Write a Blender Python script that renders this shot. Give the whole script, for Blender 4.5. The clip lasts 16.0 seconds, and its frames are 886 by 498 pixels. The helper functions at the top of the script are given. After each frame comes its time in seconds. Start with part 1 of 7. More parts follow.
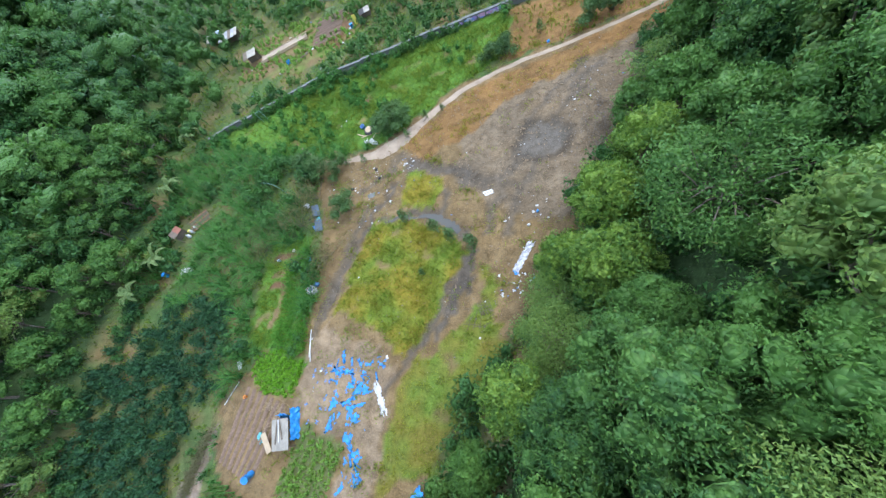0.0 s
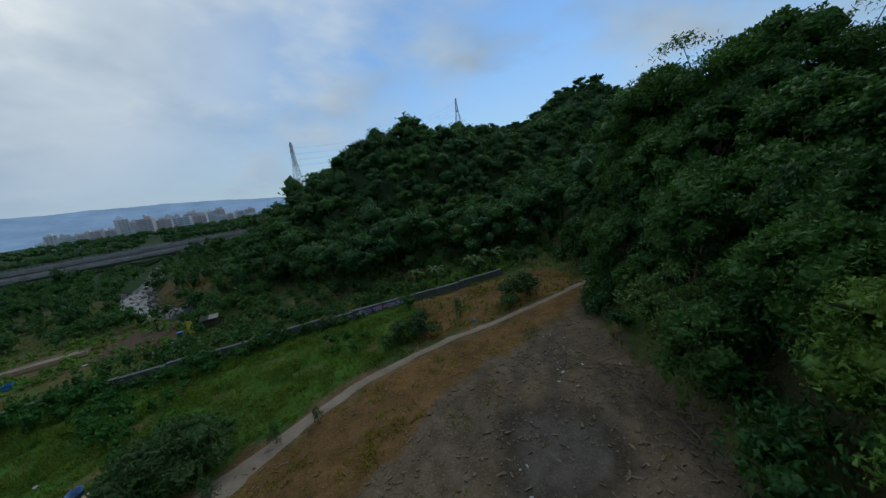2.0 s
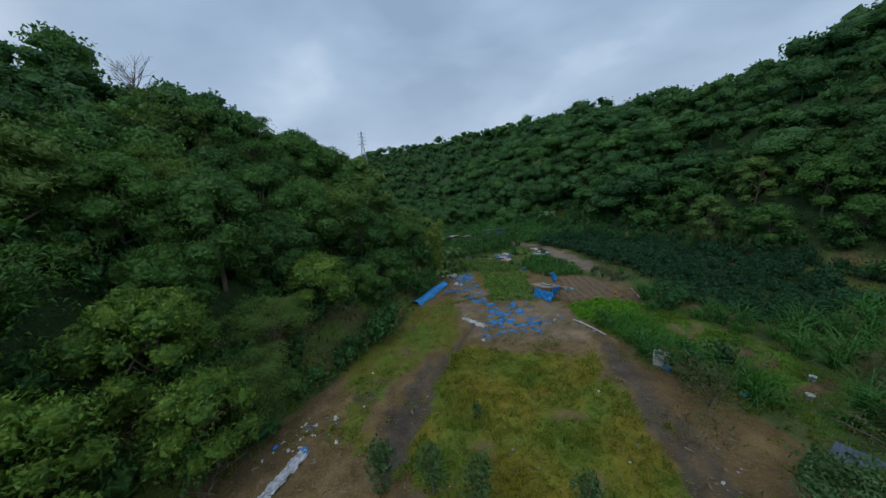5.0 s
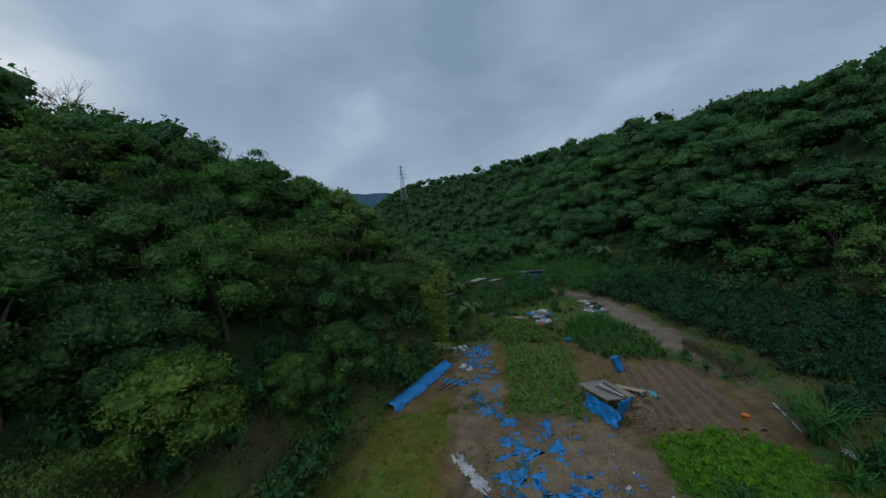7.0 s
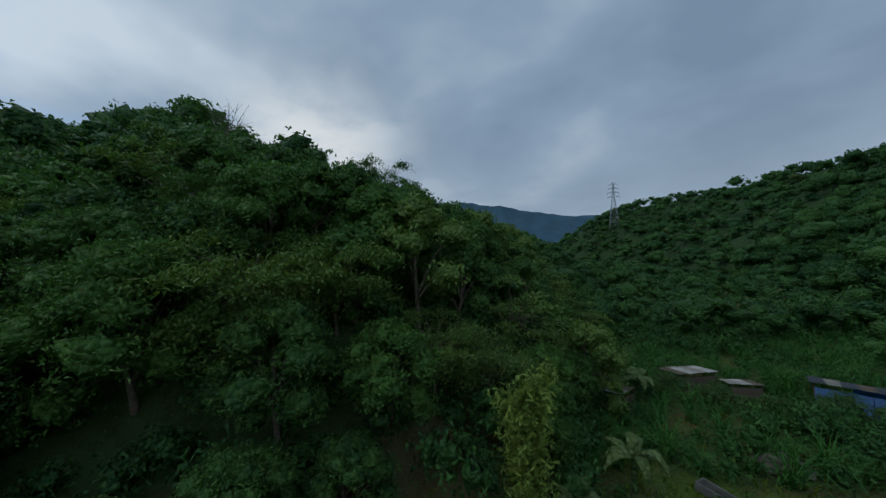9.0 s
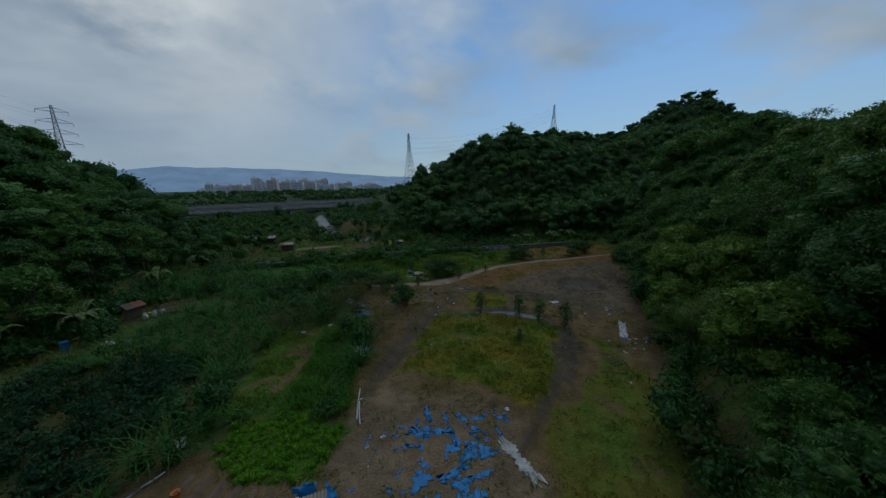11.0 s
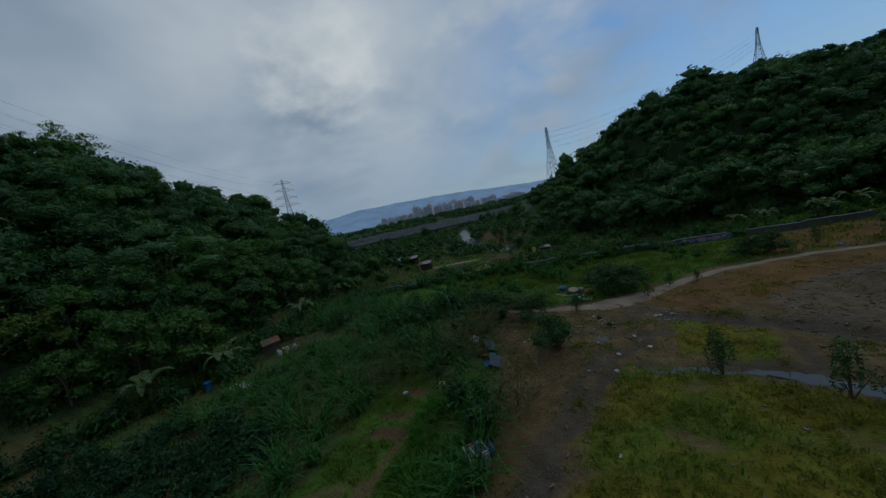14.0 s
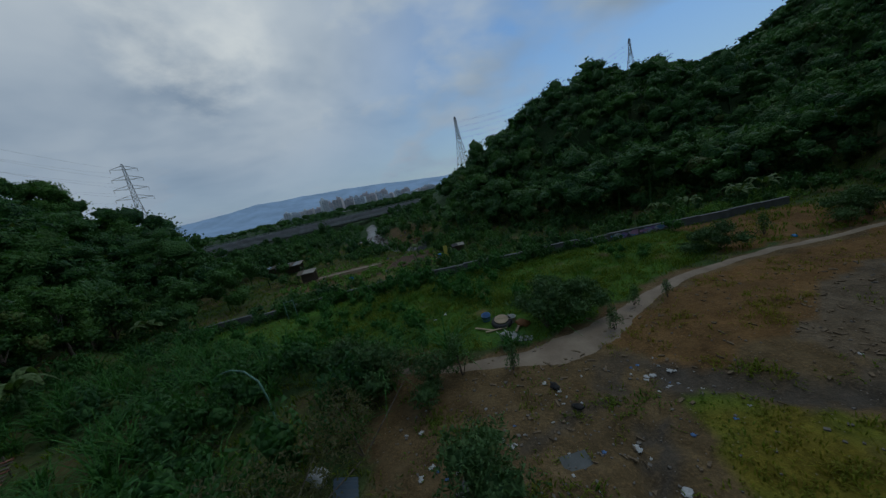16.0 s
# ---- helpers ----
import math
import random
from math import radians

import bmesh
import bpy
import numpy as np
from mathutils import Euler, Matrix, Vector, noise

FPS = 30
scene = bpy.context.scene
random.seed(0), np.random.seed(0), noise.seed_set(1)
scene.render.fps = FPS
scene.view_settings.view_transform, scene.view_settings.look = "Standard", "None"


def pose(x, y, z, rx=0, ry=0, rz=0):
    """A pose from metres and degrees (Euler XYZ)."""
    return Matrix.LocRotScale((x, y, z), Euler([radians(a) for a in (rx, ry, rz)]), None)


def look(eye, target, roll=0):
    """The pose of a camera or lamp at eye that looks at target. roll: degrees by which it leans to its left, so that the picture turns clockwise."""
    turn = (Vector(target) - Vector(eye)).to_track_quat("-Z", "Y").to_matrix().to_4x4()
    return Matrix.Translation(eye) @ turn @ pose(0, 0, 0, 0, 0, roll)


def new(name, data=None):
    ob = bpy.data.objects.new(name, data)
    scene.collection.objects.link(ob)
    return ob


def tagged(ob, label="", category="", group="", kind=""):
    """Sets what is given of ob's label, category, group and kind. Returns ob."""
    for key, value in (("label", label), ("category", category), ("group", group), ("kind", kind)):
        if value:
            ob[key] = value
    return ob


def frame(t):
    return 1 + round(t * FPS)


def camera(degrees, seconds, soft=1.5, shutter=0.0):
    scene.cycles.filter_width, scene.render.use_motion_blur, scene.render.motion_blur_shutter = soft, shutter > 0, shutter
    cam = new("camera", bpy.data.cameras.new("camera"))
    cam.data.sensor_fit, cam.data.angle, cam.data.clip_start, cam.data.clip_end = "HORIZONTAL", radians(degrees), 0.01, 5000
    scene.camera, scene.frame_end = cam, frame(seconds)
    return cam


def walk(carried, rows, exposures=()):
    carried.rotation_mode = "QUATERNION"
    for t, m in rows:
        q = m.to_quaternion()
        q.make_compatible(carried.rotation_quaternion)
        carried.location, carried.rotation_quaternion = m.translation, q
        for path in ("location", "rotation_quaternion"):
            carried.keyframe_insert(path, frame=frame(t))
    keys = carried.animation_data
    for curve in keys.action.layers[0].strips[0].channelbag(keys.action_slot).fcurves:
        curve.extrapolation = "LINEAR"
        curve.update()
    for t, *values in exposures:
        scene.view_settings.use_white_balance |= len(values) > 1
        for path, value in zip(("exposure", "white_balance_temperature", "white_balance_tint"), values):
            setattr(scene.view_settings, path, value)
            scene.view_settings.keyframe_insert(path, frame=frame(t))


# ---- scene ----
# ---- the camera and its walk ----
cam = camera(110.2, 16.0, soft=1.4)
PATH = [
    (0, (1.39, -0.051, 25.304), (0.814, 0.738, 23.558), -40.2),
    (0.5, (-3.337, 0.945, 21.012), (-3.295, 1.972, 19.297), -34.2),
    (1, (-5.221, 3.682, 16.863), (-4.967, 4.99, 15.371), -25.2),
    (1.5, (-5.602, 7.517, 12.730), (-4.928, 9.112, 11.729), -17.6),
    (1.7, (-5.093, 9.353, 11.611), (-4.294, 11.030, 10.870), -14.8),
    (1.9, (-4.185, 11.256, 11.703), (-3.453, 13.036, 11.158), -11.1),
    (2.0, (-3.850, 12.150, 11.650), (-3.232, 14.010, 11.250), -8.4),
    (2.1, (-3.300, 13.500, 11.250), (-3.016, 15.465, 11.006), -5.8),
    (2.2, (-2.750, 14.800, 10.950), (-2.839, 16.793, 10.803), -3.0),
    (2.3, (-2.220, 16.000, 10.800), (-2.699, 17.939, 10.691), -0.6),
    (2.4, (-1.700, 17.000, 10.700), (-2.554, 18.806, 10.602), 1.6),
    (2.5, (-1.250, 17.850, 10.660), (-2.447, 19.448, 10.547), 3.5),
    (2.6, (-0.920, 18.450, 10.720), (-2.412, 19.773, 10.564), 4.5),
    (2.7, (-0.680, 18.950, 10.820), (-2.404, 19.943, 10.615), 5.3),
    (2.8, (-0.500, 19.400, 10.920), (-2.380, 20.025, 10.646), 5.7),
    (2.9, (-0.380, 19.850, 11.000), (-2.336, 20.082, 10.655), 5.6),
    (3.0, (-0.300, 20.300, 10.970), (-2.249, 20.131, 10.556), 4.8),
    (3.1, (-0.290, 20.850, 10.870), (-2.151, 20.285, 10.406), 2.8),
    (3.2, (-0.300, 21.350, 10.750), (-2.003, 20.417, 10.270), -0.0),
    (3.3, (-0.320, 21.850, 10.620), (-1.869, 20.679, 10.140), -2.0),
    (3.4, (-0.350, 22.300, 10.480), (-1.764, 20.967, 10.007), -3.5),
    (3.5, (-0.376, 22.699, 10.369), (-1.681, 21.257, 9.904), -4.6),
    (4.0, (-1.361, 23.648, 10.706), (-2.329, 21.958, 10.249), -6.1),
    (4.5, (-3.032, 23.38, 11.307), (-3.707, 21.55, 10.865), -5.2),
    (4.7, (-3.71, 22.933, 11.643), (-4.28, 21.067, 11.206), -4.8),
    (6.8, (-10.589, 13.367, 12.017), (-10.790, 11.389, 11.801), -6.1),
    (7, (-11.097, 11.974, 11.968), (-11.287, 9.993, 11.767), -6.3),
    (7.5, (-12.581, 8.496, 11.95), (-12.684, 6.506, 11.782), -6.7),
    (8, (-14.012, 4.807, 11.912), (-13.869, 2.815, 11.793), -5.9),
    (8.5, (-15.222, 0.627, 11.972), (-14.653, -1.289, 11.897), -3.6),
    (8.8, (-15.927, -1.552, 11.976), (-15.088, -3.368, 11.964), -2.7),
    (9.0, (-16.350, -2.900, 11.980), (-15.320, -4.614, 12.011), -1.8),
    (9.1, (-16.517, -3.617, 12.037), (-15.386, -5.266, 12.074), -1.1),
    (9.2, (-16.683, -4.333, 12.093), (-15.387, -5.856, 12.137), 0.1),
    (9.3, (-16.850, -5.050, 12.150), (-15.276, -6.284, 12.190), 0.9),
    (9.4, (-16.975, -5.775, 12.225), (-15.183, -6.662, 12.257), 0.8),
    (9.5, (-17.100, -6.500, 12.300), (-15.164, -7.003, 12.324), 0.7),
    (9.6, (-17.275, -7.250, 12.460), (-15.278, -7.351, 12.449), 2.1),
    (9.7, (-17.450, -8.000, 12.620), (-15.474, -7.697, 12.564), 3.3),
    (9.8, (-17.457, -8.650, 12.640), (-15.584, -7.959, 12.513), 4.1),
    (9.9, (-17.463, -9.300, 12.660), (-15.706, -8.363, 12.471), 4.2),
    (10.0, (-17.470, -9.950, 12.680), (-15.833, -8.826, 12.441), 4.1),
    (10.1, (-17.410, -10.350, 12.540), (-15.926, -9.040, 12.251), 4.0),
    (10.2, (-17.350, -10.750, 12.400), (-16.042, -9.275, 12.062), 3.7),
    (10.7, (-17.080, -12.200, 12.300), (-16.572, -10.303, 11.920), 0.8),
    (11.25, (-16.720, -12.750, 12.200), (-16.720, -10.797, 11.770), -3.2),
    (11.8, (-16.460, -11.900, 12.100), (-16.704, -9.971, 11.630), -6.2),
    (12.3, (-16.327, -10.385, 11.959), (-16.749, -8.491, 11.476), -8.0),
    (12.5, (-16.262, -9.619, 11.616), (-16.756, -7.732, 11.175), -8.9),
    (13, (-16.231, -7.281, 10.995), (-16.852, -5.414, 10.64), -10.1),
    (13.5, (-16.227, -4.636, 10.513), (-16.925, -2.783, 10.23), -11.1),
    (14, (-16.448, -1.773, 10.155), (-17.184, 0.071, 9.917), -12.2),
    (14.5, (-16.664, 1.174, 9.744), (-17.444, 3.004, 9.535), -13.7),
    (15, (-16.927, 4.217, 9.409), (-17.684, 6.056, 9.196), -15.6),
    (15.5, (-17.074, 7.48, 9.177), (-17.571, 9.393, 8.871), -15.1),
    (16, (-16.937, 10.886, 8.962), (-17.172, 12.833, 8.569), -12.4),
]
EXPOSURES = [(0.0, 2.05, 6300, 12), (0.5, 1.92, 6200, 11), (1.0, 1.85, 6200, 10), (1.5, 1.42, 6150, 9), (1.7, 0.45, 5950, 5), (1.9, -0.45, 6250, 3), (2.2, -1.05, 6400, 3), (2.6, -1.15, 6450, 3), (3.0, -1.22, 6500, 3), (3.5, -0.35, 6500, 4), (4.0, -0.05, 6500, 5),
             (4.7, 0.05, 6500, 6), (7.0, -0.4, 6400, 3), (8.0, -0.5, 6400, 3), (9.0, -0.6, 6400, 3), (9.5, -0.8, 6450, 3), (10.0, -1.15, 6450, 3), (12.5, -1.02, 6400, 3), (13.2, -1.2, 6400, 3), (14.0, -1.27, 6250, 3), (16.0, -1.2, 6250, 3)]
walk(cam, [(t, look(eye, target, roll)) for t, eye, target, roll in PATH], EXPOSURES)

# ---- sky, clouds and the veiled sun ----
SUN_HEAD, SUN_UP = -48.0, 52.0            # degrees: turn from +y towards -x, and height
sun_way = Vector((-math.sin(radians(SUN_HEAD)) * math.cos(radians(SUN_UP)),
                  math.cos(radians(SUN_HEAD)) * math.cos(radians(SUN_UP)), math.sin(radians(SUN_UP))))

thin_way = (-0.535, 0.722, 0.438)        # where the cloud is thin and bright


class Nodes:
    """A small shorthand for node trees."""

    def __init__(self, tree):
        self.tree = tree
        tree.nodes.clear()

    def add(self, kind, ins=None, **props):
        n = self.tree.nodes.new(kind)
        for k, v in props.items():
            setattr(n, k, v)
        for k, v in (ins or {}).items():
            if isinstance(v, bpy.types.NodeSocket):
                self.tree.links.new(v, n.inputs[k])
            else:
                n.inputs[k].default_value = v
        return n

    def math(self, op, a, b=0.0, clamp=False):
        return self.add("ShaderNodeMath", {0: a, 1: b}, operation=op, use_clamp=clamp).outputs[0]

    def mix(self, fac, a, b, blend="MIX"):
        return self.add("ShaderNodeMix", {0: fac, 6: a, 7: b}, data_type="RGBA", blend_type=blend).outputs[2]

    def noise(self, vec, scale, detail=4.0, rough=0.55, distort=0.0):
        return self.add("ShaderNodeTexNoise", {"Vector": vec, "Scale": scale, "Detail": detail, "Roughness": rough, "Distortion": distort}).outputs[0]

    def ramp(self, fac, stops):
        n = self.add("ShaderNodeValToRGB", {0: fac})
        els = n.color_ramp.elements
        while len(els) < len(stops):
            els.new(0.5)
        for e, (p, c) in zip(els, stops):
            e.position, e.color = p, (*c, 1) if len(c) == 3 else c
        return n.outputs[0]

    def span(self, v, a, b, c=0.0, d=1.0):
        return self.add("ShaderNodeMapRange", {0: v, 1: a, 2: b, 3: c, 4: d}).outputs[0]


world = bpy.data.worlds.new("overcast_sky")
scene.world = world
world.use_nodes = True
W = Nodes(world.node_tree)
way = W.add("ShaderNodeTexCoord").outputs["Generated"]
xyz = W.add("ShaderNodeSeparateXYZ", {0: way})
up = W.math("MAXIMUM", xyz.outputs[2], 0.0)
# clouds lie on a high flat layer, so that they crowd together towards the horizon
depth = W.math("ADD", up, 0.30)
layer = W.add("ShaderNodeCombineXYZ", {0: W.math("DIVIDE", xyz.outputs[0], depth), 1: W.math("DIVIDE", xyz.outputs[1], depth), 2: 0.0}).outputs[0]
sky = W.add("ShaderNodeTexSky", sky_type="NISHITA", sun_disc=False, sun_elevation=radians(SUN_UP), sun_rotation=radians(-SUN_HEAD),
            air_density=1.0, dust_density=0.2, ozone_density=1.5).outputs[0]
sky = W.mix(1.0, sky, (0.095, 0.115, 0.130, 1), "MULTIPLY")
big = W.noise(layer, 0.75, 5, 0.55, 0.3)
fine = W.noise(layer, 2.3, 6, 0.52, 0.1)
# the cloud cover thins towards the north-east
open_side = W.add("ShaderNodeVectorMath", {0: way, 1: (0.62, 0.78, 0.05)}, operation="DOT_PRODUCT").outputs["Value"]
cover = W.math("ADD", W.math("ADD", W.math("MULTIPLY", big, 0.75), W.math("MULTIPLY", fine, 0.3)), W.math("ADD", W.math("MULTIPLY", open_side, -0.19), W.math("MULTIPLY", up, 0.14)))
glow = W.add("ShaderNodeVectorMath", {0: way, 1: thin_way}, operation="DOT_PRODUCT").outputs["Value"]
spot = W.math("POWER", W.math("MAXIMUM", glow, 0.0), 90.0)
glow = W.math("POWER", W.math("MAXIMUM", glow, 0.0), 7.0)
cover = W.math("MAXIMUM", W.span(cover, 0.36, 0.50), W.math("MULTIPLY", glow, 1.3), clamp=True)
tone = W.math("ADD", W.math("MULTIPLY", W.noise(layer, 1.25, 4, 0.5, 0.2), 0.85), W.math("MULTIPLY", fine, 0.18))
# heavier, darker cloud hangs to the south-west
heavy = W.add("ShaderNodeVectorMath", {0: way, 1: (-0.85, -0.5, 0.1)}, operation="DOT_PRODUCT").outputs["Value"]
tone = W.math("SUBTRACT", tone, W.math("MULTIPLY", W.math("MAXIMUM", heavy, 0.0), 0.06))
tone = W.math("ADD", tone, W.math("MULTIPLY", W.math("MAXIMUM", open_side, 0.0), 0.13))
cloud = W.ramp(tone, [(0.34, (0.222, 0.298, 0.415)), (0.5, (0.300, 0.388, 0.515)), (0.62, (0.435, 0.515, 0.628)), (0.76, (0.63, 0.685, 0.775))])
cloud = W.mix(W.math("MULTIPLY", glow, W.span(tone, 0.38, 0.62, 0.15, 1.0)), cloud, (0.70, 0.725, 0.77, 1))
torn = W.noise(layer, 3.0, 6, 0.55, 0.1)
cloud = W.mix(W.math("MULTIPLY", W.span(W.math("ADD", W.math("MULTIPLY", spot, 0.45), W.math("MULTIPLY", W.math("SUBTRACT", torn, 0.5), 1.9)), 0.02, 0.6, 0.0, 0.85), W.span(spot, 0.08, 0.35)), cloud, (0.96, 0.94, 0.91, 1))
# a paler rift low in the south-east
rift = W.add("ShaderNodeVectorMath", {0: way, 1: (0.775, -0.585, 0.24)}, operation="DOT_PRODUCT").outputs["Value"]
rift = W.math("POWER", W.math("MAXIMUM", rift, 0.0), 42.0)
cloud = W.mix(W.math("MULTIPLY", rift, W.span(fine, 0.38, 0.58, 0.2, 1.0)), cloud, (0.95, 0.93, 0.93, 1))
haze = W.span(up, 0.0, 0.36, 0.8, 0.0)
both = W.mix(cover, sky, cloud)
both = W.mix(haze, both, (0.37, 0.44, 0.54, 1))
# the northern half of the sky is the brighter one
both = W.mix(1.0, both, W.ramp(W.span(xyz.outputs[1], -0.6, 0.9), [(0.0, (0.84, 0.85, 0.88)), (1.0, (1.06, 1.09, 1.14))]), "MULTIPLY")
W.add("ShaderNodeOutputWorld", {0: W.add("ShaderNodeBackground", {0: both, 1: 1.5}).outputs[0]})

sun = new("sun", bpy.data.lights.new("sun", "SUN"))
sun.data.energy, sun.data.angle, sun.data.color = 0.75, radians(30), (1.0, 0.94, 0.80)
sun.matrix_world = look((0, 0, 60), Vector((0, 0, 60)) - sun_way)

# ---- materials ----
def material(name):
    m = bpy.data.materials.new(name)
    m.use_nodes = True
    return m, Nodes(m.node_tree)


def finish(n, color, rough=0.8, bump=None, strength=0.3, dist=0.05, metal=0.0, spec=0.3, **more):
    ins = {"Base Color": color, "Roughness": rough, "Metallic": metal, "Specular IOR Level": spec, **more}
    if bump is not None:
        ins["Normal"] = n.add("ShaderNodeBump", {"Height": bump, "Strength": strength, "Distance": dist}).outputs[0]
    b = n.add("ShaderNodeBsdfPrincipled", ins)
    n.add("ShaderNodeOutputMaterial", {0: b.outputs[0]})


def place(n):
    return n.add("ShaderNodeNewGeometry").outputs["Position"]


def here(n):
    return n.add("ShaderNodeTexCoord").outputs["Object"]


def plain(name, color, rough=0.7, scale=3.0, vary=0.25, metal=0.0, spec=0.3, dirt=(0.16, 0.12, 0.08), grime=0.25, bump=0.15):
    """A painted, moulded or woven surface with grain, blotches and grime."""
    m, n = material(name)
    v = here(n)
    a, b = n.noise(v, scale, 5), n.noise(v, scale * 9, 4)
    col = n.mix(n.span(a, 0.3, 0.7), tuple(c * (1 - vary) for c in color) + (1,), tuple(min(1, c * (1 + vary)) for c in color) + (1,))
    col = n.mix(n.math("MULTIPLY", n.span(b, 0.45, 0.75), grime), col, (*dirt, 1))
    col = n.mix(n.math("MULTIPLY", n.add("ShaderNodeObjectInfo").outputs["Random"], 0.18), col, tuple(c * 0.6 for c in color) + (1,))
    finish(n, col, rough, b, bump, 0.02, metal, spec)
    return m


def leaf_material(name, dark, light, tip, by_tree=True, translucent=0.25, gloss=0.28):
    """Foliage: every tree has its own tone, every leaf a shade of it, and light comes through."""
    m, n = material(name)
    leaf = n.add("ShaderNodeNewGeometry").outputs["Random Per Island"]
    tree = n.add("ShaderNodeObjectInfo").outputs["Random"] if by_tree else n.add("ShaderNodeAttribute", attribute_name="tone").outputs["Fac"]
    patch = n.noise(place(n), 0.35, 3)
    col = n.mix(tree, (*dark, 1), (*light, 1))
    col = n.mix(n.span(n.math("ADD", n.math("MULTIPLY", leaf, 0.55), n.math("MULTIPLY", patch, 0.6)), 0.45, 1.0, 0, 0.75), col, (*tip, 1))
    col = n.mix(n.math("MULTIPLY", n.math("GREATER_THAN", leaf, 0.985), 0.55), col, (0.16, 0.12, 0.03, 1))
    fine_grain = n.noise(place(n), 14.0, 2)
    col = n.mix(n.span(fine_grain, 0.3, 0.8, 0.0, 0.35), col, (dark[0] * 0.6, dark[1] * 0.6, dark[2] * 0.6, 1))
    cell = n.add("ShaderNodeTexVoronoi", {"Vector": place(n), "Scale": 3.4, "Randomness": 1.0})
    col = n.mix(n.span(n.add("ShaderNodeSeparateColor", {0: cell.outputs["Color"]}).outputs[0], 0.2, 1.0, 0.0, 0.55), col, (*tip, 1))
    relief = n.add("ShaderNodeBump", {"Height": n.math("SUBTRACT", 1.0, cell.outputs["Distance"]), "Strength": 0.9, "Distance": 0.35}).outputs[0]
    p = n.add("ShaderNodeBsdfPrincipled", {"Base Color": col, "Roughness": 0.55, "Specular IOR Level": gloss, "Normal": relief})
    t = n.add("ShaderNodeBsdfTranslucent", {0: n.mix(1.0, col, (1.0, 1.15, 0.55, 1), "MULTIPLY")})
    n.add("ShaderNodeOutputMaterial", {0: n.add("ShaderNodeMixShader", {0: translucent, 1: p.outputs[0], 2: t.outputs[0]}).outputs[0]})
    return m


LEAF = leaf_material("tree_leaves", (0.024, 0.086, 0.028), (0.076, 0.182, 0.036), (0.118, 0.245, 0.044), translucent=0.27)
LEAF_PALE = leaf_material("pale_leaves", (0.070, 0.165, 0.044), (0.140, 0.245, 0.056), (0.205, 0.300, 0.062), translucent=0.27)
LEAF_BRIGHT = leaf_material("bright_leaves", (0.070, 0.165, 0.034), (0.110, 0.225, 0.040), (0.255, 0.385, 0.050), translucent=0.3)
LEAF_FAR = leaf_material("wood_leaves", (0.020, 0.080, 0.028), (0.092, 0.205, 0.040), (0.090, 0.205, 0.040), by_tree=False, translucent=0.27)
UNDER = leaf_material("undergrowth_leaves", (0.021, 0.083, 0.027), (0.054, 0.150, 0.034), (0.080, 0.195, 0.040), by_tree=False)
SHRUB = leaf_material("shrub_leaves", (0.050, 0.115, 0.042), (0.085, 0.175, 0.052), (0.115, 0.200, 0.058))
REED = leaf_material("reed_blades", (0.028, 0.118, 0.028), (0.062, 0.192, 0.036), (0.105, 0.245, 0.048), by_tree=False, gloss=0.15)
GRASS = leaf_material("grass_blades", (0.086, 0.198, 0.030), (0.310, 0.238, 0.036), (0.245, 0.265, 0.036), by_tree=False, translucent=0.45, gloss=0.08)
CROP = leaf_material("crop_leaves", (0.126, 0.270, 0.045), (0.180, 0.340, 0.054), (0.225, 0.370, 0.063), by_tree=False)
FRESH = leaf_material("fresh_grass", (0.050, 0.170, 0.026), (0.090, 0.245, 0.034), (0.130, 0.300, 0.044), by_tree=False, translucent=0.4, gloss=0.1)
BEAN = leaf_material("bean_leaves", (0.130, 0.330, 0.030), (0.190, 0.420, 0.036), (0.250, 0.460, 0.046), by_tree=False, translucent=0.4, gloss=0.12)
DAMP = leaf_material("damp_scrub_leaves", (0.012, 0.050, 0.026), (0.028, 0.090, 0.038), (0.048, 0.130, 0.046), by_tree=False, gloss=0.2)
BAMBOO_LEAF = leaf_material("bamboo_leaves", (0.15, 0.25, 0.045), (0.21, 0.31, 0.055), (0.27, 0.35, 0.07))
BANANA = leaf_material("banana_leaves", (0.07, 0.14, 0.04), (0.12, 0.2, 0.06), (0.17, 0.22, 0.08))

BARK, _n = material("bark")
_v = here(_n)
_a = _n.noise(_v, 6, 6, 0.65, 0.4)
finish(_n, _n.ramp(_a, [(0.3, (0.07, 0.055, 0.04)), (0.55, (0.16, 0.13, 0.10)), (0.75, (0.26, 0.23, 0.19))]), 0.9, _a, 0.6, 0.05)

# the soil takes its kind (bare, grassy, wet) from what was sown there; grain, pebbles and stains come on top
SOIL, _n = material("soil")
_v = place(_n)
_kind = _n.add("ShaderNodeAttribute", attribute_name="soil").outputs["Color"]
_wet = _n.add("ShaderNodeAttribute", attribute_name="wet").outputs["Fac"]
_big, _mid, _fin = _n.noise(_v, 0.22, 5, 0.6), _n.noise(_v, 1.3, 6, 0.62, 0.3), _n.noise(_v, 9.0, 5, 0.65)
_col = _n.mix(_n.span(_mid, 0.36, 0.64, 0.0, 0.85), _kind, _n.mix(1.0, _kind, (0.50, 0.48, 0.44, 1), "MULTIPLY"))
_col = _n.mix(_n.span(_fin, 0.48, 0.7, 0.0, 0.6), _col, _n.mix(1.0, _kind, (1.7, 1.55, 1.4, 1), "MULTIPLY"))
_col = _n.mix(_n.span(_big, 0.45, 0.75, 0.0, 0.35), _col, _n.mix(1.0, _kind, (1.25, 1.05, 0.75, 1), "MULTIPLY"))
_stone = _n.add("ShaderNodeTexVoronoi", {"Vector": _v, "Scale": 5.5, "Randomness": 1.0}).outputs["Distance"]
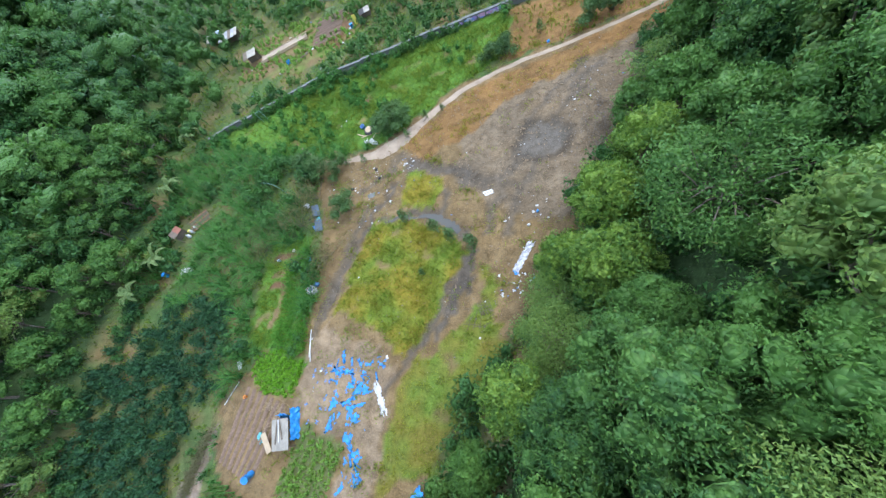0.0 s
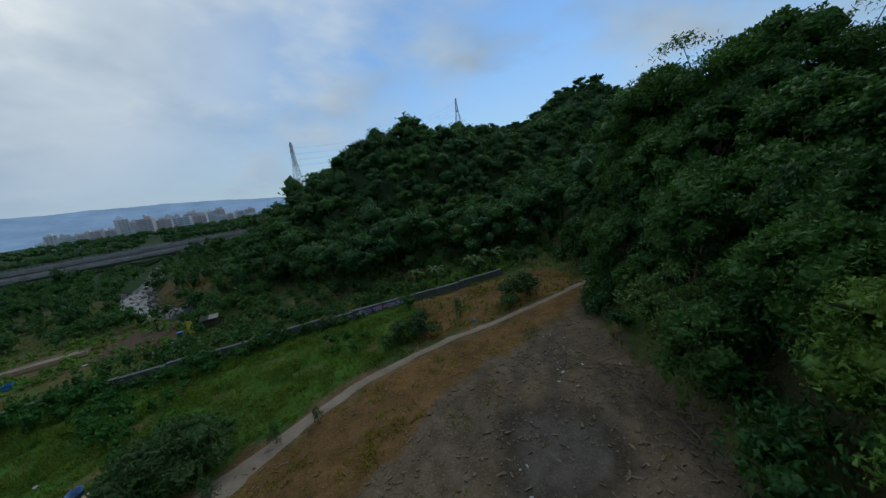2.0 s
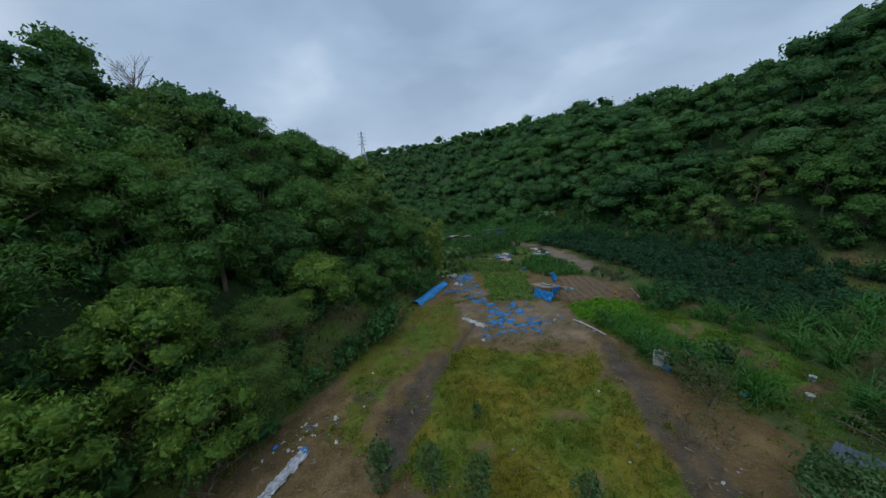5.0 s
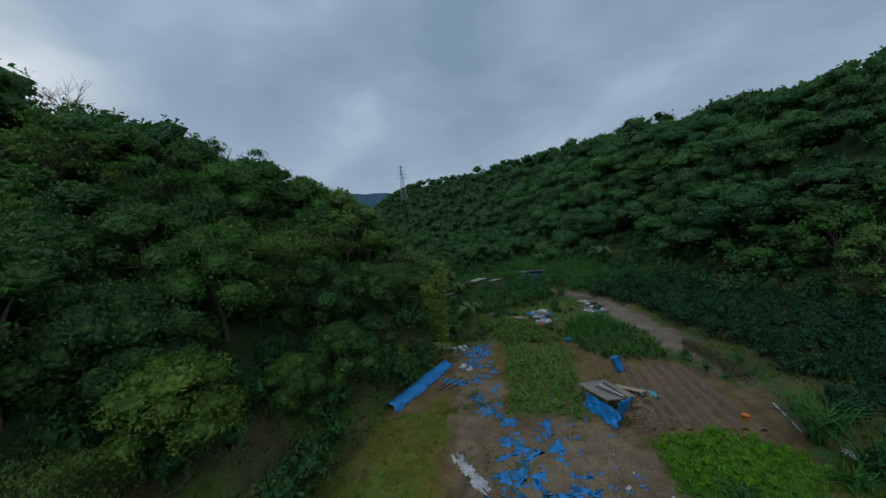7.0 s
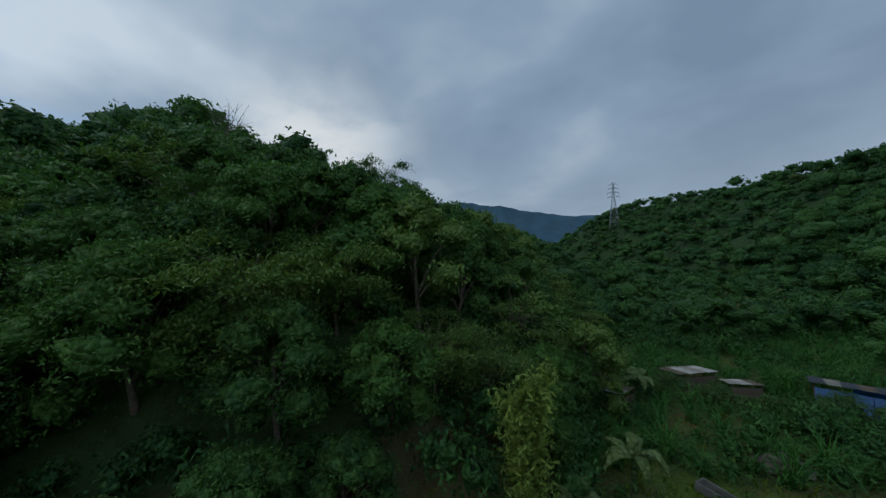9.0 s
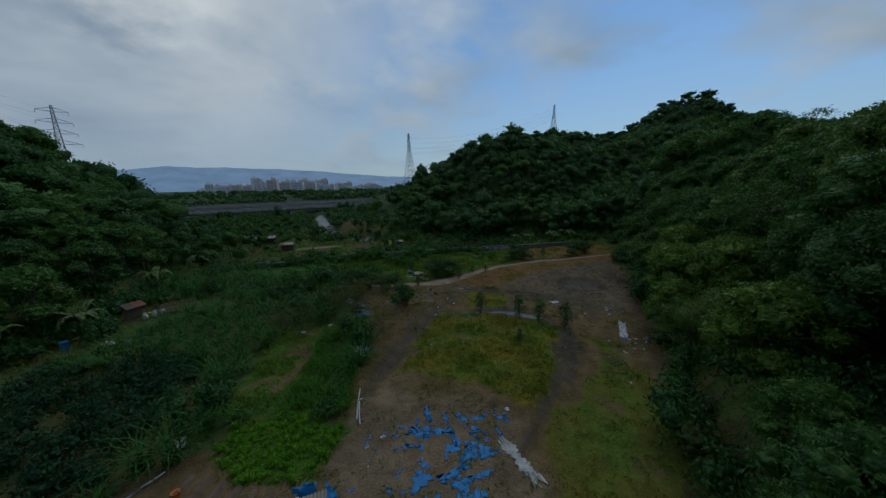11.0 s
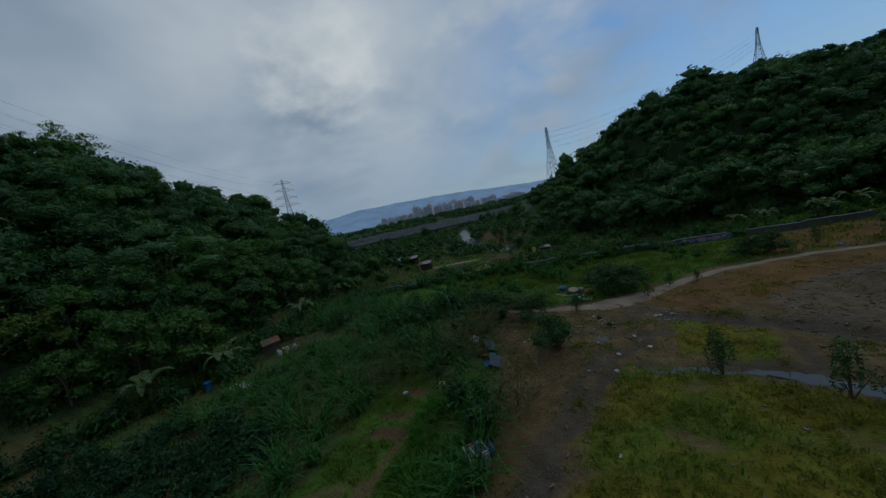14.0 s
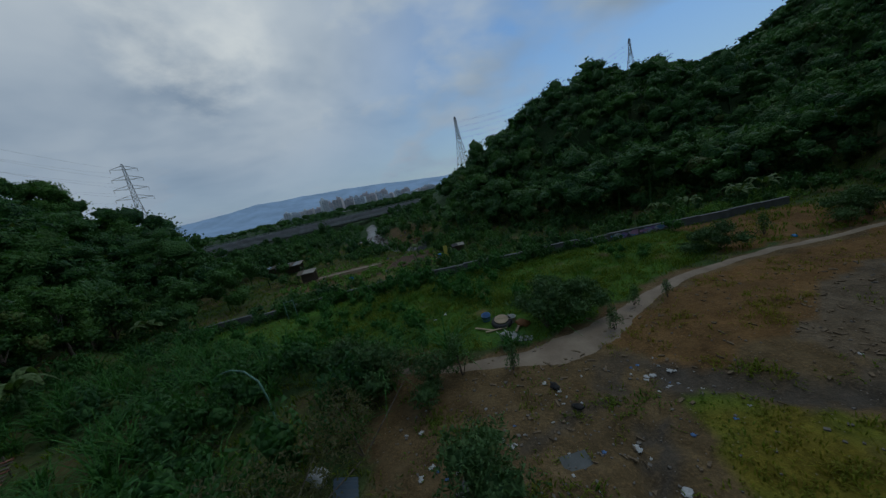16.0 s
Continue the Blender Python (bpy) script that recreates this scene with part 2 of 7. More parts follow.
_grit = _n.math("MULTIPLY", _n.math("LESS_THAN", _stone, 0.12), _n.math("GREATER_THAN", _mid, 0.52))
_col = _n.mix(_n.math("MULTIPLY", _grit, 0.5), _col, (0.33, 0.30, 0.27, 1))
_rough = _n.span(_n.math("ADD", _wet, _n.math("MULTIPLY", _mid, 0.35)), 0.55, 1.25, 0.95, 0.3)
finish(_n, _col, _rough, _n.math("ADD", _mid, _n.math("MULTIPLY", _fin, 0.35)), 0.8, 0.2, spec=0.12)

DIRT_PATH, _n = material("trodden_path")
_v = place(_n)
_a, _b = _n.noise(_v, 0.8, 6, 0.6), _n.noise(_v, 7, 5, 0.6)
finish(_n, _n.mix(_n.span(_b, 0.5, 0.8, 0, 0.4), _n.ramp(_a, [(0.3, (0.21, 0.155, 0.11)), (0.7, (0.33, 0.26, 0.19))]), (0.2, 0.15, 0.1, 1)), 0.95, _b, 0.4, 0.05)

CONCRETE, _n = material("weathered_concrete")
_v = place(_n)
_a, _b = _n.noise(_v, 0.9, 6, 0.65, 0.5), _n.noise(_v, 12, 4)
_run = _n.noise(_n.add("ShaderNodeVectorMath", {0: _v, 1: (2.2, 2.2, 0.25)}, operation="MULTIPLY").outputs[0], 1.0, 5)
_col = _n.ramp(_a, [(0.3, (0.085, 0.09, 0.088)), (0.7, (0.165, 0.168, 0.16))])
finish(_n, _n.mix(_n.span(_run, 0.5, 0.7, 0, 0.6), _col, (0.10, 0.105, 0.09, 1)), 0.9, _b, 0.3, 0.02)

STEEL = plain("galvanised_steel", (0.30, 0.32, 0.34), 0.55, 0.5, 0.2, 0.4, 0.4)

# ---- mesh helpers ----
def mesh(name, verts, quads, mat, smooth=False, attrs=None):
    """A mesh from arrays of corners and of four-cornered (or three-cornered) faces."""
    verts, quads = np.asarray(verts, np.float32).reshape(-1, 3), np.asarray(quads, np.int32)
    k = quads.shape[1]
    me = bpy.data.meshes.new(name)
    me.vertices.add(len(verts))
    me.vertices.foreach_set("co", verts.ravel())
    me.loops.add(quads.size)
    me.loops.foreach_set("vertex_index", quads.ravel())
    me.polygons.add(len(quads))
    me.polygons.foreach_set("loop_start", np.arange(0, quads.size, k, dtype=np.int32))
    for key, val in (attrs or {}).items():
        val = np.asarray(val, np.float32)
        if val.ndim == 2:
            a = me.attributes.new(key, "FLOAT_COLOR", "POINT")
            a.data.foreach_set("color", np.c_[val, np.ones(len(val))].astype(np.float32).ravel())
        else:
            me.attributes.new(key, "FLOAT", "POINT").data.foreach_set("value", val)
    me.update(calc_edges=True)
    me.polygons.foreach_set("use_smooth", [smooth] * len(quads))
    me.materials.append(mat)
    return me


def part(name, data, parent, label="", m=None):
    ob = new(name, data)
    ob.parent = parent
    if m is not None:
        ob.matrix_basis = m
    return tagged(ob, label)


def thing(name, label, category, m=None, data=None, group="", kind=""):
    ob = new(name, data)
    if m is not None:
        ob.matrix_basis = m
    return tagged(ob, label, category, group, kind)


def merge(pieces):
    """Join (verts, faces) arrays."""
    vs, fs, at = [], [], 0
    for v, q in pieces:
        vs.append(v), fs.append(q + at)
        at += len(v)
    return np.concatenate(vs), np.concatenate(fs)


CUBE = np.array([[x, y, z] for z in (-.5, .5) for y in (-.5, .5) for x in (-.5, .5)])
CUBE_F = np.array([[0, 2, 3, 1], [4, 5, 7, 6], [0, 1, 5, 4], [2, 6, 7, 3], [0, 4, 6, 2], [1, 3, 7, 5]])


def box(size, at=(0, 0, 0), turn=(0, 0, 0)):
    r = np.array(Euler([radians(a) for a in turn]).to_matrix())
    return (CUBE * np.array(size)) @ r.T + np.array(at), CUBE_F


def beam(a, b, w, w2=None, sides=4):
    """A straight bar from a to b, w thick at a and w2 at b."""
    a, b = np.array(a, float), np.array(b, float)
    d = b - a
    d /= max(np.linalg.norm(d), 1e-6)
    u = np.cross(d, (0, 0, 1) if abs(d[2]) < 0.9 else (1, 0, 0))
    u /= np.linalg.norm(u)
    v = np.cross(d, u)
    ang = np.arange(sides) * 2 * np.pi / sides + np.pi / sides
    ring = np.outer(np.cos(ang), u) + np.outer(np.sin(ang), v)
    vs = np.concatenate([a + ring * w / 2, b + ring * (w if w2 is None else w2) / 2])
    i = np.arange(sides)
    j = (i + 1) % sides
    fs = np.stack([i, j, j + sides, i + sides], 1)
    if sides == 4:
        fs = np.concatenate([fs, [[3, 2, 1, 0], [4, 5, 6, 7]]])
    return vs, fs


def tube(points, widths, sides=6):
    """A bent, tapering round bar through the points."""
    p = np.array(points, float)
    t = np.gradient(p, axis=0)
    t /= np.linalg.norm(t, axis=1)[:, None] + 1e-9
    ref = np.where(np.abs(t[:, 2:]) < 0.9, np.array([[0, 0, 1.0]]), np.array([[1.0, 0, 0]]))
    u = np.cross(t, ref)
    u /= np.linalg.norm(u, axis=1)[:, None] + 1e-9
    v = np.cross(t, u)
    ang = np.arange(sides) * 2 * np.pi / sides
    w = np.asarray(widths, float)[:, None, None] / 2
    vs = p[:, None] + (np.cos(ang)[None, :, None] * u[:, None] + np.sin(ang)[None, :, None] * v[:, None]) * w
    i = np.arange(sides)
    rows = [np.stack([i + k * sides, (i + 1) % sides + k * sides, (i + 1) % sides + (k + 1) * sides, i + (k + 1) * sides], 1) for k in range(len(p) - 1)]
    return vs.reshape(-1, 3), np.concatenate(rows)


# ---- the lie of the land ----
def wave(x, y, s, seed=0.0):
    """Smooth unevenness of size about one and length about s."""
    x, y = x / s + seed * 3.7, y / s - seed * 1.9
    return (np.sin(x * 2.1 + 1.3 * np.sin(y * 1.7 + seed)) + np.sin(y * 2.6 + 1.1 * np.sin(x * 1.9 + 2 * seed)) + np.sin((x + y) * 1.4 + seed) * np.cos((x - y) * 1.7)) / 3


TOE_Y = np.array([-300, -200, -160, -120, -60, -32, -22, -15, -11, -5, -1, 3, 7, 11, 17, 22, 29, 34, 40, 48, 58, 75, 120, 300.])
TOE_E = np.array([60, 30, 6, -6, -10, -13.5, -13.5, -12.5, -9.8, -6.4, -3.6, -0.5, 2.8, 4.8, 7.5, 10.6, 14, 18.5, 21, 24, 30, 42, 60, 90.])
TOP_Y = np.array([-300, -160, -120, -85, -60, -36, -17, 0, 15, 30, 45, 70, 120, 300.])
TOP_E = np.array([20, 20, 15, 14, 13, 13.5, 25.5, 16.5, 11.0, 10.5, 9, 5, 2, 0.])
WTOE_Y = np.array([-400, -260, -200, -150, -100, -60, -30, 0, 15, 34, 50, 70, 100, 140.])
WTOE = np.array([66, 50, -4, -26, -44, -47, -47, -48.5, -46.5, -54, -62, -74, -96, -130.])
WTOP_Y = np.array([-400, -205, -150, -110, -75, -45, -20, 0, 36, 50, 64, 75, 90, 115, 200.])
WTOP = np.array([46, 48, 46, 43, 34, 27, 38, 44, 43, 33, 24, 14, 6, 1, 0.])


def rise(run, slope, top):
    u = np.maximum(run, 0) * slope / np.maximum(top, 0.5)
    return top * u / (1 + u ** 3) ** (1 / 3)


def land(x, y):
    """Height of the ground."""
    x, y = np.asarray(x, float), np.asarray(y, float)
    e = rise(x - np.interp(y, TOE_Y, TOE_E) - 0.8 * wave(x, y, 9, 2), 0.81, np.interp(y, TOP_Y, TOP_E))
    w = rise(np.interp(y, WTOE_Y, WTOE) - x + 1.5 * wave(x, y, 14, 1), 0.74, np.interp(y, WTOP_Y, WTOP))
    w = w * np.clip((340 - np.abs(x)) / 120, 0, 1)
    e = e * np.clip((260 - np.abs(x)) / 120, 0, 1) * np.clip((300 - np.abs(y)) / 100, 0, 1)
    bump = lambda cx, cy, h, sx, sy: h * np.exp(-0.5 * (((x - cx) / sx) ** 2 + ((y - cy) / sy) ** 2))
    ne = (bump(20, 119, 27.5, 26, 30) ** 3 + bump(88, 213, 41, 66, 52) ** 3 + bump(84, 104, 27, 25, 25) ** 3 + bump(52, 96, 15, 34, 34) ** 3 + bump(172, 197, 57, 30, 34) ** 3 + bump(178, 185, 36, 60, 55) ** 3 + bump(204, 138, 33, 42, 42) ** 3  ) ** (1 / 3) * np.clip((y - 46) / 40, 0, 1) ** 1.2
    h = (e ** 3 + w ** 3 + ne ** 3) ** (1 / 3)
    h = h + np.clip(h / 12, 0, 1) * (1.6 * wave(x, y, 17, 3) + 0.8 * wave(x, y, 7, 5))
    # the low ground beyond the embankment, and the stream bed
    wall_y = np.interp(x, WALL_X, WALL_Y)
    low = np.clip((y - wall_y - 0.5) / 6, 0, 1) * np.clip((18 - x) / 20, 0, 1)
    h = h - 1.0 * low
    sx = np.interp(y, [50, 66, 72, 88, 98, 118, 150, 200], [-18, -27, -33, -42, -49, -53, -70, -90.])
    h = h - 2.2 * np.exp(-((x - sx) / 4.0) ** 2) * np.clip((y - 60) / 8, 0, 1)
    # small unevenness of the worked valley floor
    flat = np.clip(1 - h / 4, 0, 1) * (np.abs(x) < 120)
    return h + flat * (0.10 * wave(x, y, 3.2, 4) + 0.05 * wave(x, y, 1.1, 6)) - flat * dug(x, y)


WALL_X = np.array([-70, -43, -37, -30, -24, -15.5, -6.5, 0.2, 8.8, 20.])
WALL_Y = np.array([26, 36.7, 38.3, 40.4, 41.7, 42.3, 43.0, 43.4, 43.9, 45.5])


def inside(x, y, poly):
    """Which points lie in the polygon."""
    r = np.zeros(np.shape(x), bool)
    n = len(poly)
    for i in range(n):
        (x1, y1), (x2, y2) = poly[i], poly[(i + 1) % n]
        if y1 == y2:
            continue
        r ^= ((y1 > y) != (y2 > y)) & (x < (x2 - x1) * (y - y1) / (y2 - y1) + x1)
    return r


def near_line(x, y, pts, half):
    """1 on a line through pts, falling to 0 at half its width aside."""
    best = np.full(np.shape(x), 1e9)
    for (x1, y1), (x2, y2) in zip(pts, pts[1:]):
        dx, dy = x2 - x1, y2 - y1
        k = np.clip(((x - x1) * dx + (y - y1) * dy) / (dx * dx + dy * dy), 0, 1)
        best = np.minimum(best, np.hypot(x - x1 - k * dx, y - y1 - k * dy))
    return np.clip(1 - best / half, 0, 1)


DITCHES = [([(-4.2, 11.2), (-5.5, 9.0), (-8.6, 3.6), (-10.2, 1.2), (-12, -0.8)], 0.45),
           ([(-12.2, 20.5), (-13.4, 18.6), (-14.2, 17.0), (-16.2, 13.6), (-18.4, 8.4), (-19.2, 5.4)], 0.42),
           ([(-10.6, 22.0), (-8.2, 20.9), (-6.2, 20.2), (-4.4, 18.8), (-2.4, 17.6)], 0.9),
           ([(-13.8, 15.3), (-11.9, 15.7), (-10.0, 15.5), (-8.4, 15.3)], 0.42),
           ([(-8.8, 15.4), (-7.4, 14.8), (-6.2, 13.9), (-5.0, 12.6)], 0.95),
           ([(-7.3, 15.0), (-6.9, 16.4), (-6.3, 17.6)], 0.6)]


def dug(x, y):
    d = 0.0
    for pts, half in DITCHES:
        d = np.maximum(d, 0.22 * np.minimum(1, 2 * near_line(x, y, pts, half * 0.8)))
    d = np.maximum(d, 0.3 * np.clip(1.4 - np.hypot((x - 3.2) / 2.3, (y - 21.6) / 1.9), 0, 1) ** 0.5)
    return d


CLEARING = [(19, 36), (13, 29), (9.6, 22), (6.5, 16.5), (4.0, 10.5), (1.6, 6.6), (-1.4, 3), (-4.6, -1.2), (-7.4, -5), (-11, -10.5), (-13.4, -15.8),
            (-18, -15.5), (-23.5, -13), (-28.5, -8), (-30, -2), (-26, 3.5), (-21.6, 2.5), (-20.5, 8), (-21, 15), (-23, 21), (-22, 25.5), (-15, 25.8), (-10.5, 28.5), (-5, 32), (8, 34.5)]
GREY_MUD = [(16, 33), (10.8, 30.8), (3.6, 29.2), (-1, 26.6), (-4.3, 24.5), (-5.6, 19.4), (-2.2, 15.4), (2, 12.8), (6, 13.5), (9.5, 20), (13, 28)]
DRY_STRIP = [(19, 35.6), (8, 33.4), (-4, 30.7), (-9.2, 27.4), (-11.6, 25), (-10, 22.4), (-5, 23.4), (-1, 26.6), (3.6, 29.2), (14.4, 32.6)]
DRY_FIELD = [(19.5, 37), (8, 34.6), (0.2, 33.8), (1.6, 38), (2.2, 42.6), (12, 43.4), (19, 42)]
MAIN_PLOT = [(-15.4, 14.9), (-12.5, 16), (-6.3, 13.3), (-4.9, 10.8), (-6.2, 8), (-9.4, 2.7), (-10.4, 1.9), (-12.6, 3.6), (-18, 6.4)]
SMALL_PLOT = [(-10.5, 21.3), (-6.7, 18.9), (-8.3, 15.5), (-11.6, 17)]
MEADOW = [(-46, 34.5), (-33, 39), (-20, 41.5), (-6, 42.6), (2.0, 43), (1.4, 38), (0, 34.4), (-5, 32.3), (-10, 29.2), (-15, 26.2), (-22, 26.2), (-30, 28)]
TARP_FIELD = [(-14.2, -15.8), (-17.1, -14.8), (-15.1, -4.8), (-20.9, -2.9), (-21.2, 2.6), (-19, 4.8), (-12.8, 2.6), (-11.4, 0.8), (-12.2, -4)]
CROP_FIELD = [(-18.2, -14.2), (-23.1, -12.6), (-19.8, -3.6), (-15.6, -5.0)]
GREEN_CROP = [(-21.4, -1.1), (-24.8, -1.0), (-26.8, 0.7), (-26.6, 2.4), (-23.4, 3.0), (-20.8, 1.8)]
DIRT_FIELD = [(-24.6, -8.4), (-28.6, -7.2), (-29.6, -1.5), (-27.2, 0.3), (-21.6, -1.6)]
YELLOW_CROP = [(-17.3, -20.6), (-20.6, -20.2), (-22.0, -18.4), (-22.8, -13.4), (-18.4, -14.2)]
DRAIN = [(-28.4, -30), (-30.7, -25), (-30.4, -11.4), (-29.6, -4), (-31, -4), (-32.6, -11), (-33.6, -23.6), (-31, -31)]
WET_STRIP = [(-4.6, 10.6), (-3.6, 9.4), (-5.6, 5.6), (-7.0, 3.6), (-8.2, 3.0), (-6.3, 6.6)]
SEEDBED_A = [(-27.0, 9.4), (-25.05, 9.4), (-25.0, 10.25), (-26.6, 10.25)]
SEEDBED_B = [(-26.9, 10.65), (-24.9, 10.65), (-24.8, 11.4), (-26.8, 11.4)]
SEEDBED_C = [(-27.6, 12.5), (-24.4, 12.6), (-24.2, 13.4), (-27.2, 13.3)]
BED_LANE = [(-25.0, 10.3), (-24.5, 10.2), (-24.7, 8.6), (-25.0, 6.6), (-25.4, 5.2), (-26.2, 5.2), (-25.6, 7.2), (-25.2, 9.0)]
GARDEN = [(-28.6, 3.2), (-22.2, 3.2), (-21.8, 9.0), (-22.8, 14.8), (-28.2, 14.8)]
BARE_BANK = [(-32.3, 13.4), (-31.5, 13.4), (-31.2, 9.6), (-30.9, 6.6), (-29.4, 2.6), (-30.2, 2.4), (-31.9, 6.8), (-32.2, 10)]
GREEN_SLOPE = [(-7.4, -5), (-4.4, -1), (-1.6, 2.6), (-3.4, 6.4), (-6.2, 3.4), (-9.6, 1.6), (-11.4, -2), (-12.4, -7.4), (-9.6, -9)]
TARP_BANK = [(-12.6, -12.4), (-9.6, -9.4), (-7.6, -7.4), (-8.6, -6.2), (-11.6, -8.0), (-13.2, -9.6)]
OPEN_BACK = [(-15, -14), (-25, -13), (-25.6, -17), (-28.6, -17.6), (-30.2, -19), (-30.6, -24.6), (-17, -23.6), (-15, -20)]
TRACKS = [[(-2.6, 12.4), (-1.4, 16.4), (0.6, 20.0), (3.4, 25.6), (8.6, 30.6)], [(-1.0, 11.8), (0.2, 15.6), (2.2, 18.8), (5.2, 24.6), (9.8, 30.0)], [(-12.6, 24.0), (-10.4, 22.4), (-6.6, 21.2), (-3.6, 18.9), (0.6, 17.0)],
          [(-16.8, 19.6), (-13.6, 21.4), (-11.8, 24.2)], [(-20.2, 4.2), (-18.9, 8.6), (-17.2, 13.4), (-15.4, 17.4)]]
DRY_EDGE = [(-17.3, -14.6), (-18.3, -14.3), (-16.6, -8.4), (-15.7, -9.0)]
CANES = [(-24.2, -14.5), (-23.6, -11.8), (-24.8, -8.8), (-28.6, -7.8), (-29.4, -11), (-29.4, -17.2), (-27.2, -17.8), (-25.2, -16.6)]
WEEDY = [(-6.2, 3.4), (-3.6, 6.6), (-3.4, 9.2), (-2.3, 9.6), (-2.2, 6.2), (-3.4, 1.0)]
FAR_FIELD = [(-31.0, 52.6), (-24.2, 49.6), (-23.4, 55.4), (-30.2, 60.2)]
STREAM_BANK = [(-42, 97), (-33, 96), (-26, 76), (-27, 71), (-31.5, 72.5), (-37, 82)]
BEDS = [(-47, 50), (-30, 47), (-20, 52), (-24, 58), (-33, 62), (-46, 61)]

COLORS = dict(woods=(0.040, 0.075, 0.028), scrub=(0.060, 0.105, 0.034), brown=(0.156, 0.110, 0.056), bed=(0.135, 0.078, 0.045), grey=(0.150, 0.116, 0.078), dry=(0.178, 0.104, 0.042),
              yellow=(0.178, 0.150, 0.022), meadow=(0.070, 0.150, 0.022), wet=(0.092, 0.078, 0.062), pale=(0.200, 0.150, 0.098), crop=(0.095, 0.115, 0.045), drain=(0.20, 0.16, 0.125), slope=(0.132, 0.124, 0.026), bank=(0.085, 0.082, 0.038), silt=(0.118, 0.106, 0.09))


def zones(x, y):
    """The kind of ground at each point: colour, wetness and how grassy it is."""
    jx, jy = x + 0.55 * wave(x, y, 1.5, 7) + 0.25 * wave(x, y, 0.45, 9), y + 0.55 * wave(x, y, 1.6, 8) + 0.25 * wave(x, y, 0.5, 11)
    n = len(x)
    h = land(x, y)
    col = np.tile(np.array(COLORS["scrub"]), (n, 1))
    wet, grass, dry = np.zeros(n), np.full(n, 0.5), np.full(n, 0.2)
    bank = x - np.interp(y, TOE_Y, TOE_E) > -2.5
    sets = [(bank & (h < 6) & (np.abs(y) < 60), "bank", 0, 0.8, 0.25), ((h > 2.2) & ~(bank & (h < 4)) | (np.abs(y) > 90) | (np.abs(x) > 70), "woods", 0, 0, 0), (inside(jx, jy, CLEARING), "brown", 0, 0.46, 0.34), (inside(jx, jy, MEADOW), "meadow", 0, 1.0, 0.06),
            (inside(jx, jy, GREY_MUD), "grey", 0.2, 0.06, 0.5), (inside(jx, jy, DRY_STRIP), "dry", 0, 0.48, 1.0), (inside(jx, jy, DRY_FIELD), "dry", 0, 0.45, 1.0),
            (inside(jx, jy, MAIN_PLOT), "yellow", 0, 1.0, 0.5), (inside(jx, jy, SMALL_PLOT), "yellow", 0, 1.0, 0.5), (inside(jx, jy, TARP_FIELD), "pale", 0, 0.42, 0.36),
            (inside(jx, jy, DRY_EDGE), "dry", 0, 0.8, 0.9), (inside(jx, jy, GREEN_SLOPE), "slope", 0, 0.8, 0.62), (inside(jx, jy, TARP_BANK), "brown", 0, 0.2, 0.4), (inside(jx, jy, CROP_FIELD), "crop", 0, 0.5, 0.1), (inside(jx, jy, GREEN_CROP), "meadow", 0, 0.3, 0.1),
            (inside(jx, jy, DIRT_FIELD), "brown", 0, 0.03, 0.4), (inside(jx, jy, OPEN_BACK) & (y < -14.5), "crop", 0, 0.9, 0.12), (inside(jx, jy, YELLOW_CROP), "crop", 0, 0.5, 0.5), (inside(jx, jy, DRAIN), "drain", 0.05, 0, 0),
            (inside(jx, jy, WET_STRIP), "wet", 0.35, 0.42, 0.3), (inside(jx, jy, GARDEN), "meadow", 0, 1.0, 0.05), (inside(x, y, SEEDBED_A), "bed", 0, 0.02, 0), (inside(x, y, SEEDBED_B), "brown", 0, 0.25, 0.1),
            (inside(x, y, SEEDBED_C), "bed", 0, 0.2, 0), (inside(x, y, BED_LANE), "brown", 0, 0.1, 0.2), (inside(jx, jy, BARE_BANK), "brown", 0, 0.1, 0.2),
            (inside(jx, jy, BEDS), "brown", 0, 0.8, 0.15), (inside(jx, jy, FAR_FIELD), "bed", 0, 0.05, 0.1), (inside(jx, jy, STREAM_BANK), "brown", 0, 0.1, 0.1), (inside(jx, jy, WEEDY), "slope", 0, 0.8, 0.3)]
    col += (np.array(COLORS["brown"]) - col) * np.clip(0.25 + 0.7 * wave(x, y, 4.5, 71) + 0.4 * wave(x, y, 1.3, 72), 0, 0.85)[:, None]
    for sel, key, w, g, d in sets:
        col[sel], wet[sel], grass[sel], dry[sel] = COLORS[key], w, g, d
    # the sward is uneven: greener hollows, strawy patches and bare spots
    sward = (grass > 0.55) & (grass < 1.05) & (np.abs(x) < 40) & (h < 2.2)
    lush = np.clip(0.45 + 0.9 * wave(x, y, 2.3, 81) + 0.5 * wave(x, y, 0.8, 82), 0, 1) * sward
    col += (np.array(COLORS["meadow"]) * 1.15 - col) * (lush * np.where(dry > 0.8, 0.3, 0.65))[:, None]
    bald = np.clip(2.2 * wave(x, y, 1.7, 83) + 0.9 * wave(x, y, 0.6, 84) - 1.25, 0, 1) * sward
    col += (np.array(COLORS["brown"]) - col) * bald[:, None]
    grass, dry = grass * (1 - 0.85 * bald), np.clip(dry - 0.25 * lush, 0, 1)
    # bare soil is blotched, and worn by barrow tracks that run out over the mud
    bare = (grass < 0.5) & (np.abs(x) < 40) & (y > -20) & (y < 46)
    col *= np.where(bare, np.clip(1 + 0.22 * wave(x, y, 2.6, 91) + 0.20 * wave(x, y, 0.9, 92), 0.6, 1.4), 1)[:, None]
    rut = np.maximum.reduce([near_line(jx, jy, p, 0.55) for p in TRACKS]) * bare
    col += (np.array(COLORS["wet"]) - col) * (0.75 * np.minimum(1, 1.8 * rut))[:, None]
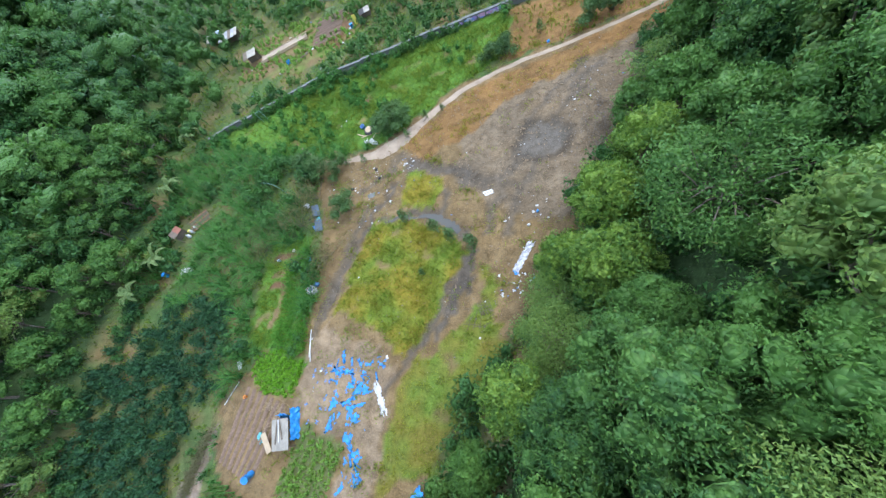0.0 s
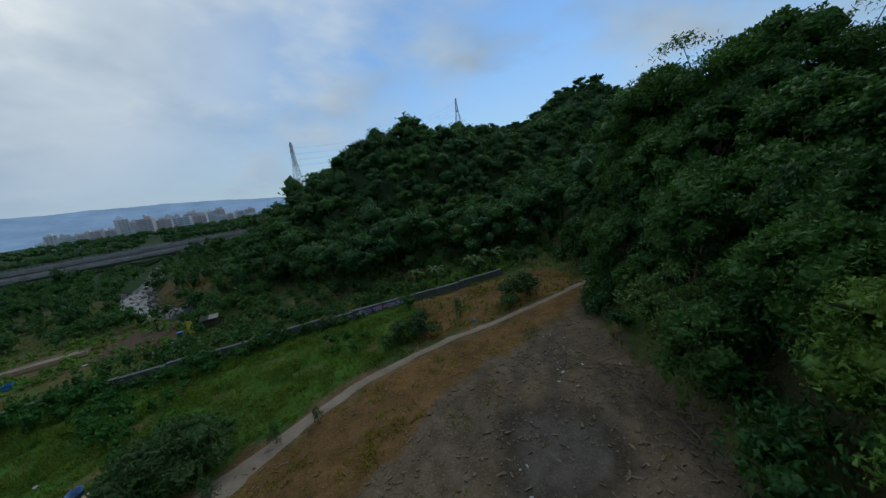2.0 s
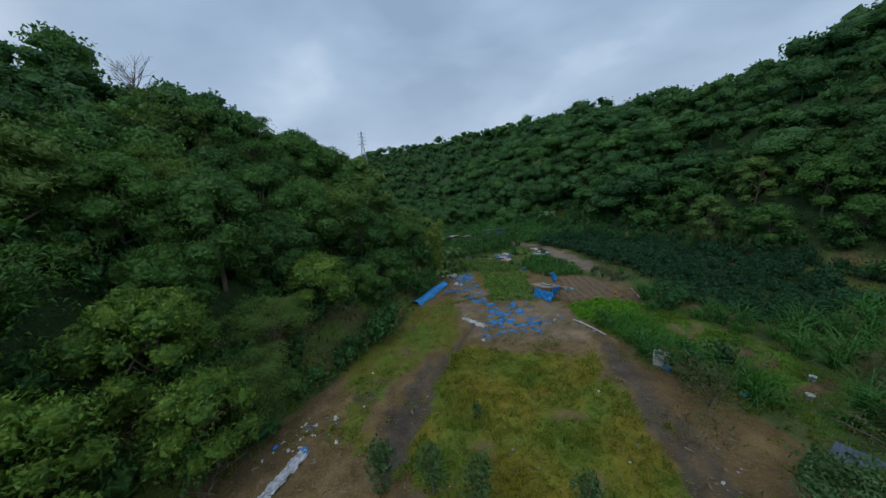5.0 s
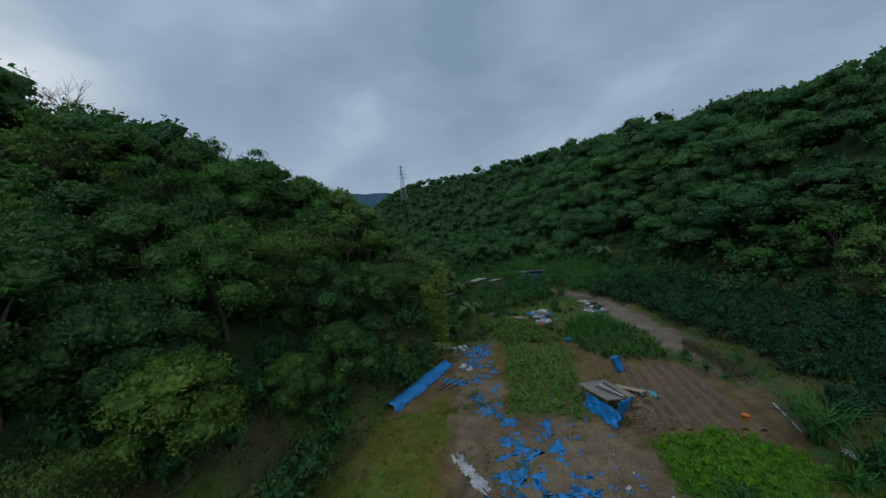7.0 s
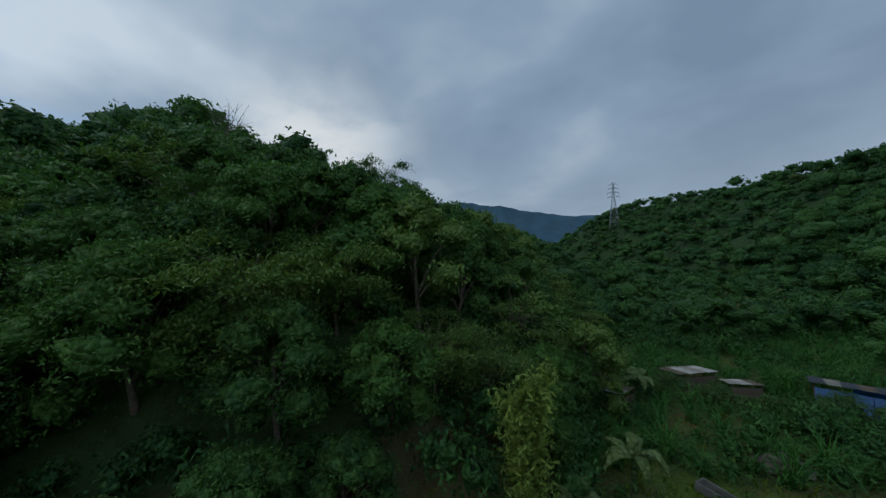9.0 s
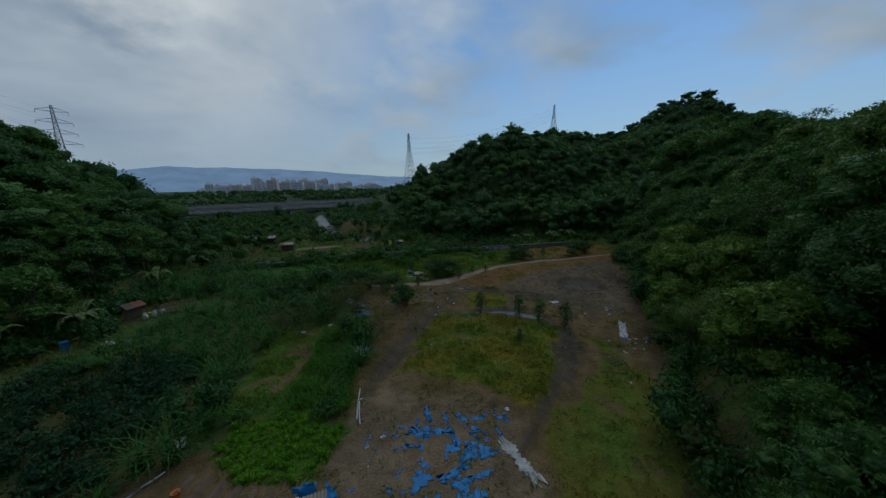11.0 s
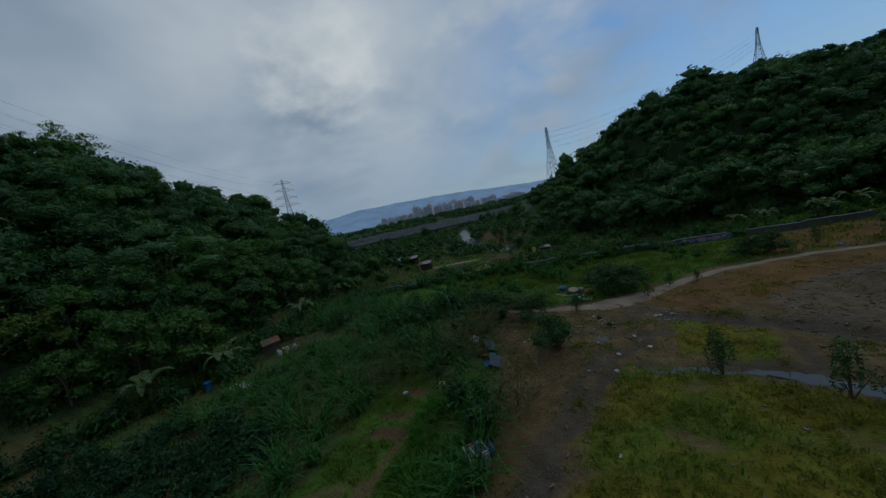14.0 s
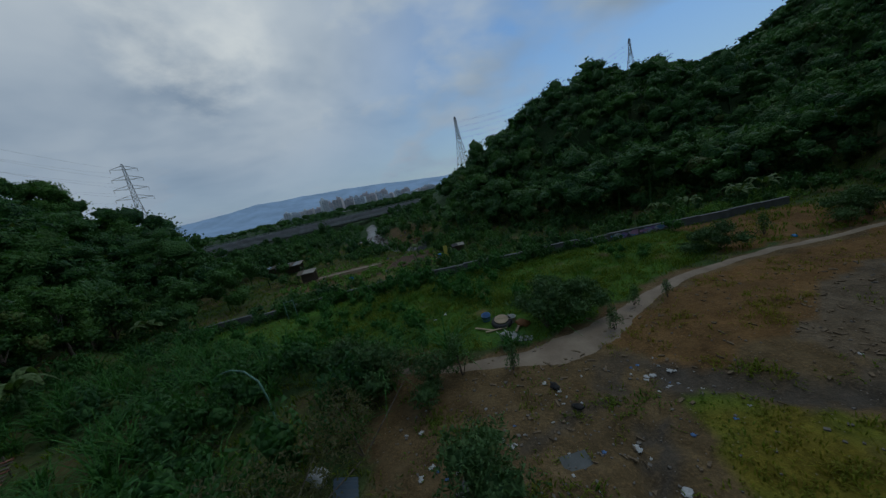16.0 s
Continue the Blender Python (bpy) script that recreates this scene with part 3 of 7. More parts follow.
    pond = np.clip(1.5 - np.hypot((jx - 3.2) / 2.3, (jy - 21.6) / 1.9), 0, 0.5) * 2
    rim = np.exp(-((np.hypot((jx - 3.2) / 2.3, (jy - 21.6) / 1.9) - 1.2) / 0.22) ** 2) * (h < 1)
    for sel, amount in ((pond, 0.4), (np.minimum(1, 2.2 * np.maximum.reduce([near_line(jx, jy, p, w * 0.9) for p, w in DITCHES])) * (h < 1), 0.5)):
        col += (np.array(COLORS["wet"]) - col) * sel[:, None] * 0.9
        wet, grass = np.maximum(wet, sel * amount), grass * (1 - sel)
    col += (np.array(COLORS["silt"]) - col) * (pond * (1 - rim))[:, None] * 0.85
    col *= (1 - 0.3 * rim)[:, None]
    return col, wet, grass, dry


def steps(a, b, fine, far, grow=1.16):
    out = [np.arange(a, b + fine / 2, fine)]
    for s, end in ((-1, a), (1, b)):
        d, at, line = fine, end, []
        while abs(at) < far:
            d = min(d * grow, 400)
            at += s * d
            line.append(at)
        out.insert(0, np.array(line[::-1])) if s < 0 else out.append(np.array(line))
    return np.concatenate(out)


xs, ys = steps(-34, 16, 0.42, 4600, 1.065), steps(-22, 46, 0.42, 4600, 1.065)
gx, gy = np.meshgrid(xs, ys)
gx, gy = gx.ravel(), gy.ravel()
nx, ny = len(xs), len(ys)
ii, jj = np.meshgrid(np.arange(nx - 1), np.arange(ny - 1))
ii, jj = ii.ravel(), jj.ravel()
gq = np.stack([jj * nx + ii, jj * nx + ii + 1, (jj + 1) * nx + ii + 1, (jj + 1) * nx + ii], 1)
g_col, g_wet = zones(gx, gy)[:2]
thing("ground", "uneven valley floor of brown soil, mud, dry grass and wooded hillsides", "ground", kind="structure",
               data=mesh("ground", np.stack([gx, gy, land(gx, gy)], 1), gq, SOIL, True, {"soil": g_col, "wet": g_wet}))


def ribbon(pts, widths, lift, fine=0.5, cross=5):
    """A strip that lies on the ground along pts, thin at its edges."""
    p = np.array(pts, float)
    d = np.r_[0, np.cumsum(np.hypot(*np.diff(p, axis=0).T))]
    s = np.arange(0, d[-1], fine)
    px, py, w = np.interp(s, d, p[:, 0]), np.interp(s, d, p[:, 1]), np.interp(s, d, widths)
    k = np.ones(5) / 5
    px[2:-2], py[2:-2] = np.convolve(px, k, "valid"), np.convolve(py, k, "valid")
    tx, ty = np.gradient(px), np.gradient(py)
    l = np.hypot(tx, ty)
    qx, qy = -ty / l, tx / l
    v = []
    for c in np.linspace(-0.5, 0.5, cross):
        off = c * w * (1 + 0.08 * np.sin(s * 1.7 + c * 5) + 0.06 * np.sin(s * 4.1 + c * 9))
        x, y = px + qx * off, py + qy * off
        v.append(np.stack([x, y, land(x, y) + lift * (1 - (2 * abs(c)) ** 3) - 0.012], 1))
    v = np.stack(v, 1).reshape(-1, 3)
    i, j = np.meshgrid(np.arange(cross - 1), np.arange(len(s) - 1))
    i, j = i.ravel(), j.ravel()
    return v, np.stack([j * cross + i + 1, j * cross + i, (j + 1) * cross + i, (j + 1) * cross + i + 1], 1)


PATH_LINE = [(26, 39.5), (19.8, 36.6), (16, 35.6), (12.9, 34.7), (7.7, 33.8), (3, 33.2), (-.7, 32.5), (-4.6, 31.2), (-7.5, 29.4), (-9.4, 27.9), (-11.2, 26.4), (-13.7, 24.9), (-16, 24.6), (-18.5, 24.8), (-21.2, 24.9), (-24, 26.2), (-27, 29)]
thing("footpath", "pale trodden earth footpath winding across the clearing", "path", kind="structure",
      data=mesh("footpath", *ribbon(PATH_LINE, [0.6, 0.8, 0.7, 0.6, 0.6, 0.65, 0.75, 0.85, 1.0, 1.3, 1.9, 2.4, 1.4, 0.8, 0.6, 0.5, 0.4], 0.05), DIRT_PATH, True))

# ---- foliage ----
def unit(v):
    return v / (np.linalg.norm(v, axis=-1, keepdims=True) + 1e-9)


def leaves(rng, at, facing, size, spread=0.7, fold=0.18, slim=0.55):
    """One pointed leaf at each point, facing roughly that way."""
    n = len(at)
    nrm = unit(unit(facing) + spread * rng.normal(size=(n, 3)))
    t = unit(np.cross(nrm, rng.normal(size=(n, 3))))
    t = unit(t + np.array([0, 0, -0.25]))
    b = np.cross(nrm, t)
    s = (size * rng.uniform(0.65, 1.35, n))[:, None]
    low, w = at - t * s * 0.45 + nrm * s * fold, b * s * slim * 0.5
    v = np.stack([low - w, low + w, at + t * s * 0.55 - nrm * s * fold], 1)
    return v.reshape(-1, 3), np.arange(3 * n).reshape(n, 3)


def halves(made):
    """The same faces as triangles."""
    v, f = made
    return v, np.concatenate([f[:, [0, 1, 2]], f[:, [0, 2, 3]]])


def shell(rng, c, r, rings=5, segs=8):
    """A knobbly dark heart for a clump of leaves."""
    th = np.linspace(0.12, np.pi - 0.12, rings)
    ph = np.arange(segs) * 2 * np.pi / segs
    k = 1 + 0.24 * rng.normal(size=(rings, segs))
    v = np.stack([np.sin(th)[:, None] * np.cos(ph) * k, np.sin(th)[:, None] * np.sin(ph) * k, np.cos(th)[:, None] * k], -1) * r + c
    i, j = np.meshgrid(np.arange(rings - 1), np.arange(segs))
    i, j = i.ravel(), j.ravel()
    j2 = (j + 1) % segs
    return v.reshape(-1, 3), np.stack([i * segs + j, (i + 1) * segs + j, (i + 1) * segs + j2, i * segs + j2], 1)


def clump(rng, c, r, n, size, spread=0.7, slim=0.55, heart=0.5, rings=5, segs=8):
    """Leaves all over a lobe, denser on its upper side."""
    d = unit(rng.normal(size=(n, 3)) + np.array([0, 0, 0.35]))
    k = rng.uniform(0.74, 1.02, n)[:, None] * (1 + 0.16 * np.sin(d[:, :1] * 5 + c[0]) + 0.14 * np.sin(d[:, 1:2] * 6 + c[1]))
    at = c + d * r * k
    out = [leaves(rng, at, d + np.array([0, 0, 1.0]), size, spread, slim=slim)]
    if heart:
        out.append(halves(shell(rng, c, np.asarray(r) * heart, rings, segs)))
    return merge(out)


def limbs(rng, height, lobes, girth):
    """A tapered, bent trunk with limbs that reach into the lobes."""
    lean = rng.normal(size=2) * 0.06 * height
    k = np.linspace(0, 1, 6)
    spine = np.stack([lean[0] * k ** 2 + 0.1 * np.sin(k * 5), lean[1] * k ** 2 + 0.1 * np.cos(k * 4) - 0.1, height * 0.78 * k - 0.6], 1)
    out = [tube(spine, girth * (1.25 - k), 7)]
    for c in lobes:
        s = rng.uniform(0.35, 0.8)
        a = np.array([np.interp(s, k, spine[:, i]) for i in range(3)])
        mid = (a + c) / 2 + np.array([0, 0, 0.12 * height * rng.uniform(0, 1)])
        out.append(tube([a, mid, c], girth * np.array([0.5, 0.3, 0.1]), 5))
    return merge(out)


def broad_tree(seed, height, wide, lobes, per_lobe, size, flat=0.7, low=0.2):
    """Crown and trunk meshes of a broad-leaved tree: a dome of leafy lumps that comes far down."""
    rng = np.random.default_rng(seed)
    cs, rs = [], []
    deep = height * (1 - low)
    for i in range(lobes):
        k = (i + 0.5) / lobes                     # from the top down to the skirt
        a = i * 2.4 + rng.uniform(-.4, .4)
        r = wide * 0.78 * math.sin(min(1.0, k * 1.25) * math.pi / 2) ** 0.8 * rng.uniform(0.78, 1.1) * (1 - 0.25 * max(0, k - 0.75) / 0.25)
        rr = wide * rng.uniform(0.26, 0.42)
        z = height - rr * flat - (deep - rr * flat) * k ** 1.5 * rng.uniform(0.8, 1.1)
        cs.append(np.array([r * math.cos(a), r * math.sin(a), z])), rs.append(np.array([rr, rr, rr * flat]))
    crown = merge([clump(rng, c, r, int(per_lobe * (r[0] / wide / 0.34) ** 2), size, heart=0.70) for c, r in zip(cs, rs)])
    return crown, limbs(rng, height, cs[::2], 0.04 * height)


def layered_tree(seed, height, wide, lobes, per_lobe, size):
    """A tree whose feathery sprays lie in flat tiers."""
    rng = np.random.default_rng(seed)
    cs, out = [], []
    for i in range(lobes):
        a, r = i * 2.4 + rng.uniform(-.6, .6), wide * math.sqrt((i + 0.5) / lobes)
        c = np.array([r * math.cos(a), r * math.sin(a), height * rng.uniform(0.36, 1.0) * (1 - 0.22 * (r / wide) ** 2)])
        cs.append(c)
        rr = wide * rng.uniform(0.26, 0.42)
        d = rng.normal(size=(per_lobe, 3)) * np.array([0.5, 0.5, 0.13]) * rr
        d[:, 2] -= 0.25 * (d[:, 0] ** 2 + d[:, 1] ** 2) / rr
        out.append(leaves(rng, c + d, np.tile([0, 0, 1.0], (per_lobe, 1)), size, 0.35, slim=0.42))
    return merge(out), limbs(rng, height, cs, 0.03 * height)


def tree_mesh(name, made, leaf):
    crown, trunk = made
    return mesh(name + "_crown", *crown, leaf, True), mesh(name + "_trunk", *trunk, BARK, True)


FULL = [tree_mesh("tree", broad_tree(11 + i, h, w, 22, 350, 0.215, f, 0.2), l) for i, (h, w, f, l) in enumerate(
    [(8.2, 3.5, 0.7, LEAF), (7.0, 3.2, 0.75, LEAF), (9.0, 3.8, 0.65, LEAF_PALE), (6.4, 3.0, 0.8, LEAF)])]
FULL += [tree_mesh("tree", layered_tree(31 + i, h, w, 40, 300, 0.23), l) for i, (h, w, l) in enumerate([(7.4, 3.9, LEAF_PALE), (8.2, 3.4, LEAF)])]
LIGHT = [tree_mesh("tree", broad_tree(51 + i, h, w, 18, 150, 0.30, f, 0.2), l) for i, (h, w, f, l) in enumerate(
    [(8.0, 3.4, 0.7, LEAF), (7.2, 3.1, 0.78, LEAF), (9.2, 3.6, 0.7, LEAF_PALE), (6.2, 2.9, 0.8, LEAF), (8.6, 3.2, 0.9, LEAF)])]
LIGHT += [tree_mesh("tree", layered_tree(71 + i, h, w, 24, 130, 0.38), LEAF_PALE) for i, (h, w) in enumerate([(8.0, 3.8)])]

NEAR = [tree_mesh("tree", broad_tree(61 + i, h, w, 24, 600, 0.15, f, 0.2), l) for i, (h, w, f, l) in enumerate(
    [(8.0, 3.4, 0.7, LEAF), (7.0, 3.2, 0.75, LEAF), (8.4, 3.5, 0.7, LEAF_PALE), (6.4, 3.0, 0.8, LEAF)])]
NEAR += [tree_mesh("tree", layered_tree(81, 7.4, 3.9, 44, 430, 0.18), LEAF_PALE), FULL[5]]
BRIGHT = tree_mesh("tree", broad_tree(47, 7.0, 3.2, 22, 400, 0.2, 0.7, 0.2), LEAF_BRIGHT)
BRIGHT_AT = [(3.2, 8.0, 0.72), (5.6, 6.4, 0.85), (6.6, 11.8, 0.85), (9.6, 14.6, 0.8), (-0.6, -1.2, 0.8)]

LABELS = ["tall broad-leaved tree with a dense dark green crown on the hillside", "broad-leaved hillside tree with a rounded green crown",
          "spreading tree with pale yellow-green leaves on the hillside", "low bushy tree with a dark green crown at the wood's edge",
          "spreading tree with flat feathery tiers of pale leaves", "slender tree with flat feathery green tiers of leaves"]


def stand(kind, label, x, y, s, rz, sink=0.0):
    ob = thing("tree", label, "tree", pose(x, y, float(land(x, y)) - sink, 0, 0, rz) @ Matrix.Diagonal((s, s, s * 1.0, 1)), group="hillside trees")
    crown, trunk = kind
    part("crown", crown, ob), part("trunk", trunk, ob)
    return ob


def scatter(rng, x0, x1, y0, y1, gap, ok, tries):
    """Points at least gap apart where ok(x, y)."""
    px, py = rng.uniform(x0, x1, tries), rng.uniform(y0, y1, tries)
    sel = ok(px, py)
    px, py = px[sel], py[sel]
    cells, keep = {}, []
    for i, (a, b) in enumerate(zip(px, py)):
        c = (int(a // gap), int(b // gap))
        if all((a - px[j]) ** 2 + (b - py[j]) ** 2 > gap * gap for u in (-1, 0, 1) for w in (-1, 0, 1) for j in cells.get((c[0] + u, c[1] + w), ())):
            cells.setdefault(c, []).append(i)
            keep.append(i)
    return px[keep], py[keep]


rng = np.random.default_rng(5)
CLOSE_IN = 17.0
BAMBOO_AT = (-12.75, -14.9)
in_east = lambda x, y: x - np.interp(y, TOE_Y, TOE_E)
ex, ey = scatter(rng, -16, 40, -52, 44, 3.0, lambda x, y: (in_east(x, y) > 0.5) & (in_east(x, y) < 24), 9000)
for x, y in zip(ex, ey):
    if math.hypot(x - BAMBOO_AT[0], y - BAMBOO_AT[1]) < 3.2 or math.hypot(x - 15.8, y + 17.5) < 2.6 or any(math.hypot(x - a, y - b) < 2.2 for a, b, _ in BRIGHT_AT):
        continue
    close = (in_east(x, y) < 8 and -22 < y < 20) or (in_east(x, y) < CLOSE_IN and -14 < y < 13)
    kinds = NEAR if math.hypot(x - 3, y - 0.5) < 8.0 or math.hypot(x + 7.5, y + 7) < 6.0 else FULL if close else LIGHT
    i = int(rng.choice(6, p=[.14, .14, .22, .16, .22, .12] if in_east(x, y) < 10 and y > 1 else [.16, .14, .08, .14, .34, .14] if in_east(x, y) < 10 and y < -4 else [.22, .2, .07, .2, .17, .14] if in_east(x, y) < 10 else [.28, .26, .08, .22, .06, .1]))
    s = rng.uniform(0.72, 1.02) * (0.68 if in_east(x, y) < 3.5 else 0.85 if in_east(x, y) < 6 else 1.0)
    if 3 < x < 24 and -40 < y < -17:
        s *= 0.68 if y < -20 and x < 18 else 0.84
    stand(kinds[i], LABELS[i], x, y, s, rng.uniform(0, 360), 0.3)
for x, y, s in BRIGHT_AT:
    stand(BRIGHT, "broad-leaved tree with bright yellow-green leaves at the wood's edge", x, y, s, 70 * x, 0.3)
wx, wy = scatter(rng, -60, -46, -16, 42, 4.0, lambda x, y: (np.interp(y, WTOE_Y, WTOE) - x > 0.5) & (np.interp(y, WTOE_Y, WTOE) - x < 9), 3000)
for x, y in zip(wx, wy):
    i = int(rng.choice(6, p=[.26, .24, .1, .26, .07, .07]))
    stand(LIGHT[i], LABELS[i], x, y, rng.uniform(0.7, 1.05), rng.uniform(0, 360), 0.3)


# ---- woods farther off: crowns too many to count ----
def small_crowns(n, lobes_n, size):
    """Crowns of odd shapes, each a handful of ragged leafy lumps of different sizes."""
    out = []
    for i in range(12):
        r = np.random.default_rng(90 + i)
        w, h = r.uniform(2.2, 3.3), r.uniform(5.6, 8.8)
        lobes = []
        for k in range(lobes_n):
            a, off, big = r.uniform(0, 6.28), 0.85 * w * (k > 0) * r.uniform(0.4, 1.0), r.uniform(0.36, 0.74) * w
            c = np.array([off * math.cos(a), off * math.sin(a), h - 1.3 - 0.75 * off * r.uniform(0.4, 1.3) - (k > 4) * 1.8])
            q = big * np.array([1, 1, r.uniform(0.6, 0.95)])
            lobes += [clump(r, c, q, int(n * (big / w / 0.55) ** 2), size, 1.1, 0.7, heart=0), halves(shell(r, c, q * 0.72, 4, 6))]
        foot = halves(tube([(0, 0, -1.5), (0.1, 0, h * 0.6)], [0.35, 0.2], 4))
        out.append(merge(lobes + [foot]))
    return out


CROWNS, FAR_CROWNS = small_crowns(74, 7, 0.37), small_crowns(38, 6, 0.48)
DIM_CROWNS = small_crowns(24, 4, 0.62)


def uneven(rng, x0, x1, y0, y1, gap, ok, tries):
    """Like scatter, but with crowded spots and gaps."""
    x, y = scatter(rng, x0, x1, y0, y1, gap * 0.72, ok, tries * 2)
    keep = rng.uniform(0, 1, len(x)) < 0.92 + 0.16 * wave(x, y, 9, 61)
    return x[keep], y[keep]


def woods(name, label, px, py, seed, smin=0.7, smax=1.25, crowns=CROWNS, sink=0.4):
    r = np.random.default_rng(seed)
    vs, fs, ts, at = [], [], [], 0
    z = land(px, py)
    for x, y, h in zip(px, py, z):
        v, f = crowns[r.integers(len(crowns))]
        a, s = r.uniform(0, 6.28), smin + (smax - smin) * r.beta(1.0, 1.8) * 1.25
        c, d = math.cos(a) * s, math.sin(a) * s
        q = np.stack([v[:, 0] * c - v[:, 1] * d + x, v[:, 0] * d + v[:, 1] * c + y, v[:, 2] * s ** 0.6 * r.uniform(0.8, 1.0) + h - sink], 1)
        vs.append(q), fs.append(f + at), ts.append(np.full(len(v), np.clip(r.beta(0.6, 1.5) + 0.25 * wave(x, y, 16, 91), 0, 1)))
        at += len(v)
    return thing(name, label, "woods", kind="stuff", data=mesh(name, np.concatenate(vs), np.concatenate(fs), LEAF_FAR, True, {"tone": np.concatenate(ts)}))


west_run = lambda x, y: np.interp(y, WTOE_Y, WTOE) - x
px, py = uneven(rng, -150, -40, -120, 84, 4.5, lambda x, y: (west_run(x, y) > np.where((y > -16) & (y < 42), 9, 0.5)) & (west_run(x, y) < 70) & (land(x, y) > 2), 26000)
deep = west_run(px, py) > 34
woods("west_wood", "dense dark green wood covering the steep western hillside", px[~deep], py[~deep], 1, 0.6, 1.85, CROWNS, 2.0)
woods("west_ridge_wood", "dense dark green wood along the top of the western hill", px[deep], py[deep], 12, 0.7, 1.6, FAR_CROWNS, 2.0)
px, py = uneven(rng, -120, 60, -290, -50, 5.5, lambda x, y: (land(x, y) > -1) & (in_east(x, y) < 24) & (west_run(x, y) < 66), 16000)
deep = py < -150
woods("south_wood", "dense green wood closing the upper end of the valley", px[~deep], py[~deep], 2, 0.7, 1.6, FAR_CROWNS, 3.0)
woods("head_wood", "green wood on the far slopes at the valley's head", px[deep], py[deep], 13, 0.7, 1.6, DIM_CROWNS, 2.6)
px, py = uneven(rng, -24, 262, 86, 234, 5.6, lambda x, y: (land(x, y) > 1.2) & (y < 90 + 1.7 * (x + 70)) & ((y > 100) | (x > 110)), 17000)
deep = (py > 158) | (px > 95)
woods("north_east_wood", "dense dark green wood on the rounded hill beyond the clearing", px[~deep], py[~deep], 3, 0.75, 1.6, FAR_CROWNS, 2.6)
woods("knoll_wood", "dark green wood over the far rounded knoll", px[deep], py[deep], 14, 0.9, 1.9, DIM_CROWNS, 2.6)
px, py = uneven(rng, -20, 110, 50, 100, 4.4, lambda x, y: (y > np.interp(x, [-20, -10, 0, 16, 40], [74, 60, 54, 52, 52])) & (np.hypot(x + 33, y - 72) > 12), 6000)
woods("foothill_wood", "green trees and bushes on the lower slope beyond the gardens", px, py, 8, 0.6, 1.3, FAR_CROWNS, 0.9)
px, py = scatter(rng, -75, -48, 36, 84, 4.6, lambda x, y: (west_run(x, y) < 1.5) & (x < -47 - 0.2 * (y - 40)) & ~((x > -60) & (y > 60) & (y < 69)), 3000)
woods("streamside_wood", "green trees between the wall and the stream", px, py, 9, 0.5, 0.9)
px, py = uneven(rng, 0, 62, -50, 44, 4.5, lambda x, y: (in_east(x, y) > 23) & (in_east(x, y) < 56) & (land(x, y) > 3) & (np.hypot(x - 15.8, y + 17.5) > 2.6) & ~((x > 14) & (y > 30)), 9000)
woods("east_ridge_wood", "green wood over the eastern ridge", px, py, 10, 0.75, 1.15)
px, py = scatter(rng, 14, 75, 30, 72, 4.4, lambda x, y: (land(x, y) > 0.5) & ((in_east(x, y) > 20) | (y > 46)), 6000)
woods("east_wood", "green wood at the clearing's far end", px, py, 4, 0.7, 1.2, FAR_CROWNS)
px, py = scatter(rng, -190, 30, 84, 330, 9.0, lambda x, y: (land(x, y) < 3.5) & (np.abs(x - np.interp(y, [60, 72, 88, 118, 150, 200, 330], [-24, -33, -42, -53, -70, -90, -140])) > 9)
                 & (np.abs((x + 88) * -0.47 + (y - 146) * 0.88 - 4) > 18) & (x < 10 - 0.3 * (y - 84)), 6000)
before = (px + 88) * -0.47 + (py - 146) * 0.88 < 0
far_x, far_y = scatter(rng, -430, -5, 325, 720, 15.0, lambda x, y: x < -5 - 0.05 * (y - 325), 5000)
woods("plain_wood", "dark green tree belt on the plain before the town", far_x, far_y, 15, 1.0, 2.2, DIM_CROWNS, 0.5)
woods("valley_wood", "low green trees beyond the road bridge", px[~before], py[~before], 6, 0.6, 1.1, FAR_CROWNS)
woods("stream_thicket", "low green thicket along the stream before the bridge", px[before], py[before], 7, 0.4, 0.8, FAR_CROWNS)

# ---- low plants ----
def blades(rng, base, high, wide, lean, joints=1, up=0.9):
    """Tapering blades that bend over, one at each base point."""
    n = len(base)
    a = rng.uniform(0, 2 * np.pi, n)
    out = np.stack([np.cos(a), np.sin(a), np.zeros(n)], 1)
    side = np.stack([-np.sin(a), np.cos(a), np.zeros(n)], 1)
    high, lean = high * rng.uniform(0.6, 1.25, n), lean * rng.uniform(0.3, 1.3, n)
    rows = []
    for k in np.linspace(0, 1, joints + 2):
        c = base + np.array([0, 0, 1]) * (high * (k * up - 0.45 * lean * k ** 3))[:, None] + out * (high * lean * k ** 1.8)[:, None]
        w = side * (wide * (0.5 if k == 0 else max(0.06, 1 - k ** 1.5)) * 0.5)
        rows += [c - w, c + w]
    v = np.stack(rows, 1)
    m = 2 * (joints + 2)
    f = np.concatenate([np.stack([np.arange(n) * m + 2 * j, np.arange(n) * m + 2 * j + 1, np.arange(n) * m + 2 * j + 3, np.arange(n) * m + 2 * j + 2], 1) for j in range(joints + 1)])
    return v.reshape(-1, 3), f


def on_land(x, y, lift=-0.03):
    return np.stack([x, y, land(x, y) + lift], 1)


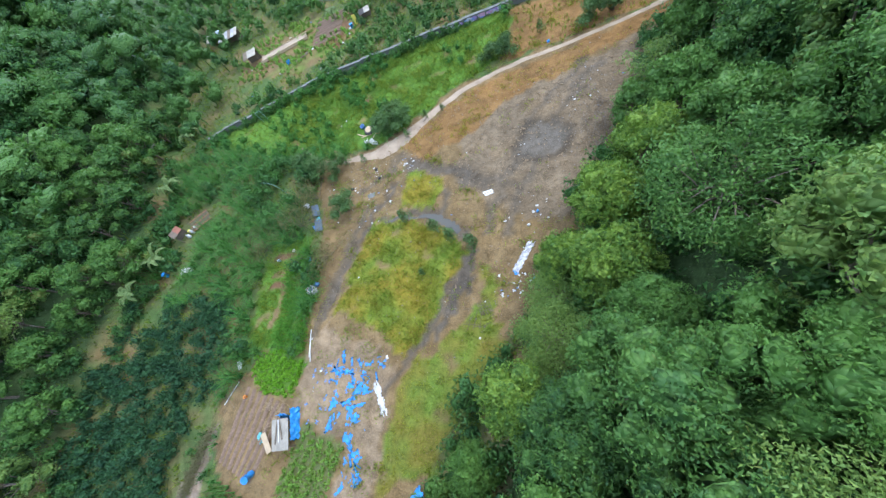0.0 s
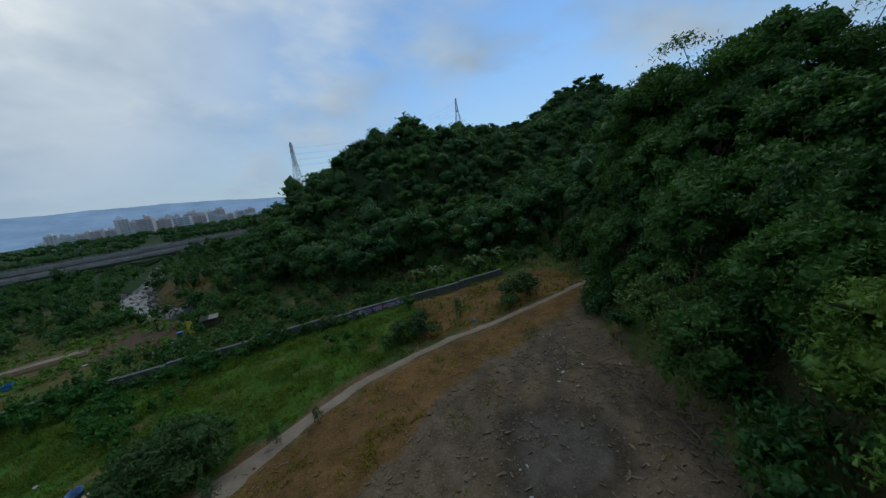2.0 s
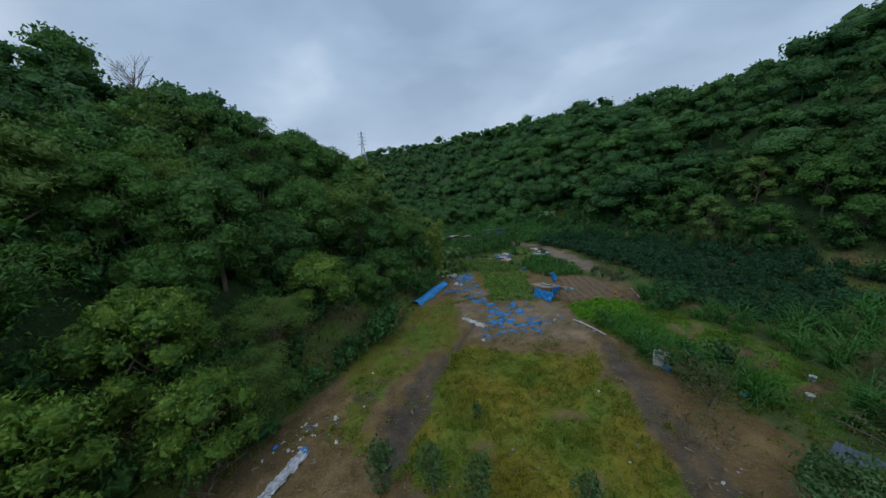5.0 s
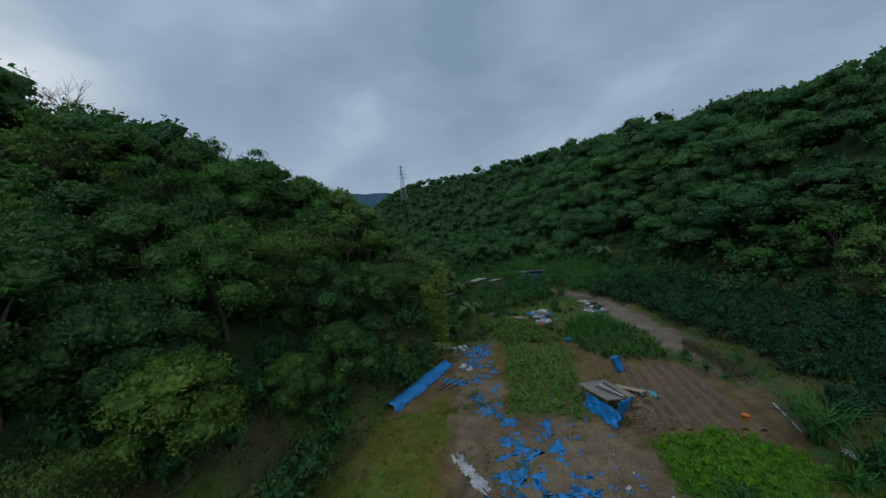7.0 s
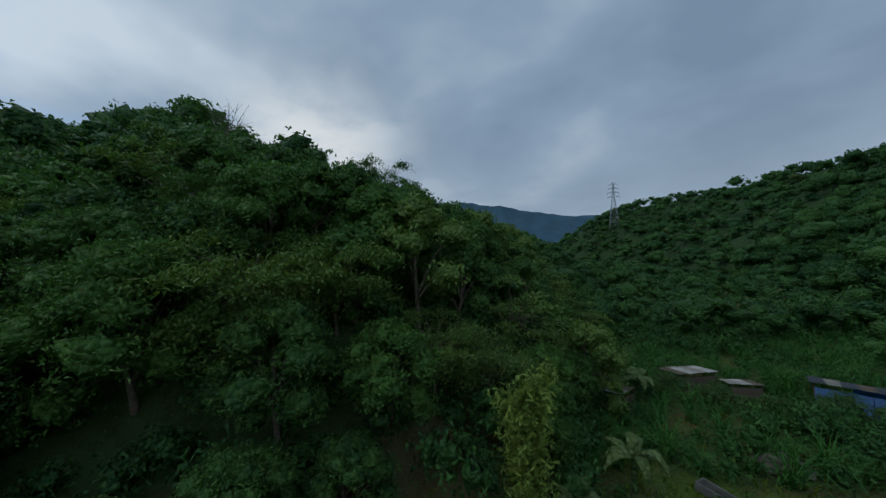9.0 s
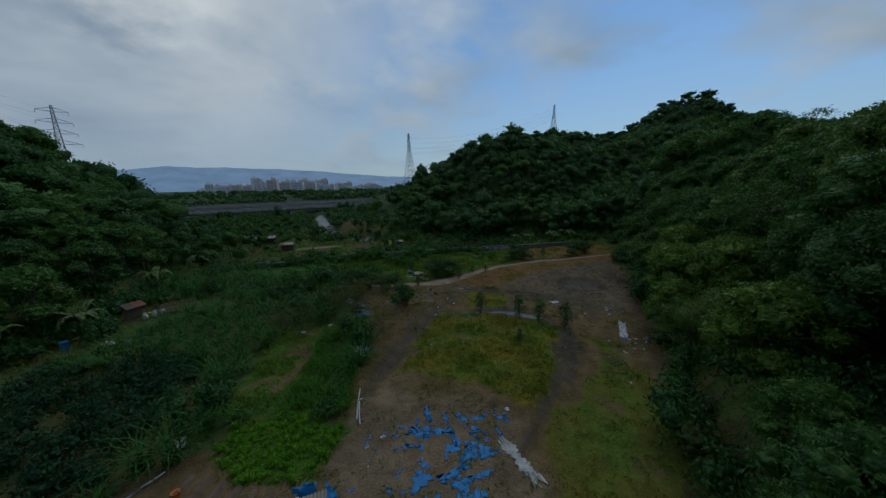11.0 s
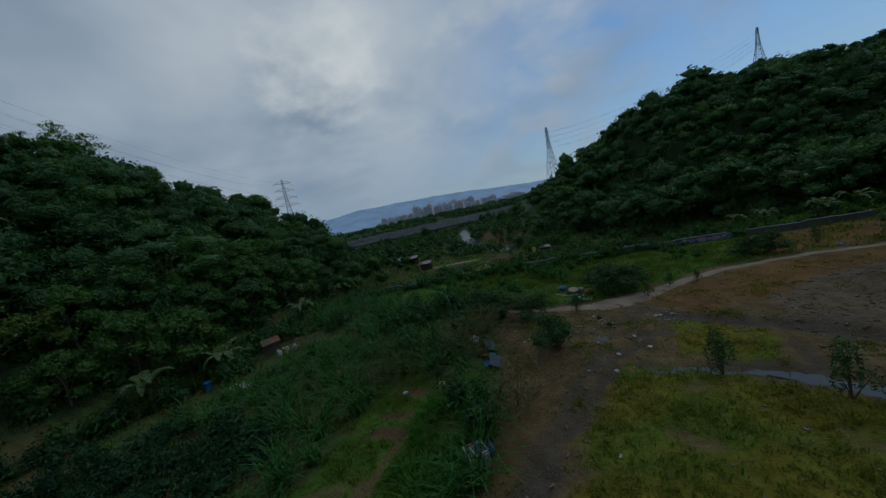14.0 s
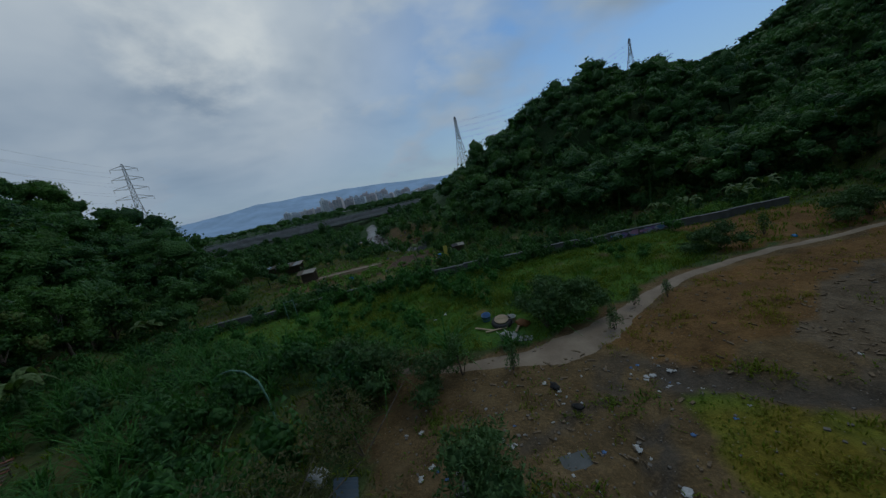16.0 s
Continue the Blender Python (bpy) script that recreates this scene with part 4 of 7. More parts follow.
rng = np.random.default_rng(21)
gx0, gy0 = rng.uniform(-30, 20, 140000), rng.uniform(-24, 44, 140000)
_, _, gg, gd = zones(gx0, gy0)
off_path = (near_line(gx0, gy0, PATH_LINE, 1.0) < 0.3) & (np.hypot(gx0 + 16.5, gy0 - 28.1) > 1.9)
patchy = np.clip(0.45 + 1.1 * wave(gx0, gy0, 1.9, 12) + 0.5 * wave(gx0, gy0, 0.7, 13), 0, 1.4)
thick = np.where(gg < 0.5, gg * patchy ** 2 * 2.1, gg * (0.55 + 0.45 * patchy))
keep = (rng.uniform(0, 1, len(gx0)) < thick * np.where(gg > 0.9, 0.56, 0.33)) & (land(gx0, gy0) < 2.2) & off_path
gx0, gy0, gg, gd = gx0[keep], gy0[keep], gg[keep], gd[keep]
spread = 4
bx, by = np.repeat(gx0, spread) + rng.normal(0, 0.10, len(gx0) * spread), np.repeat(gy0, spread) + rng.normal(0, 0.10, len(gx0) * spread)
green = inside(bx, by, MEADOW)
tall = np.where(green, 0.55, np.where(inside(bx, by, MAIN_PLOT), 0.42, np.where(inside(bx, by, GARDEN), 0.40, 0.26)))
tall = tall * np.clip(0.85 + 0.6 * wave(bx, by, 1.5, 85) + 0.35 * wave(bx, by, 0.5, 86), 0.35, 1.7)
v, f = blades(rng, on_land(bx, by), tall, 0.062, 0.85)
t = np.clip(np.repeat(gd, spread) + 0.5 * wave(bx, by, 2.6, 15) + 0.25 * wave(bx, by, 0.7, 16) + rng.normal(0, 0.12, len(bx)), 0, 1)
thing("grass", "rank grass, green in the meadow and straw-yellow on the old plots", "grass", kind="stuff",
      data=mesh("grass", v, f, GRASS, False, {"tone": np.repeat(t, 6)}))

# coarser grass on the ground farther off
fx, fy = rng.uniform(-62, 30, 24000), rng.uniform(-62, 84, 24000)
keep = (land(fx, fy) < 3.5) & (fy < 84) & ~((fx > -30) & (fx < 20) & (fy > -24) & (fy < 44) & (inside(fx, fy, CLEARING) | inside(fx, fy, MEADOW))) & ~inside(fx, fy, DRAIN) & ~(inside(fx, fy, BEDS) & (wave(fx, fy, 3, 40) > -0.2)) & ~inside(fx, fy, GARDEN)
fx, fy = np.repeat(fx[keep], 3), np.repeat(fy[keep], 3)
fx, fy = fx + rng.normal(0, 0.16, len(fx)), fy + rng.normal(0, 0.16, len(fy))
v, f = blades(rng, on_land(fx, fy), 0.55, 0.13, 0.7)
t = np.clip(0.12 + 0.25 * wave(fx, fy, 5, 41) + rng.normal(0, 0.08, len(fx)), 0, 1)
thing("rough_grass", "rough green grass and weeds over the valley floor", "grass", kind="stuff", data=mesh("rough_grass", v, f, GRASS, False, {"tone": np.repeat(t, 6)}))

# tall reeds fill the low ground between the clearing and the western wood
SHEDS = [(-20.2, -35.2), (-29.8, -35.2), (-29.2, -33.4), (-23.2, -34.6), (-44.2, 18.6), (-52, 32), (-27.4, 22.2), (-21.2, 15.4), (-22.4, 17.8)]


def reedy(x, y):
    free = ~inside(x, y, CLEARING) & ~inside(x, y, MEADOW) & ~inside(x, y, GREEN_CROP) & ~inside(x, y, SEEDBED_A) & ~inside(x, y, SEEDBED_B) & ~inside(x, y, DRAIN) & ~inside(x, y, YELLOW_CROP) & ~inside(x, y, CROP_FIELD) & ~inside(x, y, CANES)
    free &= (land(x, y) < 2.0) & (y < np.interp(x, WALL_X, WALL_Y) - 1.2)
    for sx, sy in SHEDS:
        free &= np.hypot(x - sx, y - sy) > 2.6
    lane = near_line(x, y, [(-41, 21), (-44, 12), (-46, 4)], 2.2) == 0
    garden = ~inside(x, y, GARDEN) & ~inside(x, y, BARE_BANK)
    return free & lane & garden


rx, ry = scatter(rng, -49, -13, -62, 40, 1.12, lambda x, y: reedy(x, y) & (in_east(x, y) < 1), 9000)
damp = (rx < np.where(ry < -1.5, -33.6, -30.4)) & (ry < 9) & (ry > -26)
cleared = ~damp & (rx < -28.6) & (ry < -1.5) & (ry > -26)
low_back = inside(rx, ry, OPEN_BACK)
reed_sel = ~damp & ~cleared & ~((ry < -22) & (ry > -31) & (rng.uniform(size=len(rx)) < 0.25)) & ~low_back & ((0.5 + 0.5 * wave(rx, ry, 7, 21) + 0.12 * rng.normal(size=len(rx))) > 0.34)
qx, qy = rx[reed_sel], ry[reed_sel]
per = 48
hx, hy = np.repeat(qx, per) + rng.normal(0, 0.17, len(qx) * per), np.repeat(qy, per) + rng.normal(0, 0.17, len(qx) * per)
tall = np.repeat(rng.uniform(1.2, 3.0, len(qx)), per)
v, f = blades(rng, on_land(hx, hy), tall, 0.095, 0.95, 2)
thing("reeds", "thick stand of tall arching green reeds in the damp ground", "reeds", kind="stuff",
      data=mesh("reeds", v, f, REED, False, {"tone": np.repeat(np.repeat(rng.beta(0.9, 1.8, len(qx)), per), 8)}))


kx, ky = scatter(rng, -31, -23, -23, -7, 0.42, lambda x, y: inside(x, y, CANES), 6000)
hx, hy = np.repeat(kx, 9) + rng.normal(0, 0.1, len(kx) * 9), np.repeat(ky, 9) + rng.normal(0, 0.1, len(kx) * 9)
v, f = blades(rng, on_land(hx, hy), np.repeat(rng.uniform(0.8, 1.35, len(kx)), 9), 0.10, 0.6, 2)
thing("cane_patch", "dense patch of tall dark green canes between field and lane", "canes", kind="stuff",
      data=mesh("cane_patch", v, f, REED, False, {"tone": np.repeat(np.repeat(rng.beta(1.2, 3, len(kx)), 9), 8)}))


# shrubs without number: on the slopes under the trees, among the reeds, along the wood's edges
def bushes(name, label, px, py, seed, rmin, rmax, n, size, mat=None, heart=0.5):
    r = np.random.default_rng(seed)
    kinds = []
    for _ in range(6):
        lobes = [np.array([*(r.normal(size=2) * 0.45), r.uniform(0.35, 0.85)]) for _ in range(3)]
        kinds.append(merge([clump(r, c, np.array([0.62, 0.62, 0.5]), n, size, 0.6, 0.55, heart, 4, 7) for c in lobes]))
    vs, fs, ts, at = [], [], [], 0
    for x, y, h in zip(px, py, land(px, py)):
        v, f = kinds[r.integers(6)]
        a, s = r.uniform(0, 6.28), r.uniform(rmin, rmax)
        c, d = math.cos(a) * s, math.sin(a) * s
        vs.append(np.stack([v[:, 0] * c - v[:, 1] * d + x, v[:, 0] * d + v[:, 1] * c + y, v[:, 2] * s * r.uniform(0.9, 1.6) + h - 0.1], 1))
        fs.append(f + at), ts.append(np.full(len(v), np.clip(r.beta(1.2, 1.8) + 0.3 * wave(x, y, 6.0, 51), 0, 1)))
        at += len(v)
    thing(name, label, "undergrowth", kind="stuff", data=mesh(name, np.concatenate(vs), np.concatenate(fs), mat or LEAF_FAR, True, {"tone": np.concatenate(ts)}))


px, py = scatter(rng, -16, 34, -52, 46, 1.6, lambda x, y: (in_east(x, y) > -0.5) & (in_east(x, y) < 27) & (np.hypot(x - BAMBOO_AT[0], y - BAMBOO_AT[1]) > 2.2), 9000)
bushes("hillside_undergrowth", "dense green undergrowth beneath the hillside trees", px, py, 31, 1.1, 2.0, 95, 0.15, UNDER, 0.5)
cleared &= (wave(rx, ry, 1.5, 64) > 0.25) & (rx < -29)
bushes("damp_scrub", "dark bluish green bushes on the damp ground below the wood", rx[damp], ry[damp], 45, 0.75, 1.35, 90, 0.17, DAMP)
between = ~reed_sel & ~damp & ~low_back & ~((rx < -28.6) & (ry < -1.5) & (ry > -26))
sx, sy = rx[between], ry[between]
bushes("lane_weeds", "low green weeds along the lane", rx[cleared], ry[cleared], 47, 0.3, 0.7, 50, 0.22, UNDER)
bushes("scrub", "low green scrub between the reeds", sx, sy, 32, 0.8, 1.7, 70, 0.17, UNDER)
px, py = scatter(rng, -82, -42, -60, 60, 2.5, lambda x, y: (west_run(x, y) > -2) & (west_run(x, y) < np.where((y > -20) & (y < 45), 26, 10)), 9000)
bushes("west_undergrowth", "dense green bushes along the foot of the western wood", px, py, 33, 1.0, 2.2, 60, 0.22, UNDER, 0.5)
px, py = scatter(rng, -48, 26, 40, 70, 1.9, lambda x, y: (y > np.interp(x, WALL_X, WALL_Y) + 1.0) & ~inside(x, y, BEDS) & ~((x < -24) & (y > 45) & (y < 63) & (x > -47)) & (wave(x, y, 6, 30) > -0.35 - 0.02 * (x + 10)), 4000)
bushes("embankment_scrub", "green bushes and weeds behind the embankment wall", px, py, 34, 0.6, 1.5, 44, 0.24)
k = np.linspace(-45, -4, 110)
bushes("wall_weeds", "leafy weeds growing along the foot of the wall", k + rng.normal(0, 0.3, 110), np.interp(k, WALL_X, WALL_Y) - rng.uniform(0.4, 1.3, 110), 39, 0.35, 0.85, 45, 0.2)
px, py = scatter(rng, -100, -8, 62, 140, 3.1, lambda x, y: (np.abs(x - np.interp(y, [60, 72, 88, 98, 118, 140], [-26, -33, -42, -49, -53, -62])) > 3.4) & (land(x, y) < 3) & ~((x > -60) & (x < -48) & (y < 69)) & (np.abs((x + 88) * -0.47 + (y - 146) * 0.88 - 7) > 14), 9000)
bushes("streamside_scrub", "green bushes over the low ground by the stream", px, py, 40, 0.8, 2.0, 24, 0.36)
px, py = scatter(rng, -44, 1.5, 27, 42, 1.5, lambda x, y: inside(x, y, MEADOW) & (np.hypot(x + 16.5, y - 28.1) > 2.6) & (wave(x, y, 4.5, 31) > np.where(x < -17, -0.2, 0.45)), 6000)
bushes("meadow_weeds", "leafy green weeds and creepers over the meadow", px, py, 35, 0.5, 1.2, 60, 0.17, REED)

low_back &= ~inside(rx, ry, YELLOW_CROP) & (wave(rx, ry, 2.0, 63) > -0.1) & (np.hypot(rx + 23.8, ry + 19) > 2.8) & (rx > -28.2)
vx, vy = rx[low_back] + 0.2, ry[low_back]
bushes("garden_weeds", "low green weeds round the back gardens", vx, vy, 46, 0.35, 0.8, 50, 0.24, UNDER)
# the vegetable patches: low leaves in rows
vx, vy = scatter(rng, -28, -20, -2, 5, 0.3, lambda x, y: inside(x, y, GREEN_CROP) & ((wave(x, y, 1.1, 61) > -0.5) | (x < -23)), 6000)
bushes("bean_patch", "bright yellow-green low leafy crop covering a plot", vx, vy, 36, 0.2, 0.34, 30, 0.3, BEAN)
# the garden strip: tall fresh grass standing thick along the path
gx, gy = scatter(rng, -24.6, -20.8, 2.6, 13.5, 0.42, lambda x, y: (inside(x, y, GARDEN) | (x > -22.6) & (y < 11)) & ~inside(x, y, GREEN_CROP) & ~inside(x, y, BED_LANE) & (np.hypot(x + 22.4, y - 5.2) > 0.7) & (x < -21.0 - 0.1 * (y - 4)) & (wave(x, y, 1.6, 62) > -0.35), 5000)
hx, hy = np.repeat(gx, 22) + rng.normal(0, 0.13, len(gx) * 22), np.repeat(gy, 22) + rng.normal(0, 0.13, len(gx) * 22)
v, f = blades(rng, on_land(hx, hy), np.repeat(rng.uniform(0.6, 1.5, len(gx)), 22), 0.07, 0.8, 2)
thing("tall_grass", "tall fresh green grass in a garden strip beside the path", "grass", kind="stuff",
      data=mesh("tall_grass", v, f, FRESH, False, {"tone": np.repeat(np.repeat(rng.beta(1.2, 1.6, len(gx)), 22), 8)}))
vx, vy = scatter(rng, -24, -15, -15, -3, 0.3, lambda x, y: inside(x, y, CROP_FIELD) & (np.abs(np.mod((9.2 * x - 2.6 * y) / 9.56, 0.9) - 0.45) < 0.26), 9000)
bushes("vegetable_rows", "green leafy vegetables standing in long rows", vx, vy, 37, 0.16, 0.32, 14, 0.42, CROP)
vx, vy = scatter(rng, -24, -16, -21, -13, 0.42, lambda x, y: inside(x, y, YELLOW_CROP), 3000)
bushes("yellow_crop", "yellow-green leafy crop in a plot behind", vx, vy, 38, 0.3, 0.6, 36, 0.24, LEAF_PALE)


vx, vy = scatter(rng, -47, -20, 46, 62, 0.75, lambda x, y: inside(x, y, BEDS) & (np.abs(np.mod(y - 0.25 * x, 1.5) - 0.75) < 0.4) & (wave(x, y, 3, 40) < 0.25), 5000)
bushes("garden_rows", "leafy green vegetables in rows beyond the wall", vx, vy, 41, 0.3, 0.55, 16, 0.4, CROP)

vx, vy = scatter(rng, 3, 17, 45, 51, 0.6, lambda x, y: (y > np.interp(x, WALL_X, WALL_Y) + 1.4) & (y < np.interp(x, WALL_X, WALL_Y) + 4.4), 3000)
bushes("creeper_patch", "bright green creepers spread in a flat patch behind the wall", vx, vy, 42, 0.4, 0.7, 22, 0.3, CROP)

# ---- single shrubs, saplings, banana plants, bamboo ----
def shrub_mesh(seed, high, wide, n, size, leaf, heart=0.4):
    r = np.random.default_rng(seed)
    cs = [np.array([*(r.normal(size=2) * wide * 0.33), high * k]) for k in np.linspace(0.3, 0.85, 6)]
    foliage = merge([clump(r, c, np.array([wide * 0.42, wide * 0.42, high * 0.22]), n, size, 0.7, 0.4, heart) for c in cs])
    stems = merge([tube([(0, 0, -0.1), c * 0.5 + np.array([0.05, 0, 0]), c], [0.06, 0.04, 0.02], 5) for c in cs])
    return mesh("foliage", *foliage, leaf), mesh("stem", *stems, BARK, True)


SAPLING = shrub_mesh(1, 2.1, 0.9, 130, 0.15, SHRUB, 0)
BUSH = shrub_mesh(2, 2.0, 1.7, 480, 0.14, SHRUB, 0.6)
DRY_LEAF = leaf_material("dry_twigs", (0.135, 0.135, 0.065), (0.175, 0.165, 0.085), (0.20, 0.185, 0.10), translucent=0.5)
DRY_BUSH = shrub_mesh(3, 2.1, 2.4, 420, 0.11, DRY_LEAF, 0)


def shrub(kind, label, x, y, s, rz=0.0):
    ob = thing("shrub", label, "shrub", pose(x, y, float(land(x, y)), 0, 0, rz) @ Matrix.Scale(s, 4), group="shrubs on the clearing")
    part("foliage", kind[0], ob), part("stem", kind[1], ob)


for x, y, s in [(-10.6, 15.0, 1.0), (-7.4, 13.2, 1.05), (-5.9, 12.3, 1.0), (-4.1, 11.2, 1.1), (-8.9, 9.2, 0.5), (-18.9, 24.2, 1.0), (-16.5, 23.9, 0.6), (-11.0, 26.0, 0.6), (-8.9, 28.4, 0.55), (-6.8, 28.8, 0.5), (5.0, 36.6, 0.8), (14.0, 31.2, 0.9)]:
    shrub(SAPLING, "slender leafy green sapling standing in the grass", x, y, s, x * 90)
for x, y, s in [(-17.8, 17.6, 1.15), (-14.0, 27.4, 1.25), (-11.6, 28.9, 1.1), (-12.8, 29.6, 1.1), (-0.8, 35.2, 0.9), (0.8, 35.3, 0.95), (10.0, 36.6, 1.1), (12.6, 36.8, 1.1), (-22.4, 24.0, 1.2), (-25.5, 25.2, 1.1), (-20.4, 23.4, 0.9), (-27.4, -32.6, 1.1), (-29.6, -32.4, 1.0), (-31.6, -33.4, 1.1), (-18.4, -33.6, 1.0), (-21.6, -32.6, 0.9), (-24.6, -32.8, 0.8)]:
    shrub(BUSH, "bushy dark green shrub with narrow leaves", x, y, s, x * 70)
for x, y, s in [(-19.9, 12.2, 1.1), (-22.6, 20.2, 1.15), (-24.0, 16.6, 1.3), (-28.5, 14.2, 0.9)]:
    shrub(DRY_BUSH, "brownish half-dry feathery shrub at the clearing's edge", x, y, s, x * 50)


def banana_leaf(r, a, length, rise_to, droop):
    k = np.linspace(0, 1, 8)
    reach = length * k * 0.8
    z = rise_to * np.sin(k * 1.9) - droop * k ** 3
    w = 0.26 * np.sin(np.pi * np.clip(k * 0.92 + 0.06, 0, 1)) ** 0.6
    d, s = np.array([math.cos(a), math.sin(a), 0]), np.array([-math.sin(a), math.cos(a), 0])
    c = d * reach[:, None] + np.array([0, 0, 1]) * z[:, None]
    rows = np.stack([c - s * w[:, None] - np.array([0, 0, 0.08]), c, c + s * w[:, None] - np.array([0, 0, 0.08])], 1).reshape(-1, 3)
    f = [[3 * i + j, 3 * i + j + 1, 3 * i + j + 4, 3 * i + j + 3] for i in range(7) for j in range(2)]
    return rows, np.array(f)


def banana_plant(x, y, s, seed):
    r = np.random.default_rng(seed)
    ob = thing("banana_plant", "banana plant with long drooping bright green leaves", "banana plant", pose(x, y, float(land(x, y)), 0, 0, 0) @ Matrix.Scale(s, 4), group="banana plants")
    part("stem", mesh("stem", *tube([(0, 0, -0.1), (0.03, 0.02, 0.9), (0, 0, 1.8)], [0.28, 0.24, 0.16], 8), SHRUB, True), ob)
    for i in range(8):
        part("leaf", mesh("leaf", *banana_leaf(r, i * 2.4 + r.uniform(-.3, .3), r.uniform(1.5, 2.2), r.uniform(0.5, 1.2), r.uniform(0.3, 1.0)), BANANA, True), ob, m=pose(0, 0, 1.7))


for i, (x, y, s) in enumerate([(-16.6, -30.5, 1.1), (-16.2, -20.6, 1.0), (-14.2, -17.0, 0.8), (-44.4, -40.0, 1.5), (-45, 14.5, 1.2), (-47.5, 26, 1.3), (-46.5, 10, 1.2), (6.5, 47.5, 0.9), (11.5, 47.2, 1.0), (4.5, 49.5, 0.9), (14.8, 48.2, 1.0), (-26.5, 57.5, 0.8), (-12.4, -12.4, 0.7), (-49, 36, 1.2)]):
    banana_plant(x, y, s, 400 + i)


def bamboo(x, y, s, seed):
    """A leaning clump of feathery culms."""
    r = np.random.default_rng(seed)
    ob = thing("bamboo", "tall feathery bright yellow-green bamboo clump", "bamboo", pose(x, y, float(land(x, y)) - 0.1) @ Matrix.Scale(s, 4), group="bamboo clumps")
    for _ in range(9):
        d, k = r.normal(size=2) * 0.28, np.linspace(0, 1, 7)
        h = r.uniform(4.6, 6.6)
        p = np.stack([d[0] * k ** 2.2 + r.normal() * 0.12, d[1] * k ** 2.2 + r.normal() * 0.12, h * (k - 0.1 * k ** 4)], 1)
        culm = part("culm", mesh("culm", *tube(p, 0.08 * (1.1 - k), 5), BAMBOO_LEAF, True), ob)
        t = r.uniform(0.1, 1.0, 700)
        at = np.stack([np.interp(t, k, p[:, i]) for i in range(3)], 1) + r.normal(size=(700, 3)) * np.array([0.2, 0.2, 0.12])
        part("leaves", mesh("leaves", *leaves(r, at, np.tile([0, 0, 1.0], (700, 1)), 0.25, 0.8, 0.1, 0.3), BAMBOO_LEAF), culm)


for i, (x, y, s) in enumerate([(*BAMBOO_AT, 1.3), (31, 31, 1.5), (33.5, 28.5, 1.4), (27.5, 33, 1.2), (24, 12.5, 1.3)]):
    bamboo(x, y, s, 500 + i)

# ---- embankment wall ----
PAINTS = [plain("spray_" + k, c, 0.6, 2.0, 0.3) for k, c in (("violet", (0.32, 0.20, 0.46)), ("blue", (0.16, 0.28, 0.55)), ("pink", (0.50, 0.26, 0.40)), ("pale", (0.52, 0.52, 0.60)), ("dark", (0.05, 0.05, 0.08)))]


def flat_shape(name, pts, mat, thick=0.004):
    """A thin plate with the given outline, standing in its own x-z plane."""
    n = len(pts)
    v = [(x, 0, z) for x, z in pts] + [(x, -thick, z) for x, z in pts]
    f = [tuple(range(n)), tuple(range(2 * n - 1, n - 1, -1))] + [(i, i + n, (i + 1) % n + n, (i + 1) % n) for i in range(n)]
    me = bpy.data.meshes.new(name)
    me.from_pydata(v, [], f)
    me.materials.append(mat)
    return me


wall = thing("embankment_wall", "grey weathered concrete embankment wall, sprayed with paint along one stretch", "wall", kind="structure")
wx_ = np.arange(-46, 14.1, 3.0)
for i, (a, b) in enumerate(zip(wx_, wx_[1:])):
    ya, yb = np.interp(a, WALL_X, WALL_Y), np.interp(b, WALL_X, WALL_Y)
    run, turn = math.hypot(b - a, yb - ya), math.degrees(math.atan2(yb - ya, b - a))
    base = float(land((a + b) / 2, (ya + yb) / 2 - 0.6))
    top = 0.62 + base + 0.03 * math.sin(i * 2.3)
    m = pose((a + b) / 2, (ya + yb) / 2, 0, 0, 0, turn)
    body = merge([box((run - 0.03, 0.32, top + 2.2), (0, 0, (top - 2.2) / 2)), box((run - 0.05, 0.40, 0.10), (0, 0, top + 0.05))])
    panel = part("wall_panel", mesh("wall_panel", *body, CONCRETE), wall, m=m)
    if -4.2 < a < 1.4 or (-8 < a < -4 and i % 2):
        r = np.random.default_rng(700 + i)
        for k in range(20):
            cx, cz, rr = r.uniform(-1.3, 1.3), r.uniform(base + 0.2, top - 0.15), r.uniform(0.2, 0.6)
            pts = [(np.clip(cx + rr * q * math.cos(t), -1.45, 1.45), np.clip(cz + 0.6 * rr * q * math.sin(t), base, top - 0.02)) for t, q in zip(np.linspace(0, 6.28, 12, endpoint=False), r.uniform(0.5, 1.2, 12))]
            part("paint_patch", flat_shape("paint_patch", pts, PAINTS[int(r.integers(5))]), panel, m=pose(0, -0.162 - 0.0015 * k, 0))


